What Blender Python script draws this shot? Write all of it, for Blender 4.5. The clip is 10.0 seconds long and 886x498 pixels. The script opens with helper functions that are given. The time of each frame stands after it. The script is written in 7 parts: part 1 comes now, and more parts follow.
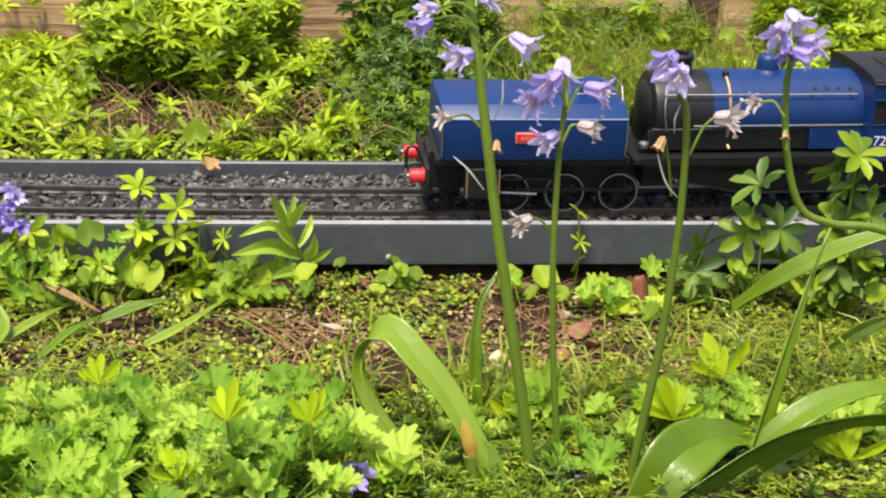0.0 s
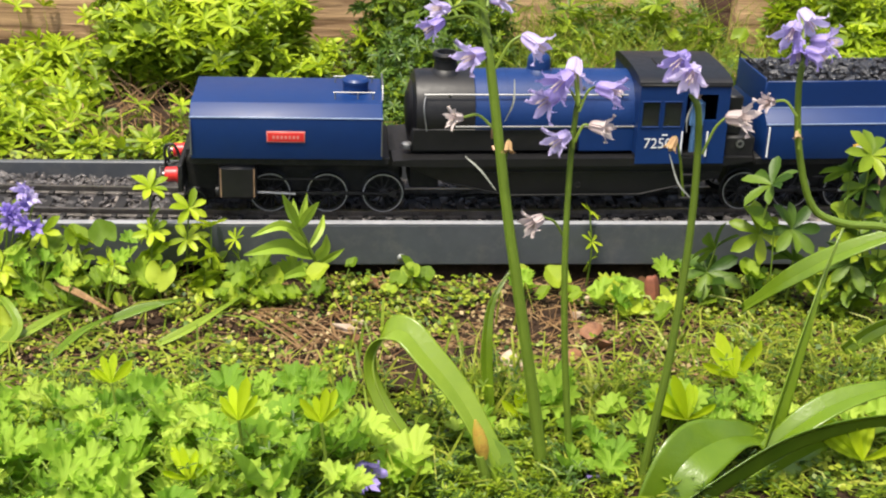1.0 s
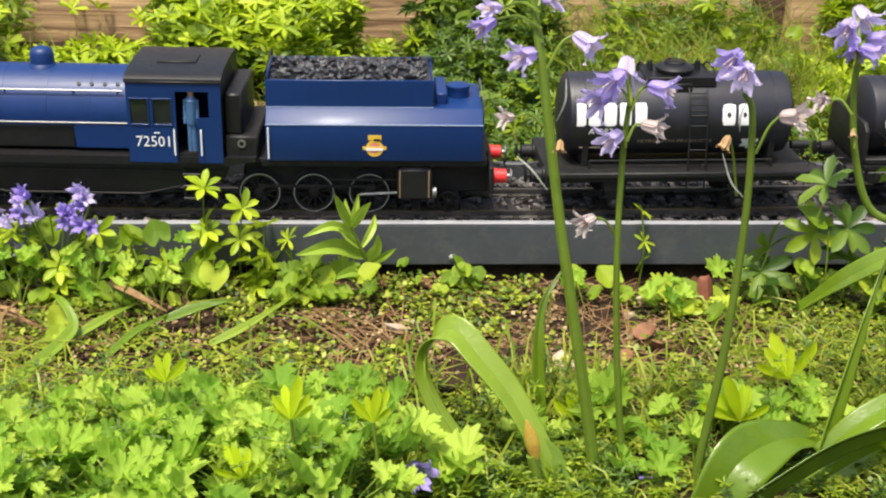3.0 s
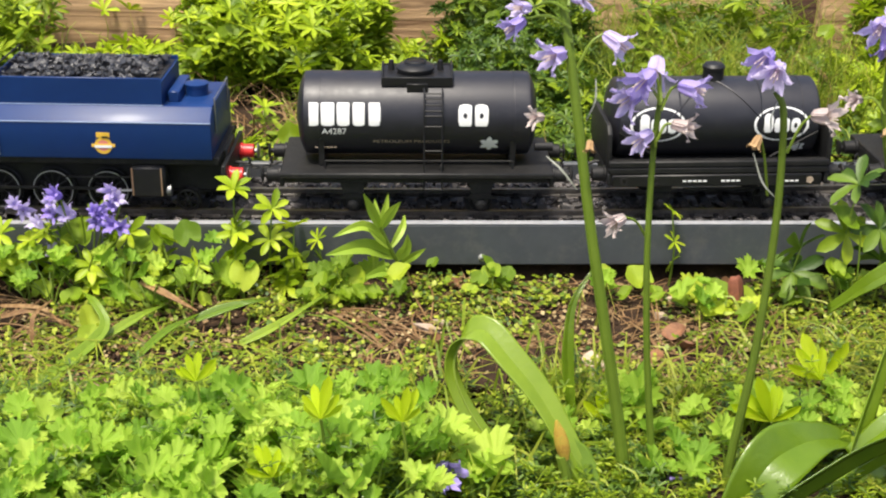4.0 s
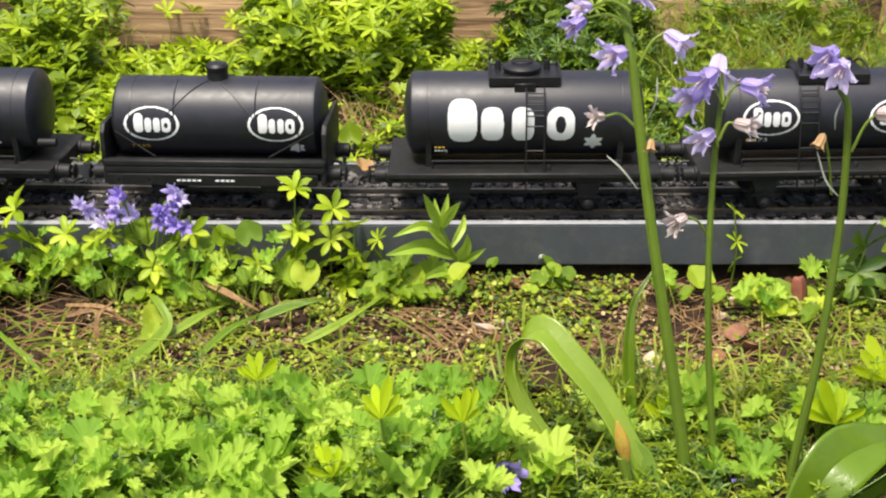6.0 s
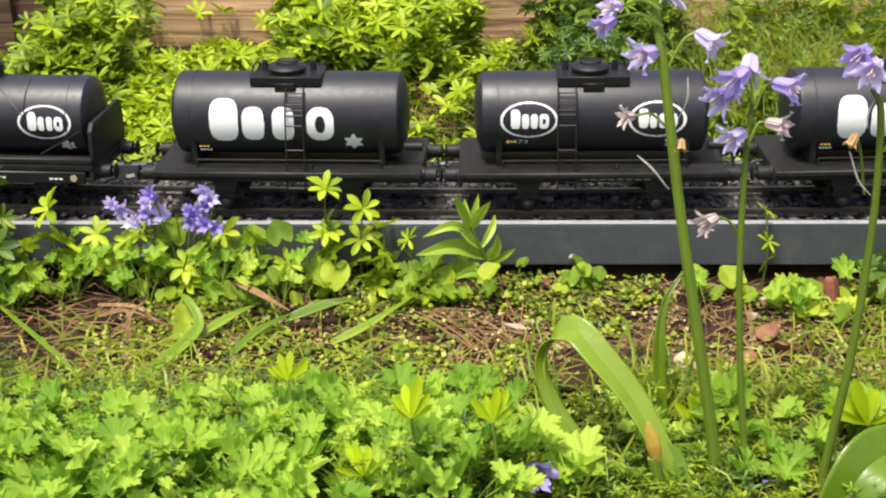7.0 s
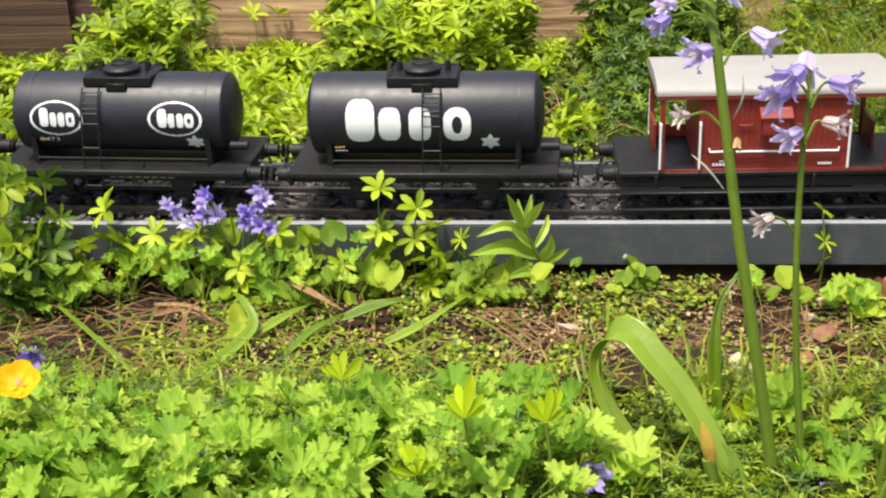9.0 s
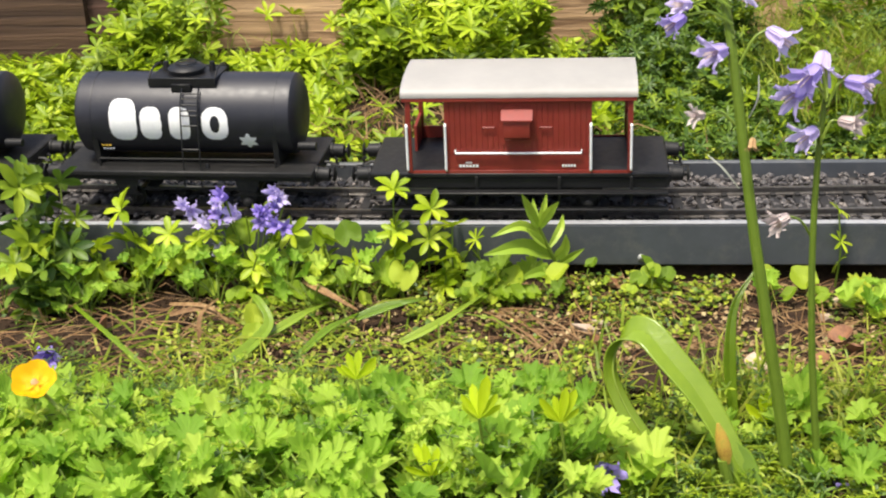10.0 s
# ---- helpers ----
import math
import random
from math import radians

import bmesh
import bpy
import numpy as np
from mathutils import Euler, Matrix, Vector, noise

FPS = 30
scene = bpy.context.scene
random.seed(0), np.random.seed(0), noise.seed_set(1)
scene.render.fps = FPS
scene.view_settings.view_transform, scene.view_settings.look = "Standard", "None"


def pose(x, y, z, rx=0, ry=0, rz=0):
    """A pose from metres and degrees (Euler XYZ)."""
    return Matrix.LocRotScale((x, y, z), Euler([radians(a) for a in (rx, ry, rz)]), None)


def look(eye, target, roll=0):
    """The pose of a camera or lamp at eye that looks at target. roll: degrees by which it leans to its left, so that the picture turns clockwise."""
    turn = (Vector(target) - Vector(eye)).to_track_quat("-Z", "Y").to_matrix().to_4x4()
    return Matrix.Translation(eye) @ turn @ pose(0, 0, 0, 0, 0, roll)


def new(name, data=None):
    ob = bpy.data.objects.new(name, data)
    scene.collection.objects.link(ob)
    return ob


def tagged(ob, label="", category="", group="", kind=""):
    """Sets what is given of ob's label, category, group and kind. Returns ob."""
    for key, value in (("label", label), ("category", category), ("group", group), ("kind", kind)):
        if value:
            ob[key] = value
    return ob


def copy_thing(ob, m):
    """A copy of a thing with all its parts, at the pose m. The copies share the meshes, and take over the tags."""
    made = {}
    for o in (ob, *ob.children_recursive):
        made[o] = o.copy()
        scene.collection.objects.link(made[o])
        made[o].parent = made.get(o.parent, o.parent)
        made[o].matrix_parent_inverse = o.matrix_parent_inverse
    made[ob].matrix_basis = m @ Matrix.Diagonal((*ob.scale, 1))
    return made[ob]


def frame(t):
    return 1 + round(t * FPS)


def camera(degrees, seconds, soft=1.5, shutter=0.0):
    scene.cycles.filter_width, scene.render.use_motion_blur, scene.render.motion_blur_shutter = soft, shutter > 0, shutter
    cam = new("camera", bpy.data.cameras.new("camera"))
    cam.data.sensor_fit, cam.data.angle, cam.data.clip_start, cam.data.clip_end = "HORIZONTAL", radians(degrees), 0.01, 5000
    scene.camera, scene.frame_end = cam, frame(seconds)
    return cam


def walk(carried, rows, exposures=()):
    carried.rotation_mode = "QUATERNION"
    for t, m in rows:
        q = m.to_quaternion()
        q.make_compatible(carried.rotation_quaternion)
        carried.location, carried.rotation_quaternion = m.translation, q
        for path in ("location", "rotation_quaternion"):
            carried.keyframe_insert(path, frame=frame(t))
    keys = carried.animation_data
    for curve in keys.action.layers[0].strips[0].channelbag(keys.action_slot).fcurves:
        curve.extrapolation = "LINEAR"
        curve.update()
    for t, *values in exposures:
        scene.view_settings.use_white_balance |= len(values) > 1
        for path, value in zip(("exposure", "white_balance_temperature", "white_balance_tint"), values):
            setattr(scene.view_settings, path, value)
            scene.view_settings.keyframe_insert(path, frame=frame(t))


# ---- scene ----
# ================= camera =================
cam = camera(36.0, 10.0, soft=2.1)
EYE = (0.0, -0.1176, 0.2787)          # metres above the rail heads
PITCH = -23.5
# seconds, degrees of turn to the left about the camera's own upright axis
TURNS = [(0.0, -5.27), (0.5, -5.08), (1.0, -4.78), (1.5, -4.37), (2.0, -3.87), (2.5, -3.23), (3.0, -2.62),
         (3.5, -2.00), (4.0, -1.38), (4.5, -0.745), (5.0, -0.10), (5.5, 0.52), (6.0, 1.14), (6.5, 1.77), (7.0, 2.40),
         (7.5, 2.98), (8.0, 3.60), (8.5, 4.17), (9.0, 4.64), (9.5, 5.02), (10.0, 5.26)]
walk(cam, [(t, pose(*EYE, 90 + PITCH, 0, 0) @ pose(0, 0, 0, 0, a, 0)) for t, a in TURNS])

# ================= light =================
SUN_EL, SUN_AZ = 72.0, 215.0          # degrees; azimuth clockwise from +y
world = bpy.data.worlds.new("sky")
scene.world = world
world.use_nodes = True
wn = world.node_tree.nodes
sky = wn.new("ShaderNodeTexSky")
sky.sky_type, sky.sun_disc = "NISHITA", False
sky.sun_elevation, sky.sun_rotation = radians(SUN_EL), radians(SUN_AZ)
sky.dust_density, sky.air_density = 5.0, 1.0
world.node_tree.links.new(sky.outputs[0], wn["Background"].inputs[0])
wn["Background"].inputs[1].default_value = 0.14
sun_data = bpy.data.lights.new("sun", "SUN")
sun_data.energy, sun_data.angle, sun_data.color = 3.2, radians(9), (1.0, 0.94, 0.82)
sun = new("sun", sun_data)
el, az = radians(SUN_EL), radians(SUN_AZ)
sun.matrix_world = look((0, 0, 0), (-math.cos(el) * math.sin(az), -math.cos(el) * math.cos(az), -math.sin(el)))
scene.view_settings.exposure = 0.80


# ================= materials =================
def node_mat(name):
    m = bpy.data.materials.new(name)
    m.use_nodes = True
    nt = m.node_tree
    return m, nt, nt.nodes["Principled BSDF"], nt.nodes, nt.links.new


def ramp_between(nodes, link, fac, cols, spread=(0.3, 0.7)):
    r = nodes.new("ShaderNodeValToRGB")
    e = r.color_ramp.elements
    e[0].position, e[1].position = spread
    e[0].color, e[1].color = (*cols[0], 1), (*cols[-1], 1)
    for i, c in enumerate(cols[1:-1]):
        x = e.new(spread[0] + (spread[1] - spread[0]) * (i + 1) / (len(cols) - 1))
        x.color = (*c, 1)
    link(fac, r.inputs[0])
    return r.outputs[0]


def noise_tex(nodes, link, scale, detail=4.0, rough=0.6):
    tc = nodes.new("ShaderNodeTexCoord")
    n = nodes.new("ShaderNodeTexNoise")
    n.inputs["Scale"].default_value, n.inputs["Detail"].default_value, n.inputs["Roughness"].default_value = scale, detail, rough
    link(tc.outputs["Object"], n.inputs["Vector"])
    return n.outputs[0]


def surface(name, cols, rough=0.5, metal=0.0, scale=60.0, bump=0.2, bump_scale=None, spec=0.5, dust=0.0, coat=0.0, rough_var=0.12):
    """A surface with colour variation at two scales, uneven gloss and fine relief."""
    m, nt, b, nodes, link = node_mat(name)
    n1 = noise_tex(nodes, link, scale, 6)
    n2 = noise_tex(nodes, link, scale * 7, 3)
    mix = nodes.new("ShaderNodeMath")
    mix.operation = "MULTIPLY_ADD"
    mix.inputs[1].default_value = 0.4
    link(n2, mix.inputs[0])
    sc = nodes.new("ShaderNodeMath")
    sc.operation = "MULTIPLY"
    sc.inputs[1].default_value = 0.6
    link(n1, sc.inputs[0])
    link(sc.outputs[0], mix.inputs[2])
    col = ramp_between(nodes, link, mix.outputs[0], cols)
    if dust > 0:
        dm = nodes.new("ShaderNodeMix")
        dm.data_type = "RGBA"
        n3 = noise_tex(nodes, link, scale * 3, 8, 0.75)
        mr = nodes.new("ShaderNodeMapRange")
        mr.inputs[1].default_value, mr.inputs[2].default_value, mr.inputs[4].default_value = 0.52, 0.75, dust
        link(n3, mr.inputs[0])
        link(mr.outputs[0], dm.inputs[0])
        link(col, dm.inputs[6])
        dm.inputs[7].default_value = (0.30, 0.27, 0.22, 1)
        col = dm.outputs[2]
    link(col, b.inputs["Base Color"])
    rr = nodes.new("ShaderNodeMapRange")
    rr.inputs[3].default_value, rr.inputs[4].default_value = max(0.03, rough - rough_var), min(1, rough + rough_var)
    link(n2, rr.inputs[0])
    link(rr.outputs[0], b.inputs["Roughness"])
    b.inputs["Metallic"].default_value = metal
    b.inputs["Specular IOR Level"].default_value = spec
    b.inputs["Coat Weight"].default_value = coat
    b.inputs["Coat Roughness"].default_value = 0.15
    if bump > 0:
        bp = nodes.new("ShaderNodeBump")
        bp.inputs["Strength"].default_value, bp.inputs["Distance"].default_value = bump, 0.0006
        link(noise_tex(nodes, link, bump_scale or scale * 12, 4), bp.inputs["Height"])
        link(bp.outputs[0], b.inputs["Normal"])
    return m


def leafy(name, cols, rough=0.42, through_light=0.45, scale=120.0, by_object=False, spec=0.32):
    """Living leaf: gloss above, light coming through, each leaf a little different."""
    m, nt, b, nodes, link = node_mat(name)
    if by_object:
        rnd = nodes.new("ShaderNodeObjectInfo").outputs["Random"]
    else:
        rnd = nodes.new("ShaderNodeNewGeometry").outputs["Random Per Island"]
    n = noise_tex(nodes, link, scale, 5)
    ad = nodes.new("ShaderNodeMath")
    ad.operation = "MULTIPLY_ADD"
    ad.inputs[1].default_value = 0.7
    link(rnd, ad.inputs[0])
    sc = nodes.new("ShaderNodeMath")
    sc.operation = "MULTIPLY"
    sc.inputs[1].default_value = 0.3
    link(n, sc.inputs[0])
    link(sc.outputs[0], ad.inputs[2])
    col = ramp_between(nodes, link, ad.outputs[0], cols, (0.1, 0.9))
    link(col, b.inputs["Base Color"])
    b.inputs["Roughness"].default_value, b.inputs["Specular IOR Level"].default_value = rough, spec
    bp = nodes.new("ShaderNodeBump")
    bp.inputs["Strength"].default_value, bp.inputs["Distance"].default_value = 0.4, 0.0005
    link(noise_tex(nodes, link, scale * 5, 3), bp.inputs["Height"])
    link(bp.outputs[0], b.inputs["Normal"])
    t = nodes.new("ShaderNodeBsdfTranslucent")
    link(col, t.inputs["Color"])
    mx = nodes.new("ShaderNodeMixShader")
    mx.inputs[0].default_value = through_light
    link(b.outputs[0], mx.inputs[1])
    link(t.outputs[0], mx.inputs[2])
    link(mx.outputs[0], nodes["Material Output"].inputs["Surface"])
    return m


def wood_mat(name, dark, light):
    m, nt, b, nodes, link = node_mat(name)
    tc = nodes.new("ShaderNodeTexCoord")
    mp = nodes.new("ShaderNodeMapping")
    mp.inputs["Scale"].default_value = (3, 60, 90)
    link(tc.outputs["Object"], mp.inputs[0])
    n = nodes.new("ShaderNodeTexNoise")
    n.inputs["Scale"].default_value, n.inputs["Detail"].default_value, n.inputs["Roughness"].default_value = 2.2, 9, 0.65
    n.inputs["Distortion"].default_value = 0.6
    link(mp.outputs[0], n.inputs["Vector"])
    link(ramp_between(nodes, link, n.outputs[0], [dark, tuple((a + c) / 2 for a, c in zip(dark, light)), light], (0.32, 0.62)), b.inputs["Base Color"])
    b.inputs["Roughness"].default_value = 0.8
    bp = nodes.new("ShaderNodeBump")
    bp.inputs["Strength"].default_value, bp.inputs["Distance"].default_value = 0.8, 0.002
    link(n.outputs[0], bp.inputs["Height"])
    link(bp.outputs[0], b.inputs["Normal"])
    return m


SOIL = surface("soil", [(0.008, 0.005, 0.003), (0.027, 0.015, 0.008), (0.062, 0.037, 0.020)], 0.92, scale=45, bump=1.0, bump_scale=420, spec=0.2)
BOARD = surface("grey_plastic_board", [(0.050, 0.055, 0.063), (0.075, 0.082, 0.092)], 0.42, scale=22, bump=0.12, dust=0.18)
BALLAST = surface("ballast_stone", [(0.012, 0.011, 0.010), (0.060, 0.054, 0.051), (0.22, 0.195, 0.178)], 0.5, scale=110, bump=0.5)
BALLAST_PALE = surface("pale_ballast_stone", [(0.10, 0.085, 0.075), (0.36, 0.31, 0.27)], 0.7, scale=110, bump=0.5)
RAIL = surface("rail_steel", [(0.10, 0.09, 0.08), (0.30, 0.28, 0.26)], 0.38, metal=0.9, scale=70, bump=0.1)
SLEEPER = surface("dark_sleeper_plastic", [(0.005, 0.0045, 0.004), (0.016, 0.014, 0.012)], 0.7, scale=90, bump=0.3)
BLUE = surface("glossy_blue_paint", [(0.0020, 0.020, 0.096), (0.0030, 0.028, 0.128)], 0.46, scale=18, bump=0.03, coat=0.05, rough_var=0.05, spec=0.38)
BLACK = surface("satin_black_paint", [(0.005, 0.005, 0.0055), (0.011, 0.0107, 0.011)], 0.45, scale=40, bump=0.06, dust=0.025, spec=0.35)
TANK = surface("tank_black_paint", [(0.009, 0.009, 0.013), (0.016, 0.016, 0.022)], 0.46, scale=30, bump=0.05, dust=0.04)
DULL = surface("dull_black_chassis", [(0.006, 0.006, 0.006), (0.015, 0.0146, 0.0145)], 0.55, scale=60, bump=0.2, dust=0.07, spec=0.3)
RED = surface("red_paint", [(0.55, 0.02, 0.02), (0.72, 0.04, 0.035)], 0.38, scale=60, bump=0.05)
MAROON = surface("brown_red_paint", [(0.16, 0.016, 0.010), (0.235, 0.026, 0.016)], 0.5, scale=40, bump=0.1, dust=0.06)
CREAM = surface("pale_roof_plastic", [(0.25, 0.24, 0.22), (0.32, 0.305, 0.28)], 0.55, scale=26, bump=0.08, dust=0.10)
LINE_BLUE = surface("pale_blue_lining", [(0.24, 0.31, 0.46), (0.34, 0.42, 0.58)], 0.5, scale=80, bump=0.0)
WHITE = surface("white_paint", [(0.72, 0.72, 0.70), (0.84, 0.84, 0.82)], 0.5, scale=80, bump=0.05)
SILVER = surface("bright_metal", [(0.24, 0.24, 0.24), (0.38, 0.38, 0.37)], 0.5, metal=1.0, scale=90, bump=0.05)
RIM = surface("bright_tyre_rim", [(0.30, 0.30, 0.29), (0.46, 0.46, 0.44)], 0.45, metal=0.5, scale=90, bump=0.05)
COPPER = surface("copper_pipe", [(0.30, 0.18, 0.11), (0.48, 0.32, 0.22)], 0.58, metal=0.8, scale=90, bump=0.05)
YELLOW = surface("yellow_transfer", [(0.60, 0.36, 0.03), (0.75, 0.48, 0.06)], 0.5, scale=200, bump=0)
PLATE_BAR = surface("dull_pink_letter", [(0.55, 0.16, 0.13), (0.68, 0.24, 0.20)], 0.5, scale=200, bump=0)
COAL = surface("coal", [(0.010, 0.010, 0.011), (0.04, 0.04, 0.043)], 0.3, scale=160, bump=0.5)
GLASSY = surface("dark_window_pane", [(0.010, 0.012, 0.012), (0.02, 0.022, 0.022)], 0.08, scale=60, bump=0.0, rough_var=0.02)
SKIN = surface("doll_face_paint", [(0.40, 0.24, 0.17), (0.50, 0.30, 0.22)], 0.5, scale=300, bump=0)
DENIM = surface("doll_blue_paint", [(0.04, 0.10, 0.22), (0.08, 0.18, 0.34)], 0.6, scale=300, bump=0.1)
TIMBER = wood_mat("weathered_timber", (0.17, 0.090, 0.042), (0.66, 0.43, 0.23))
# Wood of the left sleeper, its colour darkened for the shade there.
TIMBER_SHADED = wood_mat("damp_timber", (0.034, 0.017, 0.009), (0.13, 0.072, 0.038))
TIMBER_DARK = wood_mat("dark_timber", (0.03, 0.014, 0.009), (0.12, 0.06, 0.04))
CHAFF = leafy("pale_chaff", [(0.10, 0.05, 0.022), (0.26, 0.17, 0.075), (0.50, 0.40, 0.20)], rough=0.7, through_light=0.15)
# Board grey made paler, to paint in the sky's light on its top.
SKYLIT_EDGE = surface("worn_pale_board_edge", [(0.20, 0.205, 0.215), (0.33, 0.335, 0.345)], 0.45, scale=30, bump=0.1, dust=0.1)
STRAW = surface("dry_stalk", [(0.080, 0.034, 0.013), (0.21, 0.115, 0.042), (0.39, 0.27, 0.12)], 0.7, scale=60, bump=0.3)
DEAD = surface("dead_leaf_brown", [(0.10, 0.04, 0.02), (0.34, 0.16, 0.07)], 0.7, scale=150, bump=0.4)
PEBBLE = surface("pale_pebble", [(0.30, 0.22, 0.15), (0.50, 0.40, 0.30)], 0.7, scale=90, bump=0.3)
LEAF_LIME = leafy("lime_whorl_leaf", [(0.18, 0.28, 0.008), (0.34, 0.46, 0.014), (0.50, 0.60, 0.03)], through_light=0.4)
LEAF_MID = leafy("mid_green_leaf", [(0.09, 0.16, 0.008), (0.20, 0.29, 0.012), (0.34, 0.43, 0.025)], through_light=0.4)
LEAF_DEEP = leafy("deep_green_leaf", [(0.030, 0.070, 0.010), (0.075, 0.14, 0.016), (0.14, 0.22, 0.02)], through_light=0.3)
LEAF_FRONT = leafy("lobed_leaf", [(0.16, 0.33, 0.026), (0.36, 0.56, 0.052), (0.60, 0.75, 0.11)], by_object=True, through_light=0.52, scale=160)
MOSS = leafy("creeping_leaf", [(0.07, 0.11, 0.008), (0.24, 0.31, 0.018), (0.44, 0.48, 0.055)], through_light=0.3)
GRASS = leafy("grass_blade", [(0.09, 0.15, 0.010), (0.23, 0.31, 0.02), (0.44, 0.45, 0.07)], through_light=0.35)
STRAP = leafy("strap_leaf", [(0.075, 0.145, 0.006), (0.150, 0.245, 0.011), (0.26, 0.355, 0.028)], rough=0.27, through_light=0.26, by_object=True, scale=90, spec=0.6)
STEM = leafy("flower_stem", [(0.075, 0.115, 0.012), (0.13, 0.20, 0.020), (0.26, 0.34, 0.05)], rough=0.40, through_light=0.1, by_object=True, scale=150)
PETAL = leafy("bluebell_petal", [(0.46, 0.37, 0.76), (0.60, 0.51, 0.84), (0.76, 0.67, 0.90)], rough=0.55, through_light=0.48, by_object=True)
PETAL_PALE = leafy("faded_petal", [(0.55, 0.45, 0.45), (0.72, 0.62, 0.56)], rough=0.6, through_light=0.35, by_object=True)
PETAL_VIOLET = leafy("violet_petal", [(0.28, 0.19, 0.62), (0.42, 0.33, 0.76)], rough=0.5, through_light=0.35, by_object=True)
PETAL_GOLD = leafy("buttercup_petal", [(0.86, 0.46, 0.003), (0.94, 0.58, 0.006)], rough=0.4, through_light=0.3, by_object=True)
BUD = surface("papery_bud", [(0.24, 0.27, 0.03), (0.46, 0.30, 0.04), (0.24, 0.09, 0.02)], 0.6, scale=140, bump=0.4)
STRAND = surface("withered_strand", [(0.20, 0.22, 0.16), (0.40, 0.40, 0.35)], 0.7, scale=200, bump=0.2)
HUSK = leafy("dry_husk", [(0.36, 0.20, 0.07), (0.62, 0.46, 0.27)], rough=0.7, through_light=0.2, by_object=True)


# ================= mesh helpers =================
def link_mesh(name, bm, material, smooth=False):
    me = bpy.data.meshes.new(name)
    bm.to_mesh(me)
    bm.free()
    if smooth:
        me.polygons.foreach_set("use_smooth", [True] * len(me.polygons))
        me.set_sharp_from_angle(angle=radians(38))
    me.materials.append(material)
    return new(name, me)


def part(name, bm, material, parent, label="", smooth=True):
    ob = link_mesh(name, bm, material, smooth)
    ob.parent = parent
    return tagged(ob, label)


def thing(name, label, category, group="", kind="", m=None):
    ob = tagged(new(name), label, category, group, kind)
    ob.empty_display_size = 0.01
    if m is not None:
        ob.matrix_basis = m
    return ob


def box(bm, x0, x1, y0, y1, z0, z1, bevel=0.0006):
    g = bmesh.ops.create_cube(bm, size=1.0, matrix=Matrix.LocRotScale(((x0 + x1) / 2, (y0 + y1) / 2, (z0 + z1) / 2), None, (abs(x1 - x0), abs(y1 - y0), abs(z1 - z0))))
    if bevel > 0:
        es = list({e for v in g["verts"] for e in v.link_edges})
        bmesh.ops.bevel(bm, geom=es, offset=min(bevel, 0.3 * min(abs(x1 - x0), abs(y1 - y0), abs(z1 - z0))), segments=1, affect="EDGES")
    return bm


def cyl(bm, p0, p1, r0, r1=None, seg=16):
    p0, p1 = Vector(p0), Vector(p1)
    d = p1 - p0
    m = Matrix.Translation((p0 + p1) / 2) @ d.to_track_quat("Z", "Y").to_matrix().to_4x4()
    bmesh.ops.create_cone(bm, cap_ends=True, segments=seg, radius1=r0, radius2=r0 if r1 is None else r1, depth=d.length, matrix=m)
    return bm


def lathe(bm, profile, m=None, seg=24, ring=False):
    """Turn (radius, height) pairs about z; ring: a closed ring with a hole."""
    m = m or Matrix()
    rings = []
    for r, h in profile:
        rings.append([bm.verts.new(m @ Vector((r * math.cos(2 * math.pi * i / seg), r * math.sin(2 * math.pi * i / seg), h))) for i in range(seg)])
    for a, b in zip(rings, rings[1:] + ([rings[0]] if ring else [])):
        for i in range(seg):
            bm.faces.new((a[i], a[(i + 1) % seg], b[(i + 1) % seg], b[i]))
    if not ring:
        bm.faces.new(list(reversed(rings[0])))
        bm.faces.new(rings[-1])
    bmesh.ops.recalc_face_normals(bm, faces=bm.faces[:])
    return bm


def prism(bm, outline, a0, a1, axis="x", bevel=0.0):
    """A closed outline, pushed along an axis: (y, z) pairs along x, or (x, z) pairs along y."""
    put = (lambda p, a: (a, p[0], p[1])) if axis == "x" else (lambda p, a: (p[0], a, p[1]))
    lo = [bm.verts.new(put(p, a0)) for p in outline]
    hi = [bm.verts.new(put(p, a1)) for p in outline]
    n = len(outline)
    fs = [bm.faces.new(lo), bm.faces.new(hi)]
    for i in range(n):
        fs.append(bm.faces.new((lo[i], lo[(i + 1) % n], hi[(i + 1) % n], hi[i])))
    bmesh.ops.recalc_face_normals(bm, faces=fs)
    if bevel > 0:
        bmesh.ops.bevel(bm, geom=list({e for f_ in fs for e in f_.edges}), offset=bevel, segments=2, affect="EDGES", profile=0.5)
    return bm


def tube(bm, pts, radius, seg=6, taper=None):
    """A round stem along points."""
    pts = [Vector(p) for p in pts]
    rings = []
    for i, p in enumerate(pts):
        d = (pts[min(i + 1, len(pts) - 1)] - pts[max(i - 1, 0)]).normalized()
        u = d.cross(Vector((0.31, 1.0, 0.17))).normalized()
        w = d.cross(u)
        r = radius if taper is None else radius + (taper - radius) * i / (len(pts) - 1)
        rings.append([bm.verts.new(p + r * (math.cos(2 * math.pi * k / seg) * u + math.sin(2 * math.pi * k / seg) * w)) for k in range(seg)])
    for a, b in zip(rings, rings[1:]):
        for k in range(seg):
            bm.faces.new((a[k], a[(k + 1) % seg], b[(k + 1) % seg], b[k]))
    bm.faces.new(rings[0])
    bm.faces.new(rings[-1])
    bmesh.ops.recalc_face_normals(bm, faces=bm.faces[:])
    return bm


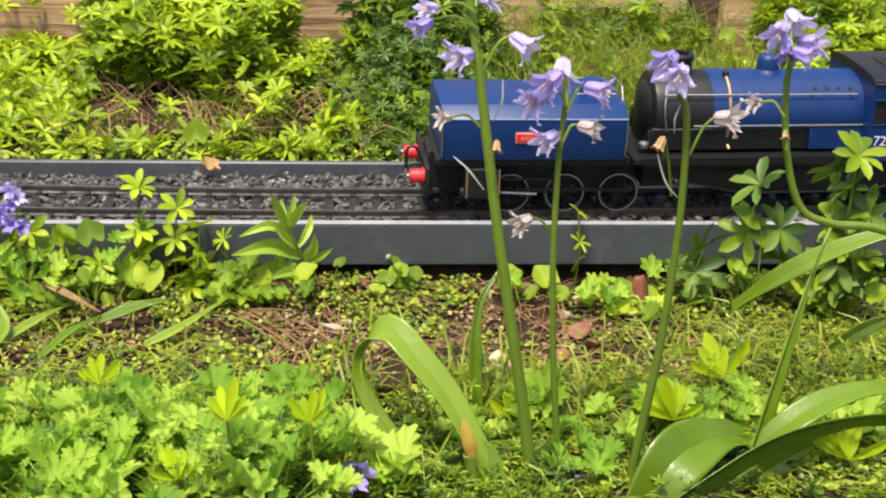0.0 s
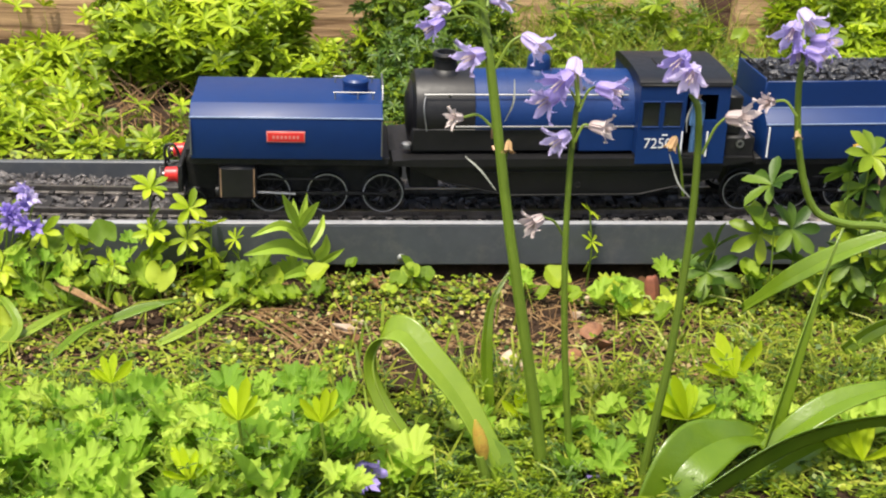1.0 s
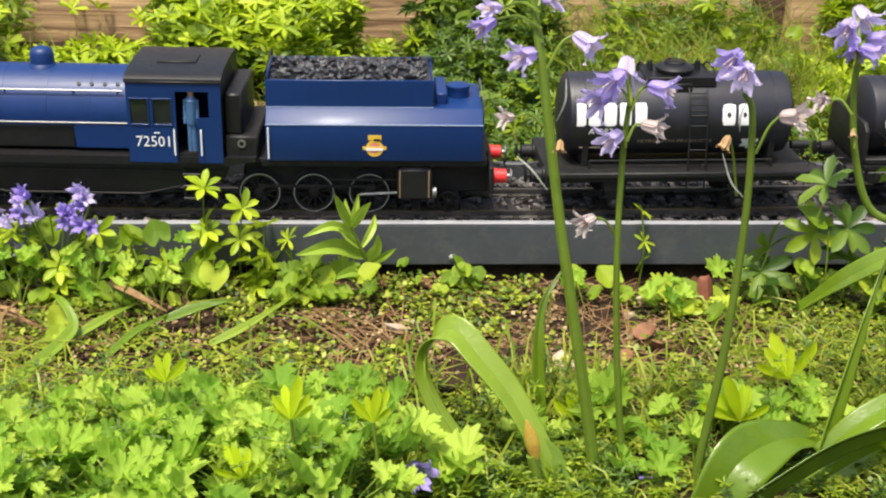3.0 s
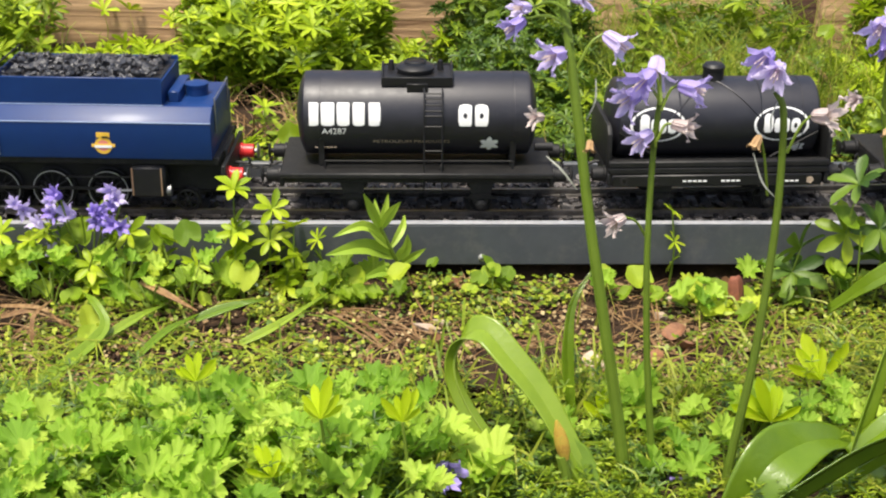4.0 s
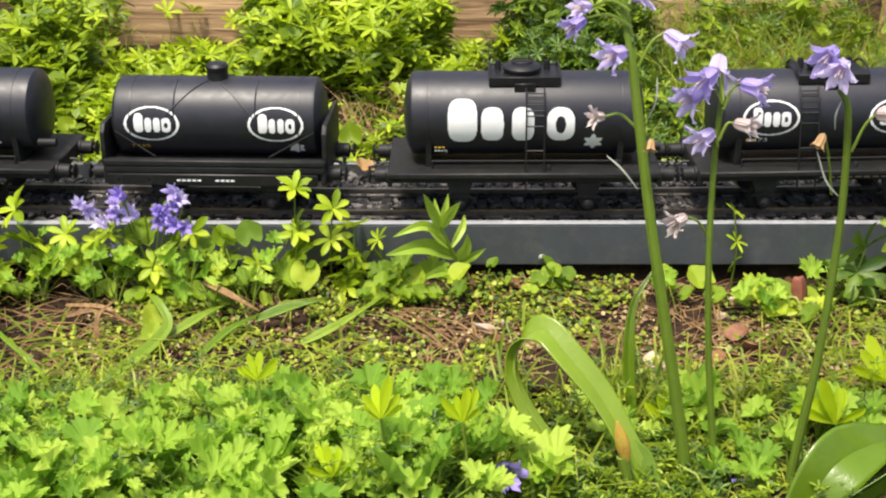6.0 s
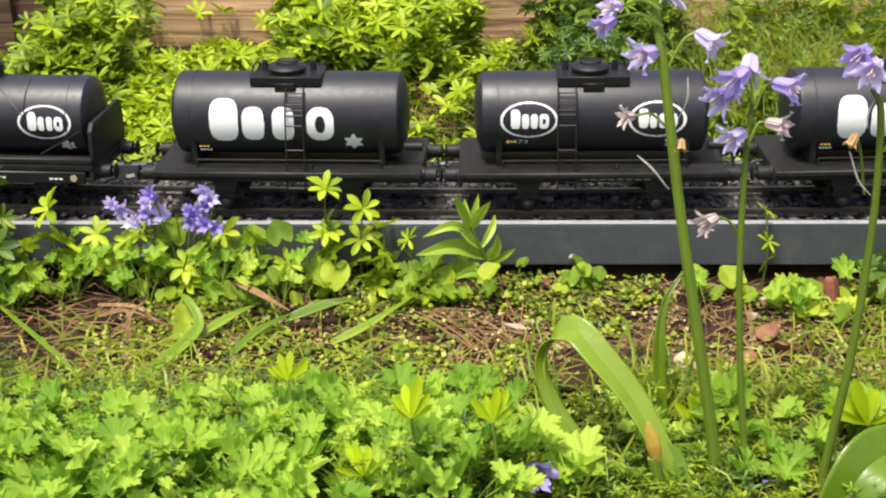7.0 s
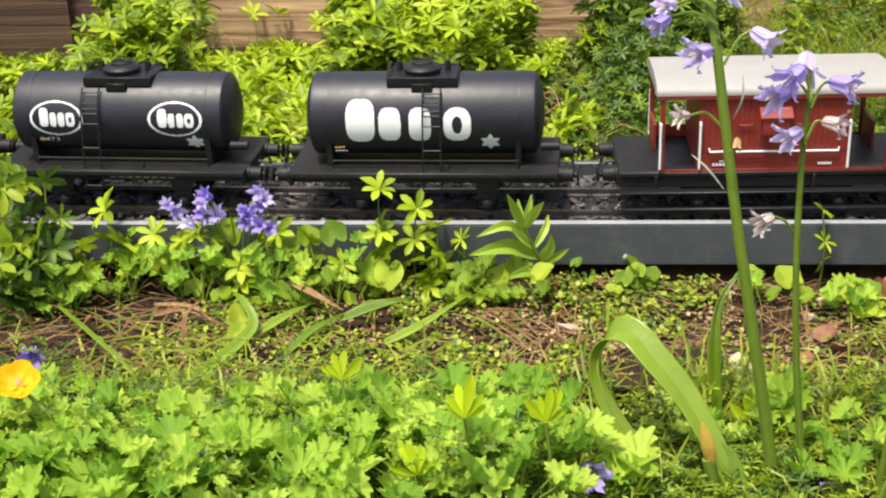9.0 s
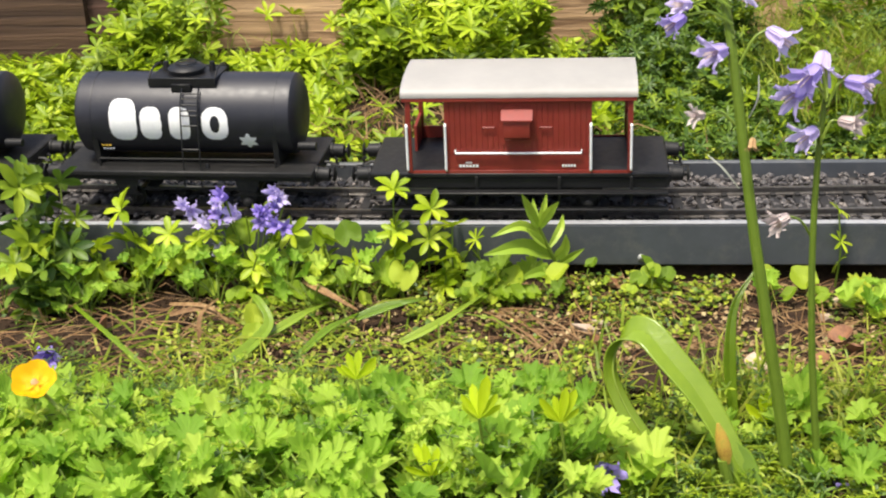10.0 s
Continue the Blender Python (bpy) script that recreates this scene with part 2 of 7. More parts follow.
def curve_pts(pts, n=16):
    """A smooth line through control points (Catmull-Rom)."""
    p = [Vector(q) for q in pts]
    p = [2 * p[0] - p[1]] + p + [2 * p[-1] - p[-2]]
    out = []
    segs = len(p) - 3
    for i in range(n + 1):
        s = min(i / n * segs, segs - 1e-6)
        k, t = int(s), s - int(s)
        a, b, c, d = p[k:k + 4]
        out.append(0.5 * (2 * b + (c - a) * t + (2 * a - 5 * b + 4 * c - d) * t * t + (3 * b - a - 3 * c + d) * t ** 3))
    return out


B = bmesh.new
rng = random.Random(7)


# ================= ground and track bed =================
TRACK_Y = 0.593


def track_offset(x):
    """The line bows gently away from the straight edging."""
    d = x - 0.013
    return 0.022 * math.tanh(d * d / (8 * 0.022))


def track_yaw(x):
    return math.atan((track_offset(x + 0.005) - track_offset(x - 0.005)) / 0.01)


def ground_z(x, y):
    n = noise.noise(Vector((x * 22, y * 22, 0.3))) * 0.0035 + noise.noise(Vector((x * 70, y * 70, 1.3))) * 0.0016
    if y < 0.558:
        return -0.030 + n
    if y < 0.65:
        return -0.022
    return min(0.02, -0.006 + (y - 0.65) * 0.05) + n * 1.3


def steps(lo, hi, fine, far):
    """Even fine steps inside, ever coarser ones out to far."""
    n = int(round((hi - lo) / fine))
    inner = [lo + (hi - lo) * i / n for i in range(n + 1)]
    left, right, d = [], [], fine
    while d < far:
        d *= 1.7
        left.append(lo - d)
        right.append(hi + d)
    return left[::-1] + inner + right


def build_ground():
    xs, ys = steps(-0.48, 0.5, 0.006, 60.0), steps(0.28, 1.12, 0.006, 60.0)
    verts = [(x, y, ground_z(x, min(max(y, 0.0), 1.3))) for y in ys for x in xs]
    nx = len(xs)
    faces = [(j * nx + i, j * nx + i + 1, (j + 1) * nx + i + 1, (j + 1) * nx + i) for j in range(len(ys) - 1) for i in range(nx - 1)]
    me = bpy.data.meshes.new("ground")
    me.from_pydata(verts, [], faces)
    me.polygons.foreach_set("use_smooth", [True] * len(faces))
    me.materials.append(SOIL)
    tagged(new("ground", me), "dark garden soil with crumbs and litter", "soil", kind="structure")


build_ground()

X0, X1 = -1.6, 2.2


def edging(name, y0, y1, z0, z1, label):
    e = thing(name, label, "edging", kind="structure")
    for a, b in ((X0, -0.62), (-0.6185, 0.71), (0.7115, X1)):
        part("board", box(B(), a, b, y0, y1, z0, z1 - 0.0004, 0.0008), BOARD, e)
        if "front" in name:
            # thin strip that carries the painted light along the board's top
            part("top_edge", box(B(), a, b, y0 - 0.0001, y1 + 0.0001, z1 - 0.0003, z1 + 0.0003, 0.0003), SKYLIT_EDGE, e, "upper edge, coloured paler for light from the sky")
    return e


front_edging = edging("edging_front", 0.5495, 0.5540, -0.0209, 0.0030, "dark grey plastic edging board along the track bed")
for sx in (0.0385, -0.36):
    sc = part("screw", lathe(B(), [(0.0003, 0.0014), (0.0013, 0.0012), (0.0021, 0.0005), (0.0022, 0.0)], pose(sx, 0.5495, -0.0165, 90, 0, 0), 12), RIM, front_edging, "dull metal screw head")
    part("screw_slot", box(B(), sx - 0.0011, sx + 0.0011, 0.5478, 0.5482, -0.01675, -0.01625, 0), DULL, front_edging)
edging("edging_back", 0.6452, 0.6497, -0.0209, 0.0030, "dark grey plastic edging board behind the track")

bed = thing("track_bed", "bed of dark crushed stone between the edging boards", "ballast", kind="structure")
part("base", box(B(), X0, X1, 0.5542, 0.6450, -0.0205, -0.0075, 0), BALLAST, bed)


def rail_mesh(side):
    """Flat-bottomed rail that follows the curve."""
    prof = [(-0.0022, -0.0042), (0.0022, -0.0042), (0.0022, -0.0036), (0.0006, -0.0030), (0.0006, -0.0014), (0.0012, -0.0011), (0.0012, 0.0), (-0.0012, 0.0), (-0.0012, -0.0011), (-0.0006, -0.0014), (-0.0006, -0.0030), (-0.0022, -0.0036)]
    bm = B()
    rows = []
    n = 190
    for i in range(n + 1):
        x = X0 + (X1 - X0) * i / n
        a = track_yaw(x)
        cx, cy = x - math.sin(a) * side, TRACK_Y + track_offset(x) + math.cos(a) * side
        rows.append([bm.verts.new((cx - math.sin(a) * p, cy + math.cos(a) * p, z)) for p, z in prof])
    for a, b in zip(rows, rows[1:]):
        for k in range(len(prof)):
            bm.faces.new((a[k], a[(k + 1) % len(prof)], b[(k + 1) % len(prof)], b[k]))
    bmesh.ops.recalc_face_normals(bm, faces=bm.faces[:])
    return bm


track = thing("railway_track", "two worn steel rails on dark sleepers in ballast", "track", kind="structure")
part("rail", rail_mesh(-0.0166), RAIL, track, smooth=False)
part("rail", rail_mesh(0.0166), RAIL, track, smooth=False)
slm = link_mesh("sleeper", box(B(), -0.0028, 0.0028, -0.0275, 0.0275, -0.0085, -0.0043, 0.0005), SLEEPER)
slm.parent = track
chair = B()
for sy in (-0.0166, 0.0166):
    box(chair, -0.0016, 0.0016, sy - 0.0042, sy + 0.0042, -0.0044, -0.0026, 0.0004)
chm = link_mesh("rail_chair", chair, SLEEPER)
chm.parent = track
first = True
for i in range(int((X1 - X0) / 0.0135)):
    x = X0 + 0.0135 * i
    m = pose(x, TRACK_Y + track_offset(x), 0, 0, 0, math.degrees(track_yaw(x)))
    for src in (slm, chm):
        ob = src if first else new(src.name.split(".")[0], src.data)
        ob.parent = track
        ob.matrix_basis = m
    first = False


def stone_mesh(seed, bm=None, c=(0, 0, 0), r=0.003):
    q = random.Random(seed)
    bm = bm or B()
    g = bmesh.ops.create_icosphere(bm, subdivisions=1, radius=1.0)
    k = (r * q.uniform(0.9, 1.8), r * q.uniform(0.6, 1.1), r * q.uniform(0.4, 0.75))
    rot = Euler((q.uniform(-0.6, 0.6), q.uniform(-0.6, 0.6), q.uniform(0, 6.3))).to_matrix()
    for v in g["verts"]:
        w = v.co * q.uniform(0.58, 1.25)
        v.co = rot @ Vector((w.x * k[0], w.y * k[1], w.z * k[2])) + Vector(c)
    return bm


stone_data = []
for i in range(10):
    ob = link_mesh("stone", stone_mesh(100 + i), BALLAST_PALE if i == 9 else BALLAST)
    stone_data.append(ob.data)
    bpy.data.objects.remove(ob)


def scatter_ballast():
    spots = []
    for i in range(10500):
        x, y = rng.uniform(-0.75, 0.75), rng.uniform(0.5565, 0.6425)
        d = y - TRACK_Y - track_offset(x)
        if min(abs(d - 0.0166), abs(d + 0.0166)) < 0.0034:
            continue
        z = -0.0048 + rng.uniform(-0.0012, 0.0012) - (0.0010 if abs(d) < 0.0166 else 0.0)
        spots.append((x, y, z, rng.uniform(0.42, 0.92), rng.uniform(0, 360), rng.randrange(10)))
    near = [s for s in spots if -0.24 < s[0] < 0.06 and s[3] > 0.65][:290]
    chosen = set(near)
    for s in near:
        ob = new("stone", stone_data[s[5]])
        ob.parent = bed
        ob.matrix_basis = pose(s[0], s[1], s[2], 0, 0, s[4]) @ Matrix.Diagonal((s[3], s[3], s[3], 1))
    V, F, MI = [], [], []
    for s in spots:
        if s in chosen:
            continue
        me = stone_data[s[5]]
        m = pose(s[0], s[1], s[2], 0, 0, s[4]) @ Matrix.Diagonal((s[3], s[3], s[3], 1))
        o = len(V)
        V += [m @ v.co for v in me.vertices]
        F += [tuple(o + k for k in p.vertices) for p in me.polygons]
        MI += [1 if s[5] == 9 and rng.random() < 0.6 else 0] * len(me.polygons)
    me = bpy.data.meshes.new("loose_ballast")
    me.from_pydata(V, [], F)
    me.materials.append(BALLAST)
    me.materials.append(BALLAST_PALE)
    me.polygons.foreach_set("material_index", MI)
    ob = new("loose_ballast", me)
    ob.parent = bed
    tagged(ob, "dark crushed stone chips", kind="stuff")


# ================= timber behind the bank =================
def rough_timber(name, x0, x1, y0, y1, z0, z1, mat, label):
    bm = B()
    nx, prof = 60, [(y0, z0), (y0, z0 + (z1 - z0) * 0.3), (y0, z0 + (z1 - z0) * 0.6), (y0, z1 - 0.008), (y0 + 0.008, z1), (y1, z1), (y1, z0)]
    rows = []
    for i in range(nx + 1):
        x = x0 + (x1 - x0) * i / nx
        rows.append([bm.verts.new((x, y + noise.noise(Vector((x * 9, y * 30, z * 40))) * 0.004, z + noise.noise(Vector((x * 6, z * 20, 4))) * 0.004)) for y, z in prof])
    for a, b in zip(rows, rows[1:]):
        for k in range(len(prof)):
            bm.faces.new((a[k], a[(k + 1) % len(prof)], b[(k + 1) % len(prof)], b[k]))
    bm.faces.new(rows[0])
    bm.faces.new(rows[-1])
    bmesh.ops.recalc_face_normals(bm, faces=bm.faces[:])
    return tagged(link_mesh(name, bm, mat, True), label, "timber", kind="structure")


rough_timber("timber_left", -1.4, -0.362, 0.865, 0.965, -0.005, 0.16, TIMBER_SHADED, "brown timber sleeper edging a raised bed, shade in its colour")
rough_timber("timber_middle", -0.3325, 0.284, 0.902, 1.00, 0.004, 0.16, TIMBER, "weathered brown timber sleeper with long grain cracks")
rough_timber("timber_right", 0.313, 1.6, 0.897, 0.99, 0.000, 0.16, TIMBER, "weathered brown timber sleeper edging a raised bed")
rough_timber("timber_post_1", -0.3615, -0.333, 0.872, 0.905, -0.01, 0.17, TIMBER_DARK, "dark reddish timber stake between sleepers")
rough_timber("timber_post_2", 0.2845, 0.3125, 0.912, 0.945, -0.01, 0.17, TIMBER_DARK, "dark reddish timber stake between sleepers")


# ================= the train =================
# Each vehicle stands at its own middle, z = 0 on the rail heads, -y towards the near side, front towards -x.
TURNING = []      # (wheelset, radius, x, z)
RODS = []         # (rod, wheel radius, throw, x, y, z)


def wheelset(parent, x, r, spokes=0, rim=None, back=0.0):
    """Two flanged wheels on an axle, turning together; a crank pin outside each."""
    z = r
    w = thing("wheelset", "", "")
    w.parent = parent
    w.matrix_basis = pose(x, 0, z)
    for side in (-1, 1):
        y = side * 0.0166
        m = pose(0, y - side * 0.002, 0, -90 * side, 0, 0)
        if spokes:
            part("tyre", lathe(B(), [(r * 0.83, 0.0), (r * 1.07, 0.0), (r * 1.07, 0.0008), (r, 0.0012), (r * 0.985, 0.0040), (r * 0.83, 0.0042)], m, 32, True), DULL, w)
            part("hub", lathe(B(), [(r * 0.24, 0.0), (r * 0.24, 0.0040), (r * 0.12, 0.0046), (r * 0.02, 0.0046)], m, 14), DULL, w)
            for k in range(spokes):
                a = 2 * math.pi * k / spokes
                d = Vector((math.cos(a), 0, math.sin(a)))
                part("spoke", cyl(B(), d * r * 0.18 + Vector((0, y + side * 0.0008, 0)), d * r * 0.9 + Vector((0, y + side * 0.0008, 0)), 0.0006, 0.0005, 6), DULL, w)
        else:
            part("wheel", lathe(B(), [(r * 0.05, 0.0), (r * 1.08, 0.0), (r * 1.08, 0.0008), (r, 0.0012), (r * 0.97, 0.0034), (r * 0.82, 0.0034), (r * 0.76, 0.0022), (r * 0.3, 0.0022), (r * 0.26, 0.0036), (r * 0.03, 0.0036)], m, 24), DULL, w)
        if rim is not None:
            part("rim", lathe(B(), [(r * 0.925, 0.0043), (r * 0.925, 0.0046), (r * 0.975, 0.0046), (r * 0.975, 0.0043)], m, 36, True), rim, w, "bright worn tyre")
            cy_, a = y + side * 0.0028, math.radians(35 + 90 * (side > 0))
            c = Vector((math.cos(a) * 0.0052, 0, math.sin(a) * 0.0052))
            part("crank_pin", cyl(B(), c + Vector((0, y, 0)), c + Vector((0, y + side * 0.0048, 0)), 0.0010, 0.0010, 8), SILVER, w)
    part("axle", cyl(B(), (0, -0.016, 0), (0, 0.016, 0), 0.0013, seg=8), DULL, w)
    TURNING.append((w, r, x, z))
    return w


def rods(parent, xs, r, throw=0.0052):
    for side in (-1, 1):
        a0 = math.radians(35 + 90 * (side > 0))
        y = side * 0.0222
        bm = B()
        box(bm, xs[0], xs[-1], -0.0005, 0.0005, -0.0008, 0.0008, 0.0002)
        for x in xs:
            cyl(bm, (x, -0.0008, 0), (x, 0.0008, 0), 0.0019, seg=12)
        rod = part("coupling_rod", bm, DULL, parent, "dark steel coupling rod")
        rod.matrix_basis = pose(throw * math.cos(a0), y, r + throw * math.sin(a0))
        RODS.append((rod, r, throw, a0, y))


def buffer_(parent, x, y, z, out, mat=RED, name="buffer"):
    bm = B()
    m = pose(x, y, z, 0, 90 * out, 0)
    lathe(bm, [(0.0046, 0.0), (0.0046, 0.0012), (0.0040, 0.0016), (0.0038, 0.0074), (0.0027, 0.0078), (0.0017, 0.0080)], m, 16)
    b = part(name, bm, mat, parent, "red painted buffer housing" if mat is RED else "")
    part("buffer_head", lathe(B(), [(0.0014, 0.0070), (0.0014, 0.0094), (0.0040, 0.0096), (0.0043, 0.0102), (0.0030, 0.0108), (0.0004, 0.0110)], m, 16), SILVER if mat is RED else DULL, b)


def hook(parent, x, z, out):
    bm = B()
    pts = [(x, 0, z), (x + out * 0.004, 0, z), (x + out * 0.0075, 0, z - 0.001), (x + out * 0.0085, 0, z + 0.0015), (x + out * 0.007, 0, z + 0.003)]
    tube(bm, pts, 0.0009)
    for k in range(2):
        lk = [(x + out * (0.007 + 0.004 * k) + 0.0022 * math.cos(a), 0.0013 * math.sin(a), z - 0.001 - 0.0016 * k) for a in np.linspace(0, 2 * math.pi, 11)]
        tube(bm, lk, 0.0005, 5)
    part("coupling", bm, DULL, parent, "black hook and chain links")


def text_mesh(words, height, m, material, parent, name="lettering", wrap=None, label="", squeeze=1.0):
    """Letters in the built-in font, laid on the side; wrap: (axis height, radius) of a tank."""
    cu = bpy.data.curves.new("letters", "FONT")
    cu.body, cu.size, cu.align_x, cu.align_y, cu.resolution_u = words, height / 0.73, "CENTER", "CENTER", 2
    tmp = new("letters", cu)
    me = bpy.data.meshes.new_from_object(tmp)
    bpy.data.objects.remove(tmp)
    for v in me.vertices:
        x, h = v.co.x * squeeze, v.co.y
        if wrap:
            zc, r, ang = wrap
            a = ang + h / r
            v.co = m @ Vector((x, -r * math.cos(a), zc + r * math.sin(a)))
        else:
            v.co = m @ Vector((x, 0, h))
    me.materials.clear()
    me.materials.append(material)
    ob = new(name, me)
    ob.parent = parent
    return tagged(ob, label)


def wrapped(inside, x0, x1, h0, h1, zc, r, step=0.00042):
    """A painted shape on a tank's round side: cells of (x, angle height) for which inside() holds."""
    bm = B()
    seen = {}

    def vert(i, j):
        if (i, j) not in seen:
            a = (h0 + j * step) / r
            seen[i, j] = bm.verts.new((x0 + i * step, -r * math.cos(a), zc + r * math.sin(a)))
        return seen[i, j]
    for i in range(int((x1 - x0) / step)):
        for j in range(int((h1 - h0) / step)):
            if inside(x0 + (i + 0.5) * step, h0 + (j + 0.5) * step):
                bm.faces.new((vert(i, j), vert(i + 1, j), vert(i + 1, j + 1), vert(i, j + 1)))
    return bm


def soft_block(cx, cy, w, h, p=4.0, hole=None):
    def f(x, y):
        u, v = abs(x - cx) / (w / 2), abs(y - cy) / (h / 2)
        if u ** p + v ** p > 1:
            return False
        return not (hole and (abs(x - cx) / (hole[0] / 2)) ** 2.5 + (abs(y - cy) / (hole[1] / 2)) ** 2.5 < 1)
    return f


def six_point_star(cx, cy, r):
    def f(x, y):
        d, a = math.hypot(x - cx, y - cy), math.atan2(y - cy, x - cx)
        k = abs(((a + math.pi / 2) % (math.pi / 3)) - math.pi / 6) / (math.pi / 6)
        return d < r * (0.56 + 0.44 * k)
    return f


def marks_of(*fs):
    """One flat list of painted shapes."""
    return [g for f in fs for g in (f if isinstance(f, tuple) else (f,))]


def arched(w, z0, z1, n=10, y0=0.0):
    """Half outline of a curved roof: from the far eave to the near one."""
    return [(y0 + w * math.cos(math.pi * i / n), z0 + (z1 - z0) * math.sin(math.pi * i / n) ** 0.8) for i in range(n + 1)]


# ---- leading water tank unit ----
def front_unit():
    t = thing("locomotive_front_tank", "glossy blue water tank unit on black driving wheels", "locomotive", "train")
    w, b = 0.031, 0.008
    prof = [(-w, 0.0345), (-w, 0.0573), (-w + b, 0.0632), (w - b, 0.0632), (w, 0.0573), (w, 0.0345)]
    part("tank_body", prism(B(), prof, -0.050, 0.050, bevel=0.0005), BLUE, t, "glossy blue tank with sloped shoulder")
    part("shoulder_line", box(B(), -0.0502, 0.0502, -w - 0.0003, -w + 0.0003, 0.0570, 0.0575, 0), LINE_BLUE, t, "thin pale lining")
    part("frame", box(B(), -0.055, 0.060, -0.0135, 0.0135, 0.0100, 0.0340), DULL, t)
    part("valance", box(B(), -0.052, 0.054, -0.028, 0.028, 0.0300, 0.0348), DULL, t)
    part("filler", lathe(B(), [(0.0068, 0.0), (0.0068, 0.0052), (0.0072, 0.0054), (0.0072, 0.0068), (0.0060, 0.0080), (0.001, 0.0084)], pose(0.036, -0.002, 0.0630)), BLUE, t, "round blue filler with lid")
    for y in (-0.016, 0.014):
        bm = B()
        tube(bm, curve_pts([(0.024, y, 0.0668), (0.034, y, 0.0668), (0.046, y, 0.0668)], 4), 0.0003)
        for x in (0.025, 0.037, 0.045):
            cyl(bm, (x, y, 0.0630), (x, y, 0.0668), 0.00045, seg=6)
        part("handrail", bm, SILVER, t)
    bm = B()
    tube(bm, [(0.0503, -0.015, 0.062), (0.0503, -0.010, 0.069), (0.0503, 0.012, 0.069), (0.0503, 0.015, 0.062)], 0.0005)
    part("handrail", bm, SILVER, t)
    pl = part("nameplate", box(B(), -0.0105, 0.0095, -w - 0.0007, -w, 0.0440, 0.0500, 0.0003), PLATE_BAR, t, "red nameplate with pale rim")
    part("plate_field", box(B(), -0.0099, 0.0089, -w - 0.0010, -w - 0.0006, 0.0447, 0.0493, 0.0002), RED, pl)
    for k in range(7):
        part("letter_bar", box(B(), -0.0074 + k * 0.0021, -0.0062 + k * 0.0021, -w - 0.0012, -w - 0.0009, 0.0461, 0.0478, 0), PLATE_BAR, pl)
    for x in (-0.0496, 0.0496):
        bm = tube(B(), [(x, -w - 0.0012, 0.037), (x, -w - 0.0012, 0.056)], 0.0004)
        part("handrail", bm, SILVER, t)
    part("buffer_beam", box(B(), -0.0575, -0.0550, -0.030, 0.030, 0.0150, 0.0300), DULL, t, "black buffer beam")
    for y in (-0.0195, 0.0195):
        buffer_(t, -0.0575, y, 0.0215, -1)
    hook(t, -0.0575, 0.0215, -1)
    part("hose", tube(B(), curve_pts([(-0.058, -0.009, 0.026), (-0.061, -0.009, 0.034), (-0.066, -0.009, 0.033), (-0.066, -0.009, 0.022)], 10), 0.0009), DULL, t)
    part("pony_frame", box(B(), -0.056, -0.040, -0.012, 0.012, 0.004, 0.014), DULL, t)
    for side in (-1, 1):
        cyl_ = part("cylinder", box(B(), -0.0365, -0.0165, side * 0.0195, side * 0.0295, 0.0105, 0.0300, 0.002), BLACK, t, "black cylinder block with copper lining")
        for x in (-0.0355, -0.0180):
            part("lining", box(B(), x, x + 0.0008, side * 0.0294, side * 0.0299, 0.0125, 0.0285, 0), COPPER, cyl_)
        part("steam_pipe", cyl(B(), (-0.037, side * 0.024, 0.0312), (-0.016, side * 0.024, 0.0312), 0.0011, seg=8), SILVER, t)
        part("piston_rod", cyl(B(), (-0.0165, side * 0.0245, 0.0135), (0.004, side * 0.0245, 0.0125), 0.0008, seg=8), SILVER, t)
        part("cylinder_cover", cyl(B(), (-0.0382, side * 0.0245, 0.0140), (-0.0360, side * 0.0245, 0.0140), 0.0034, seg=14), BLACK, t)
        part("slide_bar", box(B(), -0.0165, 0.022, side * 0.0238, side * 0.0252, 0.0205, 0.0215, 0.0002), DULL, t)
    for x in (-0.0098, 0.0208, 0.0510):
        wheelset(t, x, 0.0112, 12, RIM)
    wheelset(t, -0.050, 0.0062, 8, None)
    rods(t, (-0.0098, 0.0208, 0.0510), 0.0112)
    return t


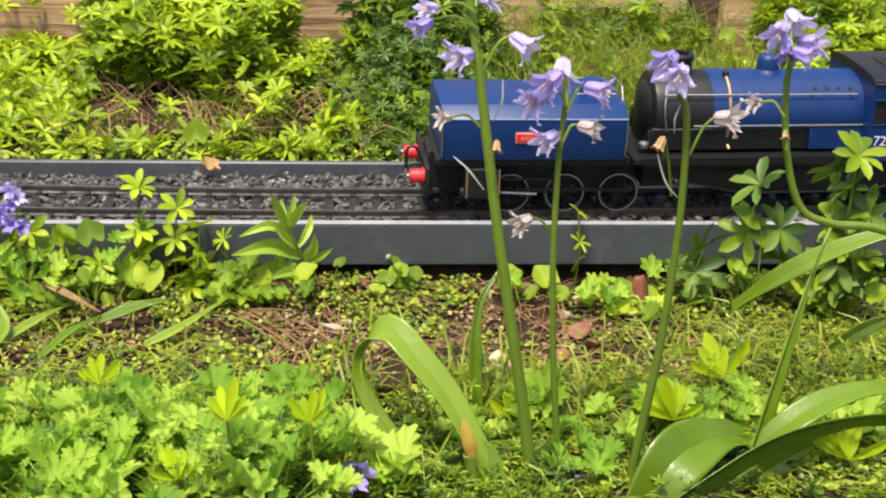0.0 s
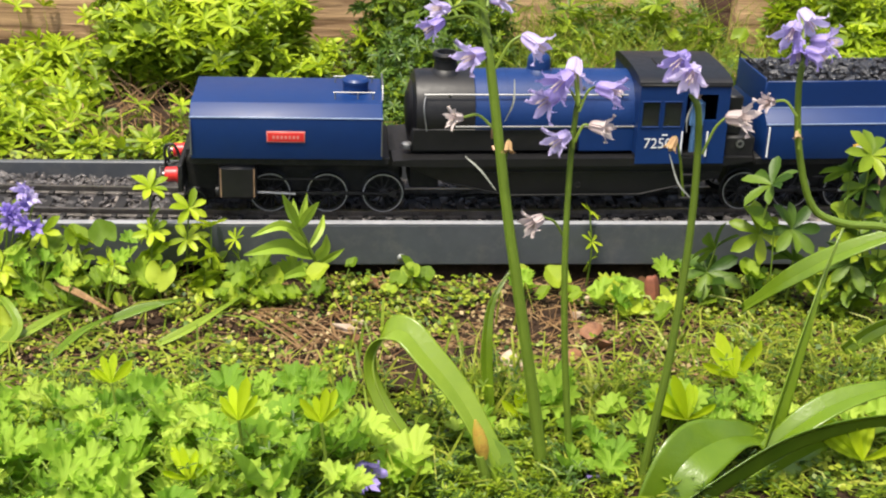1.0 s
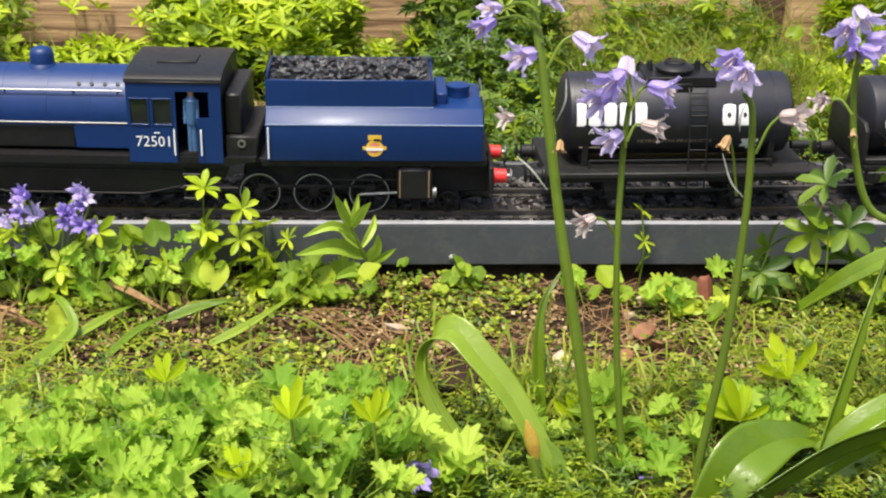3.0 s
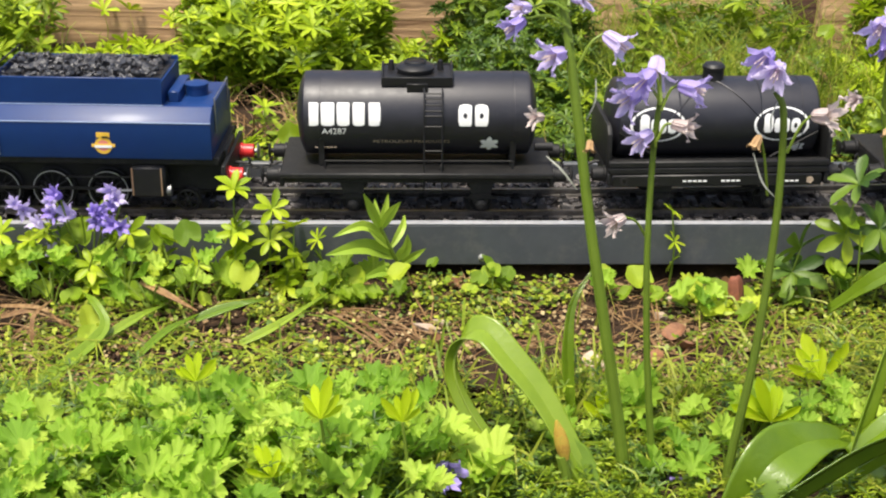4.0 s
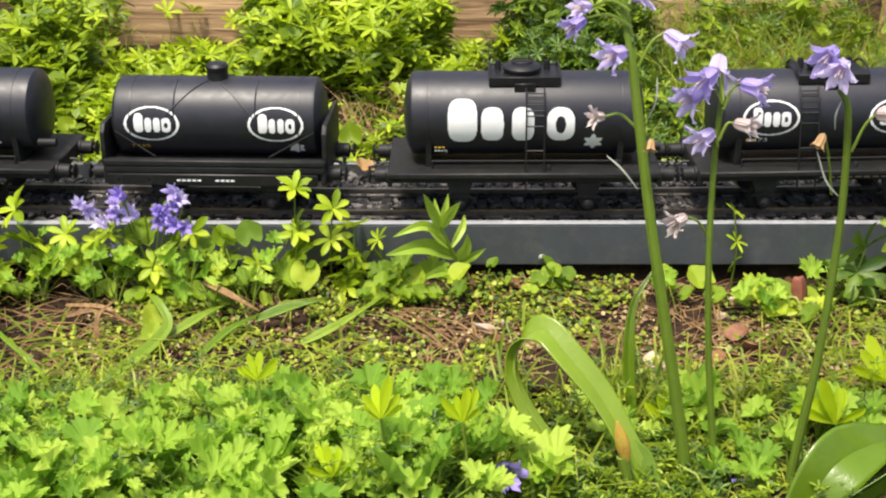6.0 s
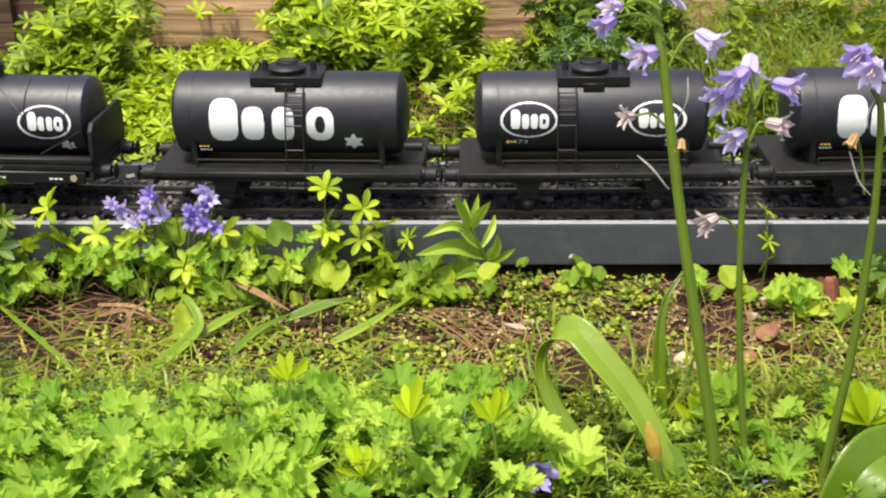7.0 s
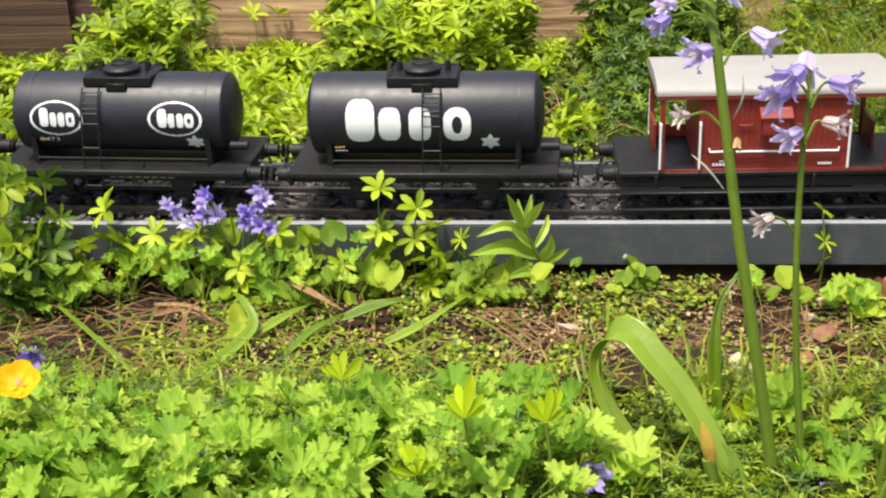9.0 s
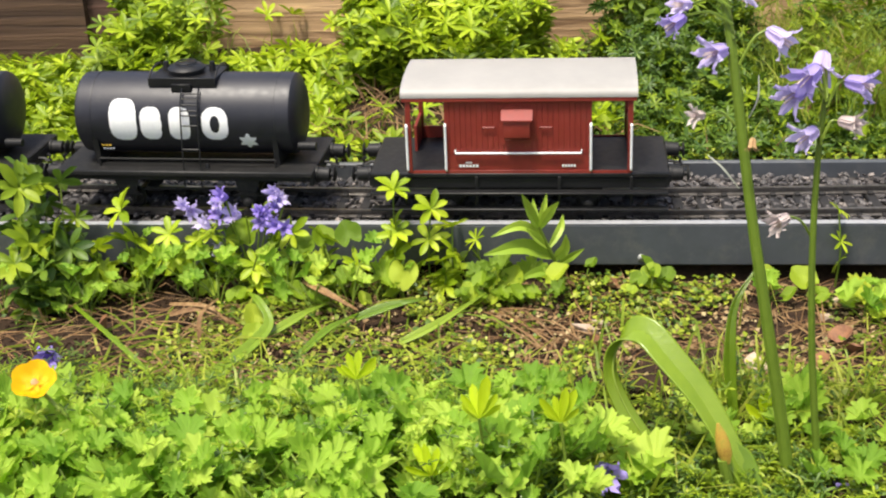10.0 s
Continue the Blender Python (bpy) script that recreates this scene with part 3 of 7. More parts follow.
# ---- boiler and cab unit ----
def boiler_unit():
    t = thing("locomotive_boiler", "blue boiler with black smokebox and blue cab", "locomotive", "train")
    zc, r = 0.0530, 0.0225
    lie = pose(0, 0, zc, 0, 90, 0)
    part("boiler", lathe(B(), [(r - 0.0006, -0.0525), (r, -0.052), (r, 0.0345)], lie, 48), BLUE, t, "glossy blue boiler barrel")
    part("smokebox", lathe(B(), [(0.006, -0.0858), (r - 0.0035, -0.0850), (r - 0.0008, -0.0836), (r - 0.0002, -0.0813), (r - 0.0002, -0.0524)], lie, 48), BLACK, t, "satin black smokebox")
    for x in (-0.034, -0.0105, 0.0125):
        part("boiler_band", lathe(B(), [(r - 0.0004, x - 0.0007), (r + 0.0002, x - 0.0006), (r + 0.0002, x + 0.0006), (r - 0.0004, x + 0.0007)], lie, 48), BLUE, t)
    part("chimney", lathe(B(), [(0.0092, -0.0030), (0.0082, -0.0005), (0.0066, 0.0010), (0.0062, 0.0060), (0.0070, 0.0064), (0.0074, 0.0085), (0.0066, 0.0098), (0.0050, 0.0098), (0.0046, 0.0070)], pose(-0.0668, 0, zc + r)), BLACK, t, "short black chimney with rolled lip")
    part("dome", lathe(B(), [(0.0088, -0.0030), (0.0076, -0.0004), (0.0064, 0.0010), (0.0062, 0.0062), (0.0054, 0.0082), (0.0034, 0.0094), (0.0004, 0.0098)], pose(-0.0160, 0, zc + r)), BLUE, t, "blue steam dome")
    bm = B()
    tube(bm, [(-0.043, -(r + 0.0008) * math.cos(a), zc + (r + 0.0008) * math.sin(a)) for a in np.linspace(1.25, -0.55, 12)] + [(-0.0415, -0.0235, 0.0375)], 0.0010, 8)
    part("feed_pipe", bm, COPPER, t, "copper pipe over the boiler")
    part("clack_valve", box(B(), -0.0445, -0.0415, -0.0100, -0.0060, 0.0738, 0.0775), DULL, t)
    for side in (-1, 1):
        y = side * (r + 0.0022) * math.cos(0.62)
        z = zc + (r + 0.0022) * math.sin(0.62)
        part("handrail", tube(B(), curve_pts([(-0.0785, y - side * -0.004, z - 0.019), (-0.0800, y - side * -0.003, z - 0.008), (-0.0790, y, z - 0.001), (-0.0755, y, z), (-0.03, y, z), (0.030, y, z)], 30), 0.00045), SILVER, t, "bright handrail")
        for x in (-0.066, -0.032, 0.004, 0.027):
            part("handrail_knob", cyl(B(), (x, y, z), (x, side * (r - 0.001) * math.cos(0.62), zc + (r - 0.001) * math.sin(0.62)), 0.0006, seg=6), SILVER, t)
        part("lower_rail", cyl(B(), (-0.0630, side * (r + 0.0006), 0.0505), (0.0345, side * (r + 0.0006), 0.0505), 0.0005, seg=6), SILVER, t)
        part("firebox_side", box(B(), 0.0040, 0.0345, side * 0.0195, side * 0.0232, 0.0365, 0.0500, 0.0006), BLUE, t, "blue lower firebox panel")
        part("boiler_apron", box(B(), -0.0860, 0.0040, side * 0.0185, side * 0.0222, 0.0365, 0.0490, 0.0006), BLACK, t)
        for k in range(4):
            a = 0.82
            x = 0.0065 + k * 0.0068
            c = Vector((x, side * r * math.cos(a), zc + r * math.sin(a)))
            d = Vector((0, side * math.cos(a), math.sin(a)))
            part("washout_plug", cyl(B(), c - d * 0.0005, c + d * 0.0006, 0.0011, seg=10), DULL, t)
    part("lamp", lathe(B(), [(0.0030, 0.0), (0.0034, 0.0010), (0.0030, 0.0026), (0.0012, 0.0034), (0.0004, 0.0035)], pose(-0.0885, -0.0180, 0.0372), 14), SILVER, t, "bright round fitting on the front platform")
    part("smokebox_door", lathe(B(), [(0.0004, 0.0), (0.010, 0.0006), (0.0165, 0.0030), (0.0175, 0.0045)], pose(-0.0885, 0, zc, 0, 90, 0), 32), BLACK, t)
    part("saddle", box(B(), -0.086, -0.050, -0.017, 0.017, 0.034, 0.046), BLACK, t)
    part("running_plate", prism(B(), [(-0.0965, 0.0312), (-0.0850, 0.0304), (0.0860, 0.0304), (0.1000, 0.0330), (0.1000, 0.0350), (-0.0850, 0.0346), (-0.0965, 0.0338)], -0.0300, 0.0300, "y"), BLACK, t, "black running plate")
    for side in (-1, 1):
        y0, y1 = (side * 0.0235, side * 0.0265)
        gd = [(-0.0900, 0.0302), (-0.0680, 0.0200), (-0.0340, 0.0122), (0.0390, 0.0122), (0.0830, 0.0222), (0.0860, 0.0302)]
        g = part("girder", prism(B(), gd, min(y0, y1), max(y0, y1), "y", 0.0005), BLACK, t, "deep black side girder with tapered ends")
        edge = B()
        for (xa, za), (xb, zb) in zip(gd[1:-1], gd[2:-1]):
            cyl(edge, (xa, side * 0.0267, za + 0.0006), (xb, side * 0.0267, zb + 0.0006), 0.0005, seg=6)
        cyl(edge, (-0.052, side * 0.0267, 0.0264), (0.082, side * 0.0267, 0.0264), 0.0005, seg=6)
        part("girder_flange", edge, BLACK, g)
        part("girder_washer", lathe(B(), [(0.0010, 0.0), (0.0010, 0.0004), (0.0019, 0.0004), (0.0019, 0.0)], pose(0.0045, side * 0.0266, 0.0185, -90 * side, 0, 0), 14, True), DULL, g)
    part("pivot", box(B(), -0.0860, -0.0700, -0.012, 0.012, 0.0120, 0.0320), DULL, t)
    part("underframe", box(B(), -0.066, 0.080, -0.0200, 0.0200, 0.0180, 0.0325), DULL, t)
    # cab
    cx0, cx1, hw, zb, zt = 0.0340, 0.0830, 0.0305, 0.0350, 0.0758
    for side in (-1, 1):
        ya, yb = sorted((side * hw, side * (hw - 0.0012)))
        bm = B()
        lo, hi = 0.0528, 0.0668
        for x0, x1, z0, z1 in ((cx0, 0.0356, zb - 0.003, zt), (0.0356, 0.0594, zb - 0.003, lo), (0.0356, 0.0454, hi, zt), (0.0454, 0.0474, lo, zt), (0.0474, 0.0574, hi, zt), (0.0574, 0.0594, lo, zt),
                               (0.0594, 0.0766, 0.0708, zt), (0.0700, 0.0766, zb - 0.003, 0.0565), (0.0766, cx1, zb - 0.003, zt)):
            box(bm, x0, x1, ya, yb, z0, z1, 0.0)
        if side > 0:
            box(bm, 0.0594, 0.0766, ya, yb, zb - 0.003, 0.0708, 0.0)
        cs = part("cab_side", bm, BLUE, t, "blue cab side with two windows and doorway", smooth=False)
        for x0, x1 in ((0.0356, 0.0454), (0.0474, 0.0574)):
            fr = B()
            ym = side * (hw + 0.0002)
            for p, q in (((x0, lo), (x1, lo)), ((x1, lo), (x1, hi)), ((x1, hi), (x0, hi)), ((x0, hi), (x0, lo))):
                cyl(fr, (p[0], ym, p[1]), (q[0], ym, q[1]), 0.0004, seg=6)
            part("window_frame", fr, BLUE, cs)
            part("pane", box(B(), x0, x1, side * (hw - 0.0008), side * (hw - 0.0005), lo, hi, 0), GLASSY, cs)
        for x in (0.0583, 0.0722):
            part("handrail", cyl(B(), (x, side * (hw + 0.0012), 0.0365), (x, side * (hw + 0.0012), 0.0505), 0.0005, seg=6), WHITE, cs, "white grab rail")
        part("step_ladder", box(B(), 0.0605, 0.0710, side * 0.0270, side * 0.0300, 0.0295, 0.0320, 0.0003), BLACK, t)
        st = B()
        for zz in (0.0110, 0.0180, 0.0245):
            box(st, 0.0610, 0.0705, side * 0.0262, side * 0.0305, zz, zz + 0.0012, 0.0002)
        for x in (0.0612, 0.0695):
            box(st, x, x + 0.001, side * 0.0266, side * 0.0280, 0.0110, 0.0320, 0)
        part("steps", st, BLACK, t, "black cab steps", smooth=False)
    part("cab_floor", box(B(), cx0, cx1, -hw + 0.0013, hw - 0.0013, 0.0338, 0.0366, 0), DULL, t)
    part("cab_front", box(B(), cx0, cx0 + 0.0012, -hw + 0.0013, hw - 0.0013, 0.0366, zt, 0), BLUE, t)
    part("cab_back", box(B(), cx1 - 0.0012, cx1, -hw + 0.0013, hw - 0.0013, 0.0366, zt, 0), BLACK, t)
    part("backhead", box(B(), cx0 + 0.0013, cx0 + 0.010, -0.018, 0.018, 0.0366, 0.0660), DULL, t)
    eave = [(-hw - 0.0002, zt - 0.0005)] + [(-hw * math.cos(a) * 1.0, zt + 0.0006 + 0.0044 * math.sin(a) ** 0.75) for a in np.linspace(0.12, math.pi - 0.12, 15)] + [(hw + 0.0002, zt - 0.0005)]
    roof = part("cab_roof", prism(B(), eave, cx0 - 0.0006, cx1 + 0.0006), BLACK, t, "curved black cab roof")
    part("roof_gutter", box(B(), cx0, cx1, -hw - 0.0006, -hw + 0.0006, zt - 0.0008, zt + 0.0004, 0.0002), BLACK, roof)
    part("roof_vent", box(B(), 0.0470, 0.0680, -0.011, 0.004, 0.0800, 0.0815, 0.0006), DULL, roof)
    text_mesh("72501", 0.0060, pose(0.0474, -hw - 0.0004, 0.0434), WHITE, t, "running_number", label="white running number", squeeze=0.94)
    part("letter_bar", box(B(), 0.0476, 0.0506, -hw - 0.0004, -hw - 0.0001, 0.0480, 0.0486, 0), WHITE, t)
    # rear platform that meets the tender
    part("rear_platform", box(B(), 0.0836, 0.1010, -0.0270, 0.0270, 0.0330, 0.0460, 0.001), DULL, t)
    part("rear_screen", box(B(), 0.0836, 0.0930, -0.0240, 0.0240, 0.0460, 0.0680, 0.001), BLACK, t)
    part("pipe_flange", lathe(B(), [(0.0012, 0.0), (0.0012, 0.0006), (0.0023, 0.0006), (0.0023, 0.0)], pose(0.0925, -0.0271, 0.0420, 90, 0, 0), 14, True), SILVER, t)
    return t


# ---- trailing coal and water unit ----
def rear_unit():
    t = thing("locomotive_coal_bunker", "glossy blue coal bunker unit heaped with coal", "locomotive", "train")
    w, b = 0.031, 0.008
    prof = [(-w, 0.0337), (-w, 0.0538), (-w + b, 0.0606), (w - b, 0.0606), (w, 0.0538), (w, 0.0337)]
    part("tank_body", prism(B(), prof, -0.057, 0.057, bevel=0.0005), BLUE, t, "blue tank with sloped shoulder")
    for z, y in ((0.0535, -w - 0.0001), (0.0606, -w + b)):
        part("lining", box(B(), -0.0571, 0.0571 if z < 0.06 else 0.031, y - 0.0002, y + 0.0003, z, z + 0.0005, 0), LINE_BLUE, t, "thin pale lining")
    bm = B()
    for side in (-1, 1):
        ya, yb = sorted((side * (w - b), side * (w - b - 0.0012)))
        box(bm, -0.057, 0.031, ya, yb, 0.0604, 0.0755, 0.0003)
    box(bm, -0.057, -0.0558, -w + b + 0.0012, w - b - 0.0012, 0.0604, 0.0765, 0.0003)
    box(bm, 0.0298, 0.031, -w + b + 0.0012, w - b - 0.0012, 0.0604, 0.0735, 0.0003)
    bunk = part("coal_bunker", bm, BLUE, t, "raised blue bunker sides")
    q = random.Random(3)
    coal = B()
    for i in range(420):
        x, y = q.uniform(-0.054, 0.028), q.uniform(-0.020, 0.020)
        z = 0.0735 + 0.0045 * (1 - (y / 0.022) ** 2) + q.uniform(-0.001, 0.001)
        stone_mesh(3000 + i, coal, (x, y, z), q.uniform(0.0014, 0.0028))
    box(coal, -0.0556, 0.0296, -w + b + 0.0014, w - b - 0.0014, 0.062, 0.0735, 0)
    part("coal_heap", coal, COAL, t, "heap of shiny black coal", smooth=False)["kind"] = "stuff"
    part("coal_rail", tube(B(), [(-0.0566, -0.0225, 0.0755), (-0.0566, -0.0225, 0.0800), (-0.0566, 0.0225, 0.0800), (-0.0566, 0.0225, 0.0755)], 0.0005), DULL, t)
    part("rear_filler", lathe(B(), [(0.006, 0.0), (0.006, 0.005), (0.0064, 0.0052), (0.0064, 0.0064), (0.001, 0.0075)], pose(0.045, 0.0, 0.0604)), BLUE, t)
    part("tool_box", box(B(), 0.0325, 0.0385, -0.016, 0.016, 0.0604, 0.0665), BLUE, t)
    part("handrail", cyl(B(), (-0.0555, -w - 0.0012, 0.0355), (-0.0555, -w - 0.0012, 0.0525), 0.0005, seg=6), WHITE, t, "white grab rail")
    part("handrail", tube(B(), [(0.0578, -0.020, 0.045), (0.0578, -0.020, 0.064), (0.0578, 0.020, 0.064), (0.0578, 0.020, 0.045)], 0.0005), SILVER, t)
    # painted badge: plain shapes in its colours
    bd = part("badge", lathe(B(), [(0.0030, 0.0), (0.0030, 0.0002), (0.0046, 0.0002), (0.0046, 0.0)], pose(0.0, -w - 0.0001, 0.0410, 90, 0, 0), 24, True), YELLOW, t, "painted round yellow and red badge")
    part("badge_field", lathe(B(), [(0.0001, 0.0), (0.0030, 0.0), (0.0030, 0.0002), (0.0001, 0.0002)], pose(0.0, -w - 0.0001, 0.0410, 90, 0, 0), 20), PLATE_BAR, bd)
    part("badge_bar", box(B(), -0.0062, 0.0062, -w - 0.0005, -w - 0.0002, 0.0402, 0.0420, 0.0003), YELLOW, bd)
    part("badge_crest", prism(B(), [(-w - 0.0004, 0.0455), (-w - 0.0001, 0.0455), (-w - 0.0001, 0.0482), (-w - 0.0004, 0.0482)], -0.0034, 0.0036), YELLOW, bd)
    part("badge_bar", box(B(), -0.0005, 0.0028, -w - 0.0006, -w - 0.0003, 0.0452, 0.0462, 0), DULL, bd)
    part("badge_band", box(B(), -0.0046, 0.0046, -w - 0.0006, -w - 0.0003, 0.0398, 0.0412, 0), WHITE, bd)
    part("frame", box(B(), -0.070, 0.062, -0.0135, 0.0135, 0.0100, 0.0334), DULL, t)
    part("valance", box(B(), -0.060, 0.060, -0.028, 0.028, 0.0295, 0.0340), DULL, t)
    part("front_platform", box(B(), -0.0700, -0.0575, -0.026, 0.026, 0.0310, 0.0336), DULL, t)
    part("buffer_beam", box(B(), 0.0610, 0.0635, -0.030, 0.030, 0.0150, 0.0300), DULL, t, "black buffer beam")
    for y in (-0.0195, 0.0195):
        buffer_(t, 0.0635, y, 0.0215, 1)
    hook(t, 0.0635, 0.0215, 1)
    for side in (-1, 1):
        c = part("cylinder", box(B(), 0.0120, 0.0310, side * 0.0195, side * 0.0295, 0.0105, 0.0295, 0.002), BLACK, t, "black cylinder block with copper lining")
        for x in (0.0130, 0.0285):
            part("lining", box(B(), x, x + 0.0008, side * 0.0294, side * 0.0299, 0.0125, 0.0280, 0), COPPER, c)
        part("steam_pipe", cyl(B(), (0.010, side * 0.024, 0.0312), (0.032, side * 0.024, 0.0312), 0.0011, seg=8), SILVER, t)
        part("piston_rod", cyl(B(), (-0.008, side * 0.0245, 0.0125), (0.012, side * 0.0245, 0.0135), 0.0008, seg=8), SILVER, t)
        part("slide_bar", box(B(), -0.024, 0.012, side * 0.0238, side * 0.0252, 0.0205, 0.0215, 0.0002), DULL, t)
        part("cylinder_cover", cyl(B(), (0.0308, side * 0.0245, 0.0140), (0.0330, side * 0.0245, 0.0140), 0.0034, seg=14), SILVER if side < 0 else BLACK, t)
    for x in (-0.0620, -0.0330, -0.0030):
        wheelset(t, x, 0.0112, 12, RIM)
    wheelset(t, 0.0400, 0.0062, 8, None)
    rods(t, (-0.0620, -0.0330, -0.0030), 0.0112)
    return t


# ---- wagons ----
def wagon_gear(t, half, axle, deck):
    for x in (-axle, axle):
        wheelset(t, x, 0.0062)
    for side in (-1, 1):
        y = side * 0.0240
        part("solebar", box(B(), -half, half, y - 0.0012, y + 0.0012, deck - 0.0072, deck - 0.0022, 0.0003), DULL, t)
        for x in (-axle, axle):
            gd = [(x - 0.0068, deck - 0.0070), (x - 0.0032, 0.0052), (x + 0.0032, 0.0052), (x + 0.0068, deck - 0.0070)]
            part("axle_guard", prism(B(), gd, y - 0.0006, y + 0.0006, "y"), DULL, t, smooth=False)
            part("axle_box", lathe(B(), [(0.0030, 0.0), (0.0030, 0.0020), (0.0018, 0.0026), (0.0016, 0.0034), (0.0003, 0.0036)], pose(x, y, 0.0068, -90 * side, 0, 0), 12), DULL, t)
            sp = B()
            for k in range(3):
                box(sp, x - 0.0085 + k * 0.0022, x + 0.0085 - k * 0.0022, y + side * 0.0008 - 0.0008, y + side * 0.0008 + 0.0008, 0.0105 + k * 0.0009, 0.0112 + k * 0.0009, 0)
            part("leaf_spring", sp, DULL, t, smooth=False)
        part("brake_lever", box(B(), -axle * 0.6, axle * 0.9, y - 0.0004, y + 0.0004, deck - 0.0125, deck - 0.0115, 0.0001), DULL, t)
    for out in (-1, 1):
        part("headstock", box(B(), out * half - 0.0012, out * half + 0.0012, -0.0285, 0.0285, deck - 0.0082, deck - 0.0018, 0.0004), DULL, t)
        for y in (-0.0195, 0.0195):
            buffer_(t, out * (half + 0.0010), y, deck - 0.0045, out, DULL)
        hook(t, out * half, deck - 0.0045, out)


def small_plate(t, x0, x1, y, z0, z1, mat=WHITE, n=4):
    k = (x1 - x0) / n
    for i in range(n):
        part("letter_bar", box(B(), x0 + i * k, x0 + (i + 0.72) * k, y - 0.0002, y + 0.0001, z0, z1, 0), mat, t)


def capped_tank(t, half, r, zc):
    lie = pose(0, 0, zc, 0, 90, 0)
    e = 0.0035
    prof = [(r * 0.30, -half - e), (r * 0.70, -half - e * 0.55), (r * 0.93, -half + 0.0002), (r * 0.985, -half + 0.0012), (r, -half + 0.0030), (r, half - 0.0030), (r * 0.985, half - 0.0012), (r * 0.93, half - 0.0002), (r * 0.70, half + e * 0.55), (r * 0.30, half + e)]
    k = part("tank", lathe(B(), prof, lie, 56), TANK, t, "black cylindrical tank with domed ends")
    for x in (-half + 0.0095, half - 0.0095):
        part("tank_seam", lathe(B(), [(r - 0.0003, x - 0.0004), (r + 0.00025, x - 0.0003), (r + 0.00025, x + 0.0003), (r - 0.0003, x + 0.0004)], lie, 48), TANK, k)
    return k


def modern_tanker(t, marks, half=0.0612, r=0.0225, zc=0.0510, ladder_x=0.0085, deck=0.0265, chassis=0.0730, walk_x=0.0):
    """Tank wagon with catwalk, hatch, side ladder and flat deck."""
    capped_tank(t, half, r, zc)
    part("deck", box(B(), -chassis, chassis, -0.0305, 0.0305, deck - 0.0030, deck, 0.0006), DULL, t, "flat black wagon deck")
    for x in (-half + 0.010, half - 0.010):
        part("cradle", prism(B(), [(-0.019, deck), (0.019, deck), (0.0205, zc - 0.009), (0.014, zc - 0.0175), (0.0, zc - r + 0.0006), (-0.014, zc - 0.0175), (-0.0205, zc - 0.009)], x - 0.0015, x + 0.0015), DULL, t, smooth=False)
    rl = B()
    for side in (-1, 1):
        cyl(rl, (-half + 0.012, side * 0.0222, deck + 0.0042), (half - 0.010, side * 0.0222, deck + 0.0042), 0.0005, seg=6)
        for x in (-half + 0.012, half - 0.010):
            cyl(rl, (x, side * 0.0222, deck), (x, side * 0.0222, deck + 0.0042), 0.0007, seg=6)
    part("anchor_rail", rl, DULL, t)
    # catwalk and hatch on top
    top = zc + r
    cw = part("catwalk", box(B(), walk_x - 0.0190, walk_x + 0.0190, -0.0135, 0.0135, top - 0.0012, top + 0.0004, 0.0002), BLACK, t, "black catwalk plate round the hatch")
    for side in (-1, 1):
        part("catwalk_edge", box(B(), walk_x - 0.0190, walk_x + 0.0190, side * 0.0135 - 0.0006, side * 0.0135 + 0.0006, top - 0.0038, top + 0.0010, 0.0002), BLACK, cw)
        part("catwalk_bracket", box(B(), walk_x - 0.0055, walk_x + 0.0055, side * 0.0150 - 0.0012, side * 0.0150 + 0.0012, top - 0.0062, top - 0.0020, 0.0002), BLACK, cw)
    for x in (-0.0185, 0.0185):
        part("catwalk_hoop", tube(B(), curve_pts([(walk_x + x, -0.0135, top), (walk_x + x, -0.008, top + 0.0035), (walk_x + x, 0.0, top + 0.0046), (walk_x + x, 0.008, top + 0.0035), (walk_x + x, 0.0135, top)], 10), 0.0006), BLACK, cw)
    hatch = part("hatch", lathe(B(), [(0.0095, 0.0), (0.0095, 0.0018), (0.0105, 0.0020), (0.0105, 0.0030), (0.0088, 0.0044), (0.0060, 0.0050), (0.0006, 0.0052)], pose(walk_x - 0.001, 0, top + 0.0002), 24), BLACK, t, "round black hatch")
    part("hatch_wheel", tube(B(), [(walk_x - 0.001 + 0.0055 * math.cos(a), 0.0055 * math.sin(a), top + 0.0062) for a in np.linspace(0, 2 * math.pi, 17)], 0.0005), DULL, hatch)
    for dx in (0.0125, -0.014):
        part("valve", cyl(B(), (walk_x + dx, 0.004, top), (walk_x + dx, 0.004, top + 0.0055), 0.0020, 0.0014, 10), DULL, t)
    # side ladders
    for side in (-1, 1):
        bm = B()
        arc = [(side * (r + 0.0022) * math.cos(a), zc + (r + 0.0022) * math.sin(a)) for a in np.linspace(0.84, 0.12, 6)] + [(side * 0.0262, zc - 0.009), (side * 0.0285, deck - 0.004), (side * 0.0288, deck - 0.0095)]
        for dx in (-0.0048, 0.0048):
            tube(bm, [(ladder_x + dx, y, z) for y, z in arc], 0.0005)
        dense = curve_pts([(0, y, z) for y, z in arc], 9)
        for p in dense[1:]:
            cyl(bm, (ladder_x - 0.0048, p.y, p.z), (ladder_x + 0.0048, p.y, p.z), 0.0004, seg=5)
        part("ladder", bm, BLACK, t, "thin black side ladder")
    part("drain_valve", lathe(B(), [(0.0030, 0.0), (0.0030, 0.0010), (0.0012, 0.0016), (0.0014, 0.0060), (0.0008, 0.0070)], pose(0.013, -0.0245, deck - 0.004), 12), DULL, t)
    part("end_pipe", cyl(B(), (half + 0.002, -0.016, 0.037), (chassis, -0.016, 0.037), 0.0024, seg=12), DULL, t)
    wagon_gear(t, chassis - 0.001, 0.0345, deck)
    rr = r + 0.00018
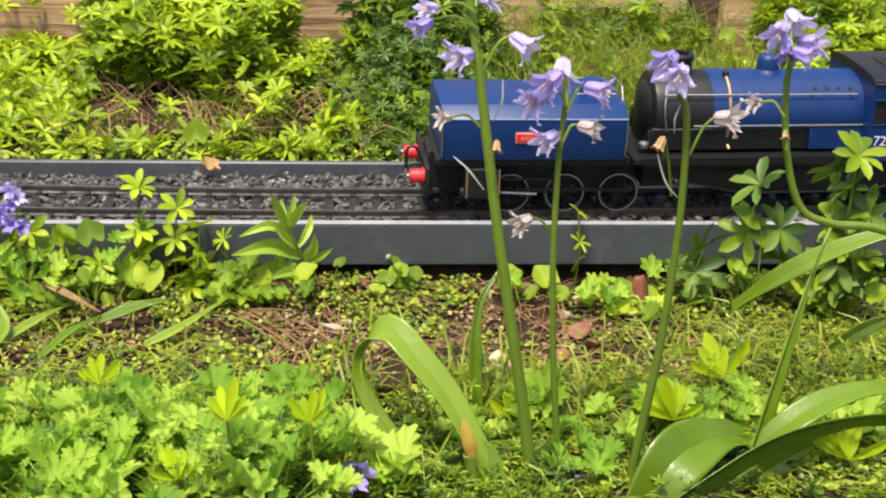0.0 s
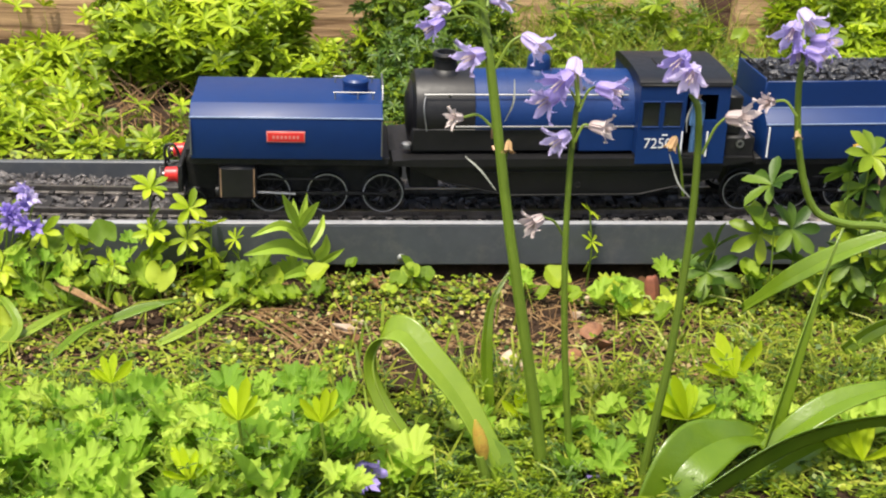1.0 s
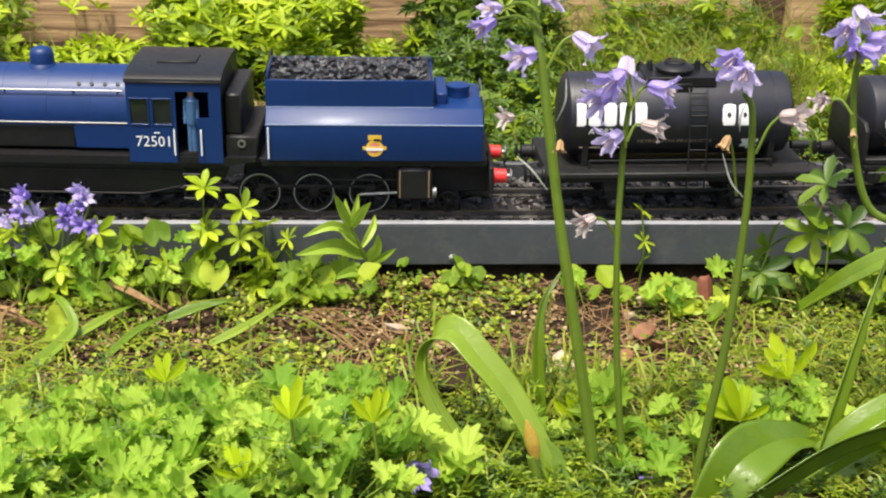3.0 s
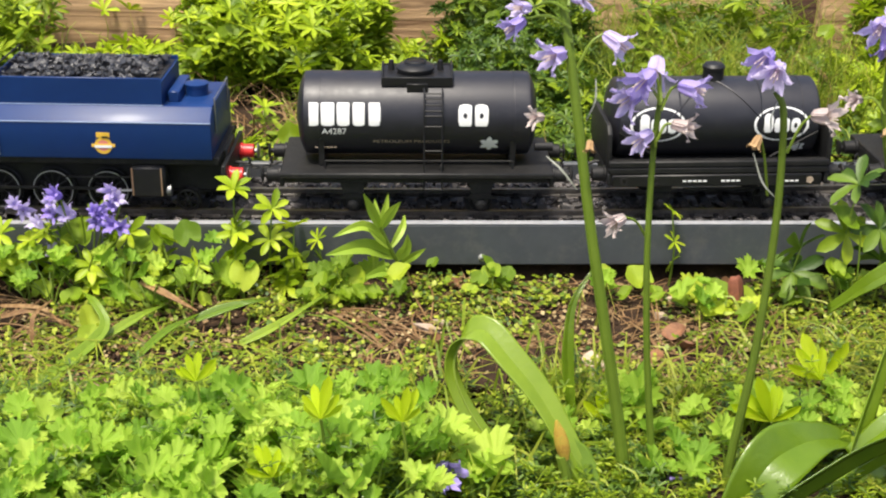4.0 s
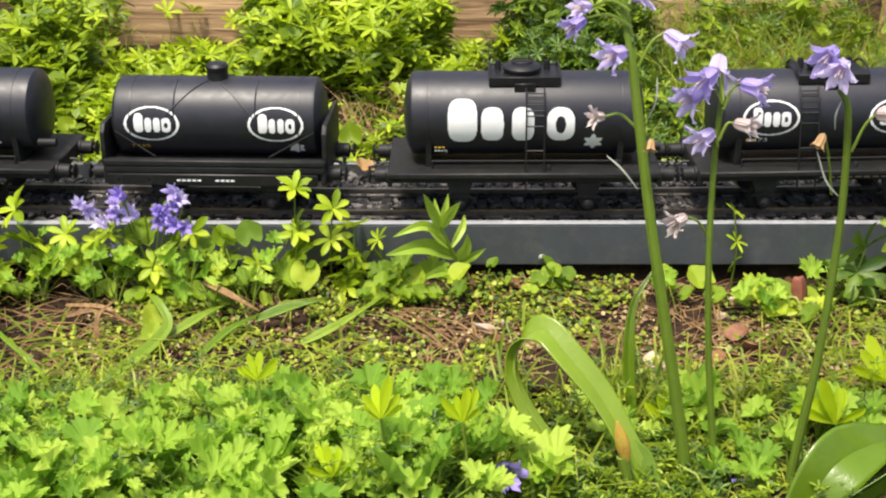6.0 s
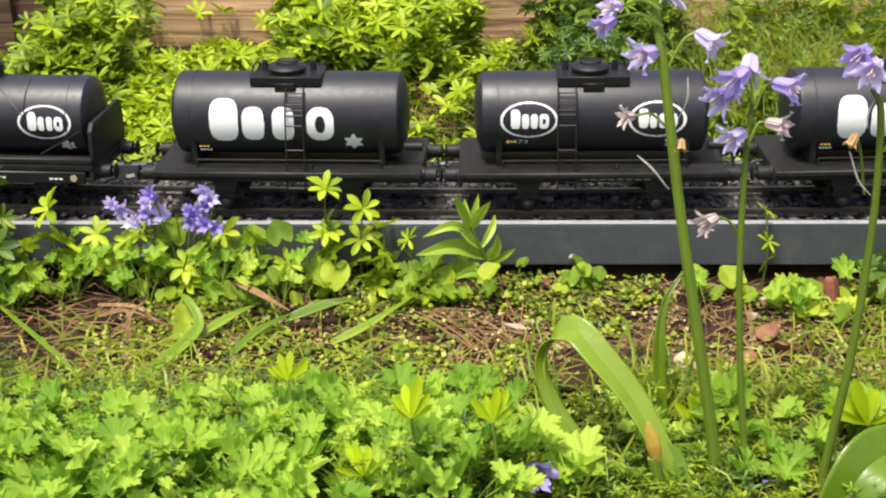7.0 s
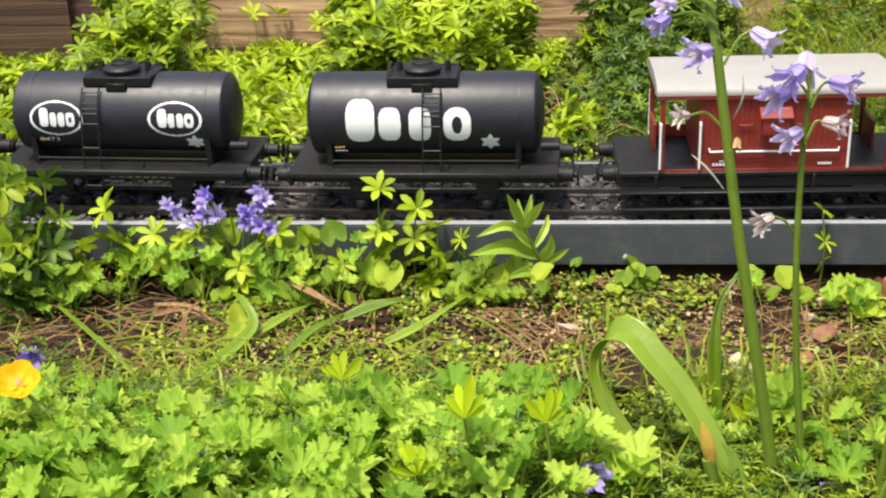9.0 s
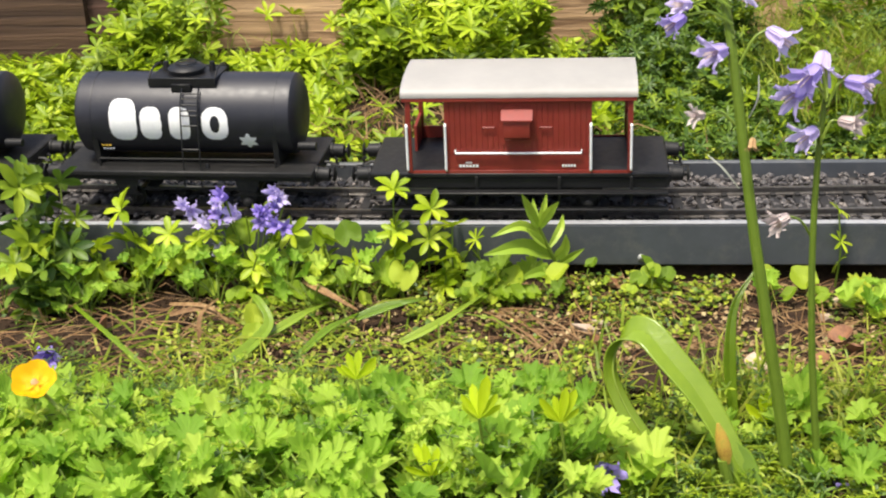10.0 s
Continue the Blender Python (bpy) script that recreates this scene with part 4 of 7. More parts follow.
    for mark in marks:
        part("painted_marking", wrapped(mark, -half + 0.004, half - 0.004, -0.022, 0.020, zc, rr), WHITE, t, "plain white painted shape", smooth=False)
    return rr


def oval_ring(cx, cy, w, h):
    def hollow(x, y):
        u, v = (x - cx) / (w / 2), (y - cy) / (h / 2)
        return 0.82 < u * u + v * v < 1.0
    blocks = [soft_block(cx + dx * w, cy + dy * h, ww * w, hh * h, 3.2, (ww * w * 0.36, hh * h * 0.36) if o else None) for dx, dy, ww, hh, o in ((-0.235, 0.03, 0.17, 0.54, 0), (-0.065, -0.03, 0.125, 0.40, 0), (0.09, -0.03, 0.125, 0.40, 0), (0.26, -0.03, 0.17, 0.40, 1))]
    return (hollow, *blocks)


def wagon_shell():
    t = thing("tank_wagon", "black tank wagon with white block markings at both ends", "tank wagon", "train")
    r = 0.0225
    hs = lambda deg: math.radians(deg) * r
    marks = marks_of(*[soft_block(-0.0555 + 0.0082 * k, hs(15), w_, hs(32), 8.0) for k, w_ in enumerate((0.0068, 0.0074, 0.0066, 0.0062, 0.0062))],
                   *[soft_block(x, hs(13), 0.0072, hs(30), 5.0, (0.0022, hs(7))) for x in (0.0255, 0.0340)],
                   six_point_star(0.0385, hs(-31), 0.0056))
    rr = modern_tanker(t, marks)
    text_mesh("A4287", 0.0036, Matrix.Translation((-0.0440, 0, 0)), WHITE, t, "wagon_number", (0.0508, rr + 0.0001, math.radians(-9)), "small white wagon number")
    text_mesh("PETROLEUM PRODUCTS", 0.0021, Matrix.Translation((-0.003, 0, 0)), PEBBLE, t, "lettering", (0.0508, rr + 0.0001, math.radians(-25)), "small faded lettering", 1.3)
    small_plate(t, -0.0545, -0.0425, -0.0195, 0.0372, 0.0379, PEBBLE, 6)
    return t


def wagon_big():
    t = thing("tank_wagon", "black tank wagon with large white block markings", "tank wagon", "train")
    r = 0.0225
    hs = lambda deg: math.radians(deg) * r
    marks = marks_of(soft_block(-0.0330, hs(5), 0.0155, hs(62), 3.2), soft_block(-0.0172, hs(0), 0.0120, hs(48), 3.2),
                   soft_block(-0.0010, hs(0), 0.0120, hs(48), 3.2), soft_block(0.0190, hs(0), 0.0150, hs(48), 2.6, (0.0052, hs(24))), six_point_star(0.0365, hs(-27), 0.0056))
    modern_tanker(t, marks, ladder_x=0.0055)
    small_plate(t, -0.0480, -0.0420, -0.0195, 0.0372, 0.0380, YELLOW, 3)
    small_plate(t, -0.0480, -0.0410, -0.0180, 0.0348, 0.0356, WHITE, 4)
    return t


def wagon_oval_ladder():
    t = thing("tank_wagon", "black tank wagon with two white oval markings and ladder", "tank wagon", "train")
    r = 0.0220
    hs = lambda deg: math.radians(deg) * r
    marks = marks_of(oval_ring(-0.0340, hs(5), 0.0305, hs(52)), oval_ring(0.0335, hs(5), 0.0305, hs(52)), six_point_star(0.0430, hs(-33), 0.0056))
    rr = modern_tanker(t, marks, half=0.0598, r=r, zc=0.0514, ladder_x=-0.0140, chassis=0.0715)
    text_mesh("2473", 0.0028, Matrix.Translation((-0.0400, 0, 0)), WHITE, t, "wagon_number", (0.0514, rr + 0.0001, math.radians(-29)), "small white wagon number", 1.5)
    small_plate(t, -0.0460, -0.0405, -0.0195, 0.0402, 0.0412, YELLOW, 2)
    small_plate(t, -0.006, 0.032, -0.0254, 0.0208, 0.0214, PEBBLE, 8)
    # tiny white spot high on the tank's near side
    part("rust_spot", lathe(B(), [(0.0001, 0.0), (0.0007, 0.0001), (0.0001, 0.0004)], pose(-0.048, -0.0125, 0.0683, 30, 0, 0), 8), WHITE, t)
    return t


def wagon_oval_old():
    """Older tank wagon: tank low between timber cradles, small filler, no ladder."""
    t = thing("tank_wagon", "older black tank wagon with white oval markings and small filler", "tank wagon", "train")
    half, r, zc, deck, ch = 0.0550, 0.0215, 0.0487, 0.0290, 0.0600
    k = capped_tank(t, half, r, zc)
    part("filler", lathe(B(), [(0.0062, -0.002), (0.0058, 0.0), (0.0056, 0.0050), (0.0062, 0.0053), (0.0062, 0.0066), (0.0048, 0.0080), (0.0006, 0.0084)], pose(-0.0005, 0, zc + r), 20), BLACK, t, "small black filler cap")
    part("deck", box(B(), -ch, ch, -0.0290, 0.0290, deck - 0.0040, deck, 0.0008), DULL, t, "black timber frame top")
    for side in (-1, 1):
        ya, yb = sorted((side * 0.0240, side * 0.0292))
        part("side_timber", box(B(), -ch, ch, ya, yb, deck, deck + 0.0034, 0.0006), DULL, t)
        part("solebar_plate", box(B(), -ch + 0.002, ch - 0.004, side * 0.0280, side * 0.0302, deck - 0.0105, deck - 0.0040, 0.0005), BLACK, t)
        for x in (-0.0215, 0.0225, -0.0045, -0.0005):
            a = np.linspace(1.35, 0.25, 8)
            slant = 0.020 if x == -0.0005 else (-0.020 if x == -0.0045 else 0.0)
            part("tank_strap", tube(B(), [(x + slant * (1.35 - q), side * (r + 0.0002) * math.cos(q), zc + (r + 0.0002) * math.sin(q)) for q in a], 0.0004, 5), TANK, k)
        part("tie_rod", cyl(B(), (-half + 0.001, side * (r - 0.0005), 0.046), (-half + 0.022, side * 0.0215, deck + 0.003), 0.0005, seg=6), DULL, t)
        part("tie_rod", cyl(B(), (half - 0.001, side * (r - 0.0005), 0.046), (half - 0.026, side * 0.0215, deck + 0.003), 0.0005, seg=6), DULL, t)
    for out in (-1, 1):
        part("end_cradle", prism(B(), [(-0.027, deck), (0.027, deck), (0.026, zc - 0.002), (0.022, zc + 0.002), (-0.022, zc + 0.002), (-0.026, zc - 0.002)], out * (half + 0.0035), out * (half + 0.0060), bevel=0.0004), DULL, t)
    for x, rr_ in ((-0.0515, 0.0026), (-0.0350, 0.0026)):
        part("cast_plate", lathe(B(), [(0.0012, 0.0), (0.0012, 0.0003), (rr_, 0.0003), (rr_, 0.0)], pose(x, -0.0303, deck - 0.0073, 90, 0, 0), 16, True), DULL, t, "oval cast plate")
    small_plate(t, -0.020, -0.006, -0.0304, deck - 0.0078, deck - 0.0069, WHITE, 5)
    small_plate(t, 0.001, 0.012, -0.0304, deck - 0.0078, deck - 0.0069, WHITE, 4)
    small_plate(t, 0.036, 0.044, -0.0304, deck - 0.0082, deck - 0.0074, WHITE, 3)
    part("cast_star", lathe(B(), [(0.0001, 0.0), (0.0022, 0.0), (0.0022, 0.0002), (0.0001, 0.0002)], pose(0.0495, -0.0303, deck - 0.0073, 90, 0, 0), 5), PEBBLE, t)
    wagon_gear(t, ch - 0.001, 0.0300, deck - 0.002)
    hs = lambda deg: math.radians(deg) * r
    marks = marks_of(oval_ring(-0.0335, hs(4), 0.0300, hs(52)), oval_ring(0.0335, hs(4), 0.0300, hs(52)), six_point_star(0.0440, hs(-35), 0.0048))
    for mark in marks:
        part("painted_marking", wrapped(mark, -half + 0.003, half - 0.003, -0.022, 0.020, zc, r + 0.00018), WHITE, t, "plain white painted shape", smooth=False)
    text_mesh("7445", 0.0028, Matrix.Translation((-0.0410, 0, 0)), YELLOW, t, "wagon_number", (zc, r + 0.0003, math.radians(-33)), "small worn wagon number", 1.4)
    return t


def brake_van():
    t = thing("brake_van", "brown-red brake van with pale curved roof and open verandas", "brake van", "train")
    half, deck, w = 0.0800, 0.0270, 0.0290
    part("deck", box(B(), -half, half, -0.0300, 0.0300, deck - 0.0036, deck, 0.001), BLACK, t, "black end platforms")
    bx0, bx1, zt = -0.0385, 0.0390, 0.0690
    body = part("cabin", box(B(), bx0, bx1, -w, w, deck, zt, 0.0004), MAROON, t, "brown-red planked cabin")
    n = 27
    for side in (-1, 1):
        for i in range(n):
            x0 = bx0 + (bx1 - bx0) * i / n
            part("plank", box(B(), x0 + 0.00015, x0 + (bx1 - bx0) / n - 0.00015, side * w - 0.0003, side * w + 0.0003, deck + 0.0105, zt - 0.0005, 0.0001), MAROON, body, smooth=False)
    for side in (-1, 1):
        ys = side * w
        bm = B()
        prism(bm, [(ys, 0.0612), (ys + side * 0.0062, 0.0572), (ys + side * 0.0062, 0.0480), (ys, 0.0445)], -0.0068, 0.0068, bevel=0.0003)
        lk = part("lookout", bm, MAROON, t, "projecting side lookout")
        part("lookout_cap", prism(B(), [(ys, 0.0622), (ys + side * 0.0070, 0.0578), (ys + side * 0.0070, 0.0570), (ys, 0.0608)], -0.0082, 0.0082), MAROON, lk)
        part("lookout_frame", box(B(), -0.0085, 0.0085, ys - 0.0004, ys + side * 0.0006, 0.0425, 0.0627, 0.0002), MAROON, lk)
        for x in (-0.0185, 0.0115):
            part("grab_rail", tube(B(), [(x, ys + side * 0.0004, 0.0518), (x + 0.0003, ys + side * 0.0014, 0.0522), (x + 0.0067, ys + side * 0.0014, 0.0522), (x + 0.0070, ys + side * 0.0004, 0.0518)], 0.0004), MAROON, t)
        part("long_handrail", tube(B(), [(-0.0330, ys + side * 0.0004, 0.0395), (-0.0328, ys + side * 0.0016, 0.0380), (0.0335, ys + side * 0.0016, 0.0380), (0.0337, ys + side * 0.0004, 0.0395)], 0.0006), WHITE, t, "cream handrail")
        part("lower_panel", box(B(), -0.0575, 0.0595, ys - 0.0006, ys + side * 0.0002 + 0.0, deck - 0.002, deck + 0.0010, 0.0002), MAROON, t)
        for x in (-0.0575, 0.0590):
            part("veranda_post", box(B(), x - 0.0013, x + 0.0013, ys - 0.0012, ys + 0.0012, deck, zt + 0.0005, 0.0002), MAROON, t)
        for x in (-0.0585, -0.0380, 0.0385, 0.0595):
            part("veranda_handrail", tube(B(), [(x, ys + side * 0.0004, 0.0540), (x, ys + side * 0.0018, 0.0530), (x, ys + side * 0.0018, 0.0290), (x, ys + side * 0.0004, 0.0280)], 0.0007), WHITE, t, "cream vertical handrail")
        for z, yy in ((0.0165, 0.0335), (0.0075, 0.0340)):
            fb = part("footboard", box(B(), -half + 0.001, half - 0.001, side * yy - 0.0028, side * yy + 0.0028, z, z + 0.0012, 0.0003), BLACK, t, "long black footboard")
        for x in (-0.060, -0.022, 0.022, 0.060):
            part("footboard_hanger", box(B(), x - 0.0008, x + 0.0008, side * 0.0300, side * 0.0312, 0.0078, deck - 0.002, 0.0002), BLACK, t)
    for x in (-0.0580, 0.0595):
        part("end_screen", box(B(), x - 0.0008, x + 0.0008, 0.004, w - 0.001, deck, 0.0420, 0.0002), MAROON, t)
    part("far_side_panel", box(B(), -0.0570, bx0, w - 0.0012, w, deck, 0.0340, 0.0001), MAROON, t)
    part("roof", prism(B(), [(-w - 0.0022, zt - 0.0004), (-w - 0.0022, zt + 0.0008)] + [(-(w + 0.0018) * math.cos(a), zt + 0.0012 + 0.0058 * math.sin(a) ** 0.8) for a in np.linspace(0.08, math.pi - 0.08, 17)] + [(w + 0.0022, zt + 0.0008), (w + 0.0022, zt - 0.0004)], -0.0610, 0.0625), CREAM, t, "pale curved roof with slight staining")
    part("roof_edge", box(B(), -0.0605, 0.0620, -w - 0.0020, -w + 0.0005, zt - 0.0026, zt - 0.0005, 0.0002), MAROON, t)
    small_plate(t, -0.0310, -0.0205, -w - 0.0003, 0.0298, 0.0312, WHITE, 6)
    small_plate(t, -0.0275, -0.0240, -w - 0.0003, 0.0320, 0.0328, WHITE, 3)
    small_plate(t, 0.0235, 0.0310, -w - 0.0003, 0.0300, 0.0312, WHITE, 5)
    for side in (-1, 1):
        part("side_girder", box(B(), -half + 0.001, half - 0.001, side * 0.0262, side * 0.0290, deck - 0.0092, deck - 0.0037, 0.0003), BLACK, t)
    part("weight_box", box(B(), -0.045, 0.045, -0.018, 0.018, 0.010, deck - 0.0037), DULL, t)
    wagon_gear(t, half - 0.001, 0.0370, deck)
    return t


def driver_doll():
    """Painted model figure, one plain shape."""
    bm = B()
    lathe(bm, [(0.0030, 0.0), (0.0030, 0.0006), (0.0004, 0.0008)], None, 10)
    for dx in (-0.0011, 0.0012):
        cyl(bm, (dx, 0, 0.0005), (dx * 0.7, 0, 0.0165), 0.0014, 0.0019, 8)
    lathe(bm, [(0.0026, 0.0155), (0.0030, 0.0180), (0.0030, 0.0250), (0.0034, 0.0285), (0.0018, 0.0305), (0.0010, 0.0312)], None, 12)
    for dx in (-0.0031, 0.0031):
        cyl(bm, (dx, 0, 0.0285), (dx * 1.05, -0.0012, 0.0160), 0.0011, 0.0009, 7)
    lathe(bm, [(0.0008, 0.0308), (0.0019, 0.0325), (0.0020, 0.0345), (0.0022, 0.0350), (0.0021, 0.0362), (0.0006, 0.0368)], None, 10)
    ob = link_mesh("driver_doll", bm, DENIM, True)
    ob.data.materials.append(SKIN)
    ob.data.materials.append(SLEEPER)
    for p in ob.data.polygons:
        z = p.center.z
        p.material_index = 2 if z > 0.0348 or z < 0.001 else (1 if z > 0.0308 else 0)
    return tagged(ob, "small painted model driver in blue overalls", "figurine", "train")


front, boiler, rear = front_unit(), boiler_unit(), rear_unit()
doll = driver_doll()
wagons = [wagon_shell(), wagon_oval_old(), wagon_big(), wagon_oval_ladder()]


def repeat_wagon(src):
    """A second wagon of the same kind; its wheelsets turn too."""
    c = copy_thing(src, pose(0, 0, 0))
    known = {w: (r, x, z) for w, r, x, z in TURNING}
    for a, b in zip(src.children, c.children):
        if a in known:
            TURNING.append((b, *known[a]))
    return c


wagons.append(repeat_wagon(wagons[2]))
van = brake_van()
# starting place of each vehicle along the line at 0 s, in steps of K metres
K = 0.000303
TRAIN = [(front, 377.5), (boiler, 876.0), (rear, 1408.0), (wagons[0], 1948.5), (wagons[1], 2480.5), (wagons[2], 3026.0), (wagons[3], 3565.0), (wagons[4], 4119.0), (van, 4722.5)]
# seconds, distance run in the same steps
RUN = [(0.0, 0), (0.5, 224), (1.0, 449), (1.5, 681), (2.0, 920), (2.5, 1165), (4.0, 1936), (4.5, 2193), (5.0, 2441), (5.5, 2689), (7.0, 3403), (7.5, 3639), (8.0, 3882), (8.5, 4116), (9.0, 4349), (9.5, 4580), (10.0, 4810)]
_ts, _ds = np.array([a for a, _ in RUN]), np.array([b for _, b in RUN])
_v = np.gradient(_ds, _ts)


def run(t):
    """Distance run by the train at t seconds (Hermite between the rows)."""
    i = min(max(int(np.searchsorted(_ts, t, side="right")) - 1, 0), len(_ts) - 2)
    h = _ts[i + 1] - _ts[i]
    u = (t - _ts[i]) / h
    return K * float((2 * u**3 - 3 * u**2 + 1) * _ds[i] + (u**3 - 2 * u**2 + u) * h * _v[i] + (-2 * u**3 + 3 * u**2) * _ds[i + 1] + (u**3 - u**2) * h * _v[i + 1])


def on_track(x):
    return pose(x, TRACK_Y + track_offset(x), 0, 0, 0, math.degrees(track_yaw(x)))


DOLL_AT = pose(0.0668, -0.0262, 0.0368)


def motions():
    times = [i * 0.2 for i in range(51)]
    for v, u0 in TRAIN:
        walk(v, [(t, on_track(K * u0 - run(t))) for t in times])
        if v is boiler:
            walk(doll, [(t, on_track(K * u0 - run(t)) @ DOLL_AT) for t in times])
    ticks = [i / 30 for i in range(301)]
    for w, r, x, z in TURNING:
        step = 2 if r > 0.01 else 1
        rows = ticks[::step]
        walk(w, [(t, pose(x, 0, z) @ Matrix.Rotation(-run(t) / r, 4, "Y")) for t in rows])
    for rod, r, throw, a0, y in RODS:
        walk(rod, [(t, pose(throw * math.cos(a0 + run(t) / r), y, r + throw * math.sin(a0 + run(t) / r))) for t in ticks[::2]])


# ================= plants =================
# Leaf shapes: lists of (x across, y along, z up) and faces, unit length.
def lance(width=0.3, fold=0.06, droop=0.12):
    ys = [0.0, 0.28, 0.6, 0.85, 1.0]
    ws = [0.06, 0.34, 0.52, 0.42, 0.04]
    V, F = [], []
    for y, w in zip(ys, ws):
        z = -droop * y * y
        V += [(-w * width, y, z + fold * (w > 0.1)), (0, y, z), (w * width, y, z + fold * (w > 0.1))]
    for k in range(4):
        a, b = 3 * k, 3 * k + 3
        F += [(a, a + 1, b + 1, b), (a + 1, a + 2, b + 2, b + 1)]
    return np.array(V), F


def disc(n=12, notch=0.0, lobes=0, depth=0.0, cup=0.15, teeth=0.0, point=0.0):
    """A leaf blade joined to its stalk at the origin, about 1 across."""
    V, F = [(0, 0.30, -cup * 0.4)], []
    for ring, k in ((0.55, 0.4), (1.0, 1.0)):
        for i in range(n):
            a = 2 * math.pi * i / n
            r = 0.5
            if lobes:
                r *= 1 - depth * k * (1 - abs(math.cos(lobes * (a - math.pi / 2) / 2)) ** 0.55)
                r *= 1 + teeth * k * math.cos(3 * lobes * (a - math.pi / 2)) * 0.7
            d = abs((a + math.pi / 2 + math.pi) % (2 * math.pi) - math.pi)
            r *= 1 - notch * max(0, 1 - d / 0.5)
            r *= 1 + point * max(0, 1 - abs(a - math.pi / 2) / 0.6)
            r *= ring
            V.append((r * math.cos(a), 0.45 + r * math.sin(a) if ring == 1.0 else 0.38 + r * math.sin(a), cup * (ring - 0.45) + 0.05 * math.sin(3 * a) * k))
    for i in range(n):
        j = (i + 1) % n
        F += [(0, 1 + i, 1 + j), (1 + i, 1 + n + i, 1 + n + j, 1 + j)]
    return np.array(V), F


LANCE, LANCE_WIDE, FINGER = lance(0.27, 0.05, 0.16), lance(0.38, 0.08, 0.2), lance(0.27, 0.06, -0.05)
ROUND, HEART = disc(30, 0.7, 5, 0.16, 0.24, 0.10, 0.12), disc(28, 0.8, cup=0.1, point=0.28)
LOBED = disc(50, 0.5, 5, 0.50, 0.26, 0.22)
LOBED_2 = disc(63, 0.5, 7, 0.55, 0.30, 0.20)
LOBED_3 = disc(45, 0.4, 3, 0.52, 0.34, 0.24)
BROAD = disc(48, 0.5, 3, 0.44, 0.30, 0.20)
TINY = (np.array([(0, 0, 0), (0.42, 0.5, 0.08), (0, 1, 0), (-0.42, 0.5, 0.08)]), [(0, 1, 2, 3)])


class Cloud:
    """Gathers many small leaves into one mesh."""

    def __init__(self):
        self.V, self.F, self.n = [], [], 0

    def add(self, shape, m):
        V, F = shape
        a = np.array(m)
        self.V.append(V @ a[:3, :3].T + a[:3, 3])
        self.F += [tuple(k + self.n for k in f) for f in F]
        self.n += len(V)

    def blade(self, pts, w, face=(0.2, -0.9, 0.4)):
        """A thin grass blade along points, turned towards face."""
        p = np.array([tuple(q) for q in pts])
        d = p[-1] - p[0]
        side = np.cross(d, face)
        side /= np.linalg.norm(side) + 1e-9
        ws = w * np.linspace(1, 0.1, len(p))[:, None]
        self.V.append(np.concatenate([p - side * ws / 2, p + side * ws / 2]))
        k = len(p)
        self.F += [(self.n + i, self.n + i + 1, self.n + k + i + 1, self.n + k + i) for i in range(k - 1)]
        self.n += 2 * k

    def mesh(self, name, material):
        me = bpy.data.meshes.new(name)
        me.from_pydata(np.concatenate(self.V).tolist(), [], self.F)
        me.polygons.foreach_set("use_smooth", [True] * len(self.F))
        me.materials.append(material)
        return me

    def stuff(self, name, material, label, category):
        return tagged(new(name, self.mesh(name, material)), label, category, kind="stuff")


def size(m, s):
    return m @ Matrix.Diagonal((s, s, s, 1))


def whorl(cloud, c, r, n=7, tilt=18, lean=(0, 0), shape=None, q=rng):
    a0 = q.uniform(0, 360)
    base = pose(c[0], c[1], c[2], lean[0], lean[1], a0)
    for k in range(n):
        cloud.add(shape or LANCE, size(base @ pose(0, 0, 0, 0, 0, 360 * k / n + q.uniform(-9, 9)) @ pose(0, 0, 0, tilt + q.uniform(-14, 14), q.uniform(-20, 20), 0), r * q.uniform(0.85, 1.15)))


plant_rng = random.Random(21)


def sprig(x, y, z, n, r):
    """A woodruff stem with whorls of narrow leaves, rooted in front of the edging."""
    q = plant_rng
    gz = ground_z(x, min(y, 0.54)) - 0.001
    bx, by = x + q.uniform(-0.004, 0.004), min(y, 0.545)
    t = thing("woodruff_sprig", "woodruff sprig with star-shaped leaf whorls, lime to deep green", "plant", "woodruff by the edging", m=pose(bx, by, gz))
    pts = curve_pts([(0, 0, 0), ((x - bx) * 0.4 + q.uniform(-0.003, 0.003), (y - by) * 0.5 - 0.002, (z - gz) * 0.5), (x - bx, y - by, z - gz)], 8)
    part("stem", tube(B(), pts, 0.0006, 5, 0.0004), STEM, t)
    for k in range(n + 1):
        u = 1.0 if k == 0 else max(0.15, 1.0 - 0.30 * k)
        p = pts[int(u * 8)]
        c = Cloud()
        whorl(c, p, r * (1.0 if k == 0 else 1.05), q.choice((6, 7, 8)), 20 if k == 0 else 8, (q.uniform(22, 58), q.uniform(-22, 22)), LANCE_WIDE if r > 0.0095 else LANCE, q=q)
        # Lower whorls often darker; outer sprigs darker still, left-hand shade put into leaf colour.
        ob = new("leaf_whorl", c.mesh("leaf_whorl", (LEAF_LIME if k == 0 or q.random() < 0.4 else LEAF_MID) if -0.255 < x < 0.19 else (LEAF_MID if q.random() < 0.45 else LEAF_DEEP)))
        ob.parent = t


def leaf_object(shape, material, parent, m, s, name="leaf"):
    key = (id(shape[1]), material.name)
    if key not in leaf_object.made:
        c = Cloud()
        c.add(shape, Matrix())
        leaf_object.made[key] = c.mesh("leaf", material)
    ob = new(name, leaf_object.made[key])
    ob.parent = parent
    ob.matrix_basis = size(m, s)
    return ob


leaf_object.made = {}
